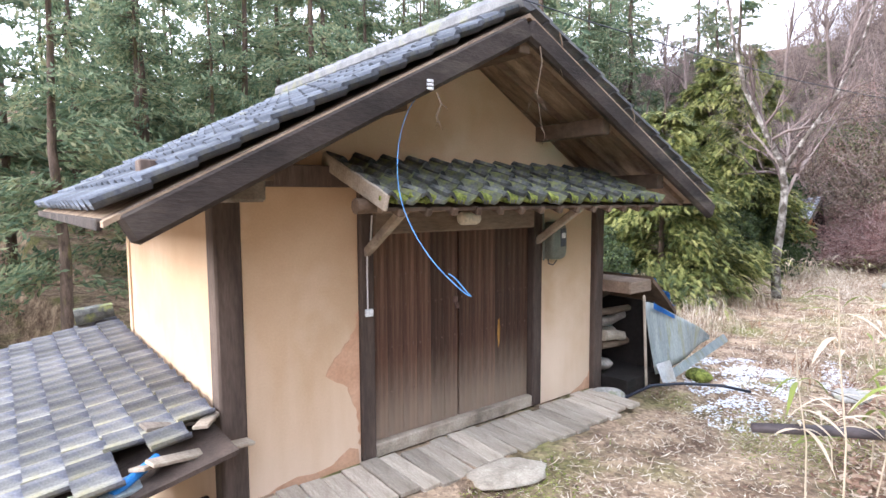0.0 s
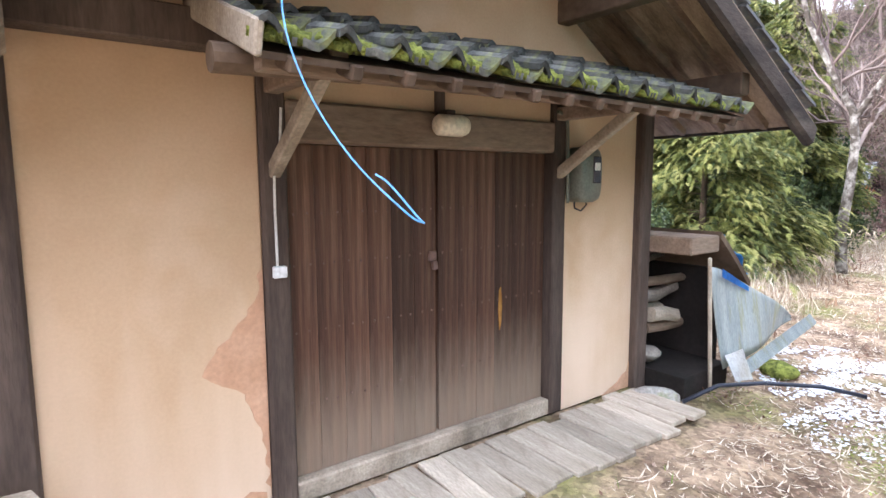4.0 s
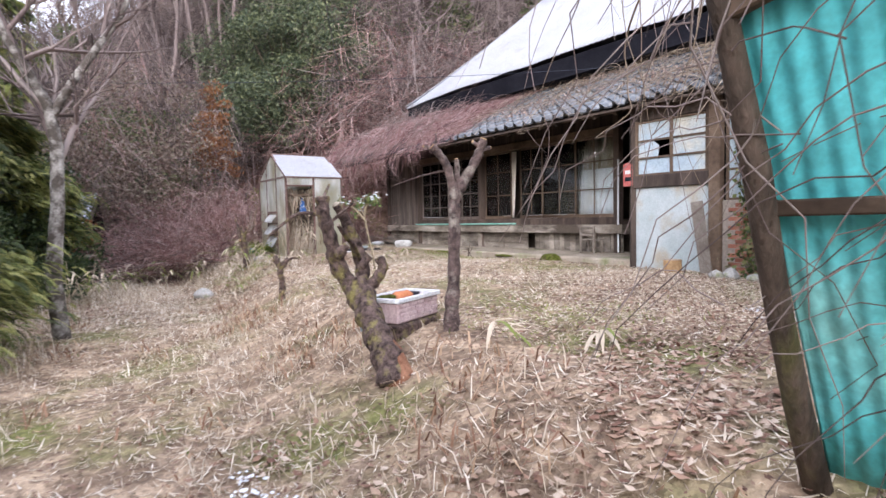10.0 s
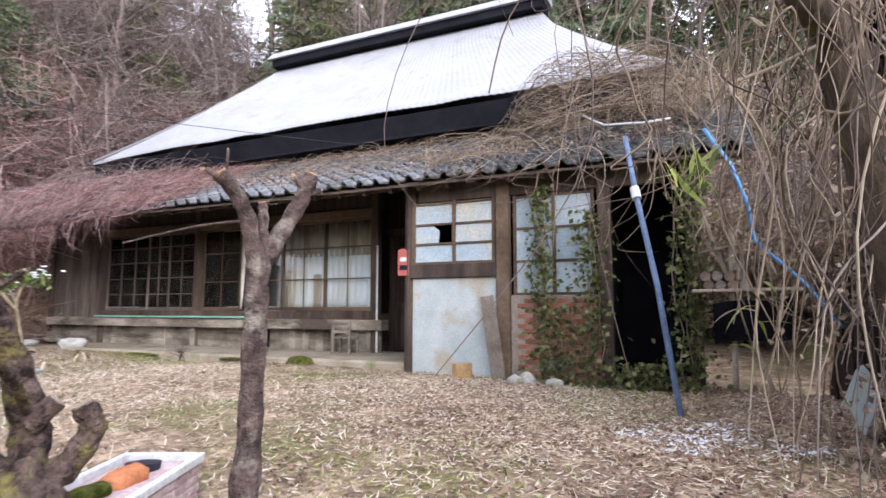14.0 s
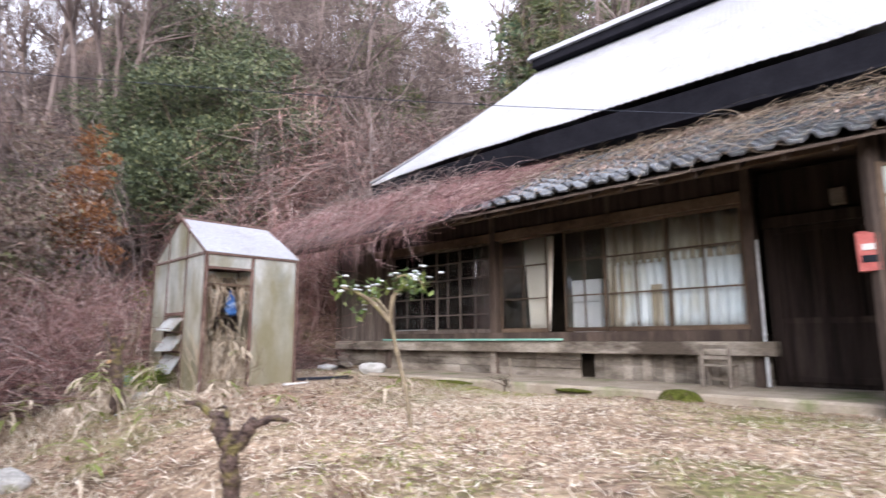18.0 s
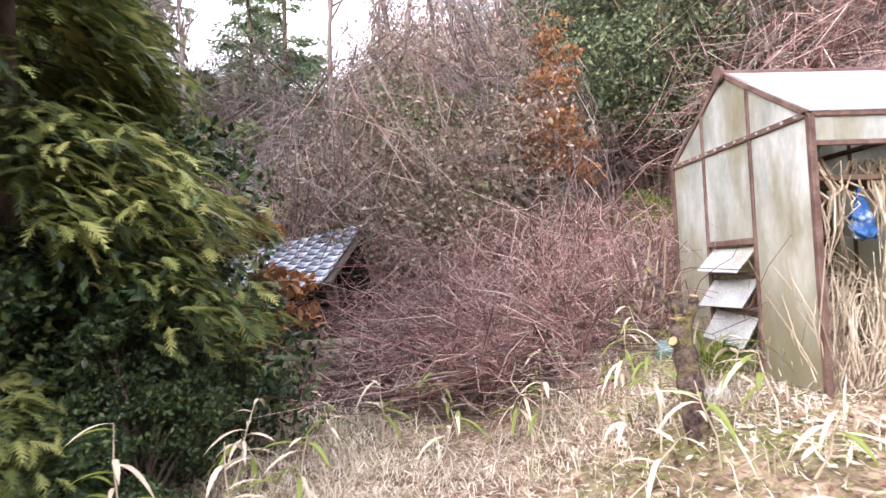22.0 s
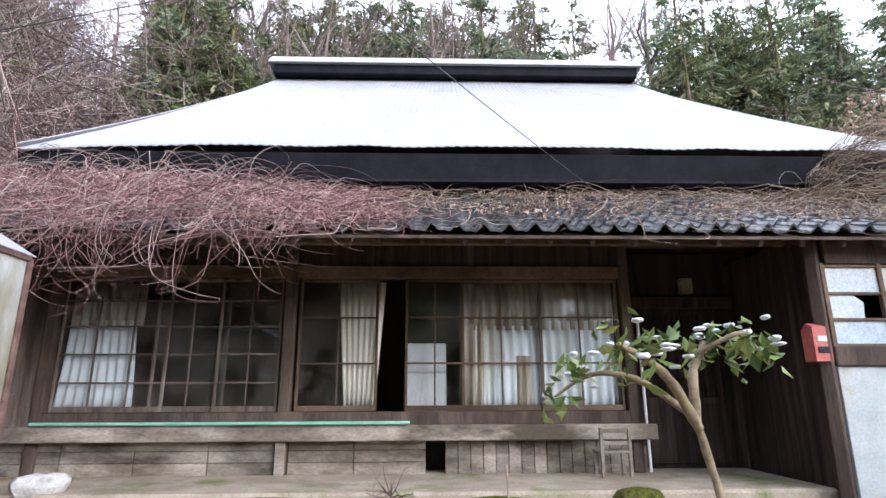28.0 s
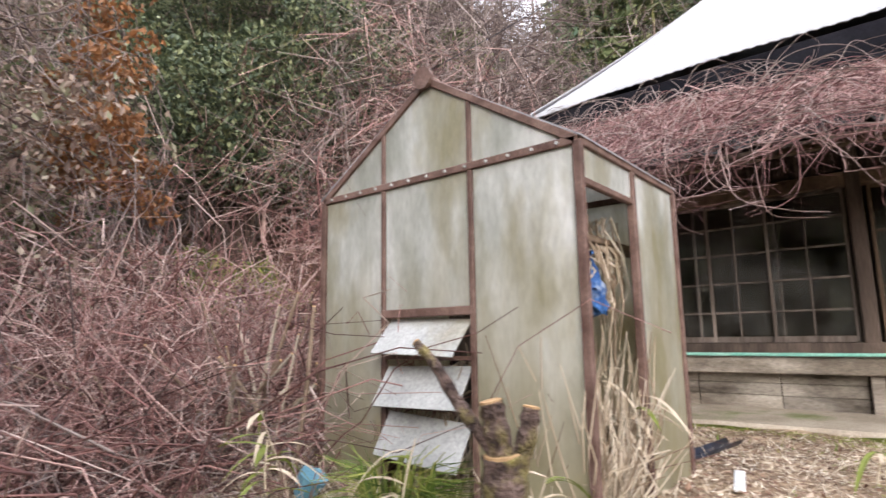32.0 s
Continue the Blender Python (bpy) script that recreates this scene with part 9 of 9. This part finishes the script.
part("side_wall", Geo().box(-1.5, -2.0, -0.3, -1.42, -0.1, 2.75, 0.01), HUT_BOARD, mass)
part("loose_sheet", Geo().sheet(lambda a, b: (0.1 - 0.75 * a, 0.28 + 0.12 * b, 0.55 - 0.3 * b + 0.06 * math.sin(5 * a)), 6, 3, 0.006), GALV, mass, "bent sheet hooked on the hut front")
old_tree = thing("vine_hung_tree", pose(4.55, 5.75, 0.3), "leaning dead tree hung with tan and grey vines", "tree")
part("trunk", Geo().tube([(0, 0, -0.1), (-0.12, 0.12, 0.9), (-0.2, 0.3, 1.9), (-0.35, 0.5, 2.8), (-0.6, 0.75, 3.7), (-0.9, 0.9, 4.6)], [0.17, 0.15, 0.14, 0.12, 0.1, 0.07], 12), BARK, old_tree, smooth=True)
part("limb", Geo().tube([(-0.3, 0.4, 2.5), (-0.9, 0.9, 3.0), (-1.5, 1.15, 3.35), (-2.1, 1.3, 3.5)], [0.09, 0.07, 0.05, 0.03], 9), BARK, old_tree, smooth=True)
part("limb", Geo().tube([(-0.2, 0.3, 2.1), (0.1, 0.45, 2.9), (0.25, 0.6, 3.6), (0.5, 0.6, 4.4)], [0.08, 0.06, 0.05, 0.03], 9), BARK, old_tree, smooth=True)
rm = np.random.default_rng(901)


def hanging(n, xr, yr_, zr_, low, wob=0.06):
    """Vines that hang from a height zr_ down to a share low of it."""
    x, y, z = rm.uniform(*xr, n), rm.uniform(*yr_, n), rm.uniform(*zr_, n)
    q = np.linspace(0, 1, 9)
    fall = z[:, None] * rm.uniform(*low, n)[:, None] * q[None] ** 1.2
    L = np.stack([x[:, None] + 0 * q, y[:, None] + 0 * q, z[:, None] + 0.22 * np.sin(4 * q)[None] - fall], -1)
    L = L + np.cumsum(rm.normal(0, wob, (n, 9, 3)), 1)
    L[:, :, 2] = np.maximum(L[:, :, 2], 0.03)
    return smoothed(L)


for nm, lines, r_hi, mt, lb in (
        ("vine", hanging(70, (-2.0, 0.3), (0.55, 1.25), (2.6, 4.3), (0.25, 0.65), 0.15), 0.0085, VINE_TAN, "tan hanging vine stems"),
        ("vine", hanging(80, (-0.6, 0.5), (0.0, 0.6), (2.0, 4.4), (0.5, 1.0), 0.13), 0.012, VINE_TAN, "tan vines down the trunk"),
        ("vine", hanging(46, (-0.6, 0.7), (-0.1, 0.5), (2.2, 4.2), (0.4, 1.0), 0.15), 0.01, TWIG_GREY, "grey hanging vine stems"),
        ("vine", hanging(90, (-2.2, 0.4), (0.6, 1.3), (3.0, 4.4), (0.05, 0.45), 0.24), 0.006, TWIG_GREY, "grey tangled vine stems")):
    part(nm, stem_mesh(rm, lines, 0.0025, r_hi, mt, 5), None, old_tree, lb)
lv = np.stack([rm.normal(0.1, 0.3, 1500), rm.normal(0.25, 0.22, 1500), rm.uniform(0.1, 4.3, 1500)], 1)
part("withered_leaf", fast_mesh("withered_leaf", *leaves_np(lv, 0.055, rm, None, 0.6, 0.5), BROWN_LEAF), None, old_tree)["kind"] = "stuff"

gl = np.array([-0.45, 1.26, 1.85]) + rm.normal(0, 0.07, (16, 3))
part("green_leaf", fast_mesh("green_leaf", *leaves_np(gl, 0.3, rm, rm.normal(0, 0.5, (16, 3)) + [0, 0, -1.0], 0.13, 0.0), GREEN_BLADE), None, old_tree, "long green leaves among the vines")["kind"] = "stuff"


def ivy(name, y0, y1, z0, z1, x, n, seed, m=None):
    r = np.random.default_rng(seed)
    y = r.normal((y0 + y1) / 2, (y1 - y0) / 3.5, n)
    z = r.uniform(z0, z1, n)
    y = (y0 + y1) / 2 + (y - (y0 + y1) / 2) * (1.35 - 0.6 * (z - z0) / (z1 - z0))
    c = np.stack([x - r.uniform(0.01, 0.12, n), y, z], 1)
    ob = thing(name, Matrix.Identity(4), "ivy climbing the wall at the house corner", "ivy", "ivy on the house")
    part("leaf", fast_mesh("leaf", *leaves_np(c, 0.07, r, None, 0.8, 0.0), IVY_LEAF), None, ob)["kind"] = "stuff"
    ls = np.stack([np.stack([np.full(9, x - 0.02), np.full(9, (y0 + y1) / 2) + np.cumsum(r.normal(0, 0.05, 9)), np.linspace(z0, z1, 9)], 1) for k in range(7)])
    part("stem", fast_mesh("stem", *tubes_np(ls, np.full((7, 9), 0.007), 5), VINE_TAN, True), None, ob)


ivy("ivy", 8.65, 8.95, 1.3, 2.95, 7.66, 480, 1001)
ivy("ivy", 7.95, 8.45, 0.4, 2.6, 7.6, 650, 1002)
ivy("ivy", 8.35, 9.0, 0.4, 1.4, 7.62, 420, 1003)
ivy("ivy", 6.85, 7.25, 0.4, 3.2, 7.58, 850, 1004)
ivy("ivy", 7.2, 7.9, 0.35, 0.75, 7.4, 500, 1005)
# bricks under the side window
bb = [o for o in bpy.data.objects if o.name.startswith("brick_base")][0]
bme = Geo().box(0, -0.1, -0.028, 0.012, 0.1, 0.028, 0.004).mesh("brick", BRICK)
for j in range(17):
    for i in range(6):
        y = 8.12 + i * 0.212 + (0.1 if j % 2 else 0)
        if y + 0.1 < 9.25 and not (j in (3, 4) and i in (2, 3)):
            part("brick", bme, BRICK, bb, m=pose(7.728, y, 0.42 + j * 0.066))
# overhead cables
for k, (p, q, sag) in enumerate((((-2.1, 2.0, 3.6), (9.0, 24.0, 6.2), 1.2), ((10.1, 12.2, 4.5), (-6.5, 24.0, 4.9), 0.35), ((-6, 30, 6.5), (24, 20, 6.8), 0.8))):
    P, Q = Vector(p), Vector(q)
    solo("cable", Geo().tube([P.lerp(Q, t) - Vector((0, 0, sag * 4 * t * (1 - t))) for t in np.linspace(0, 1, 17)], 0.005, 5), BLACK_RUBBER, "thin overhead cable crossing the clearing", "cable", "overhead cables")
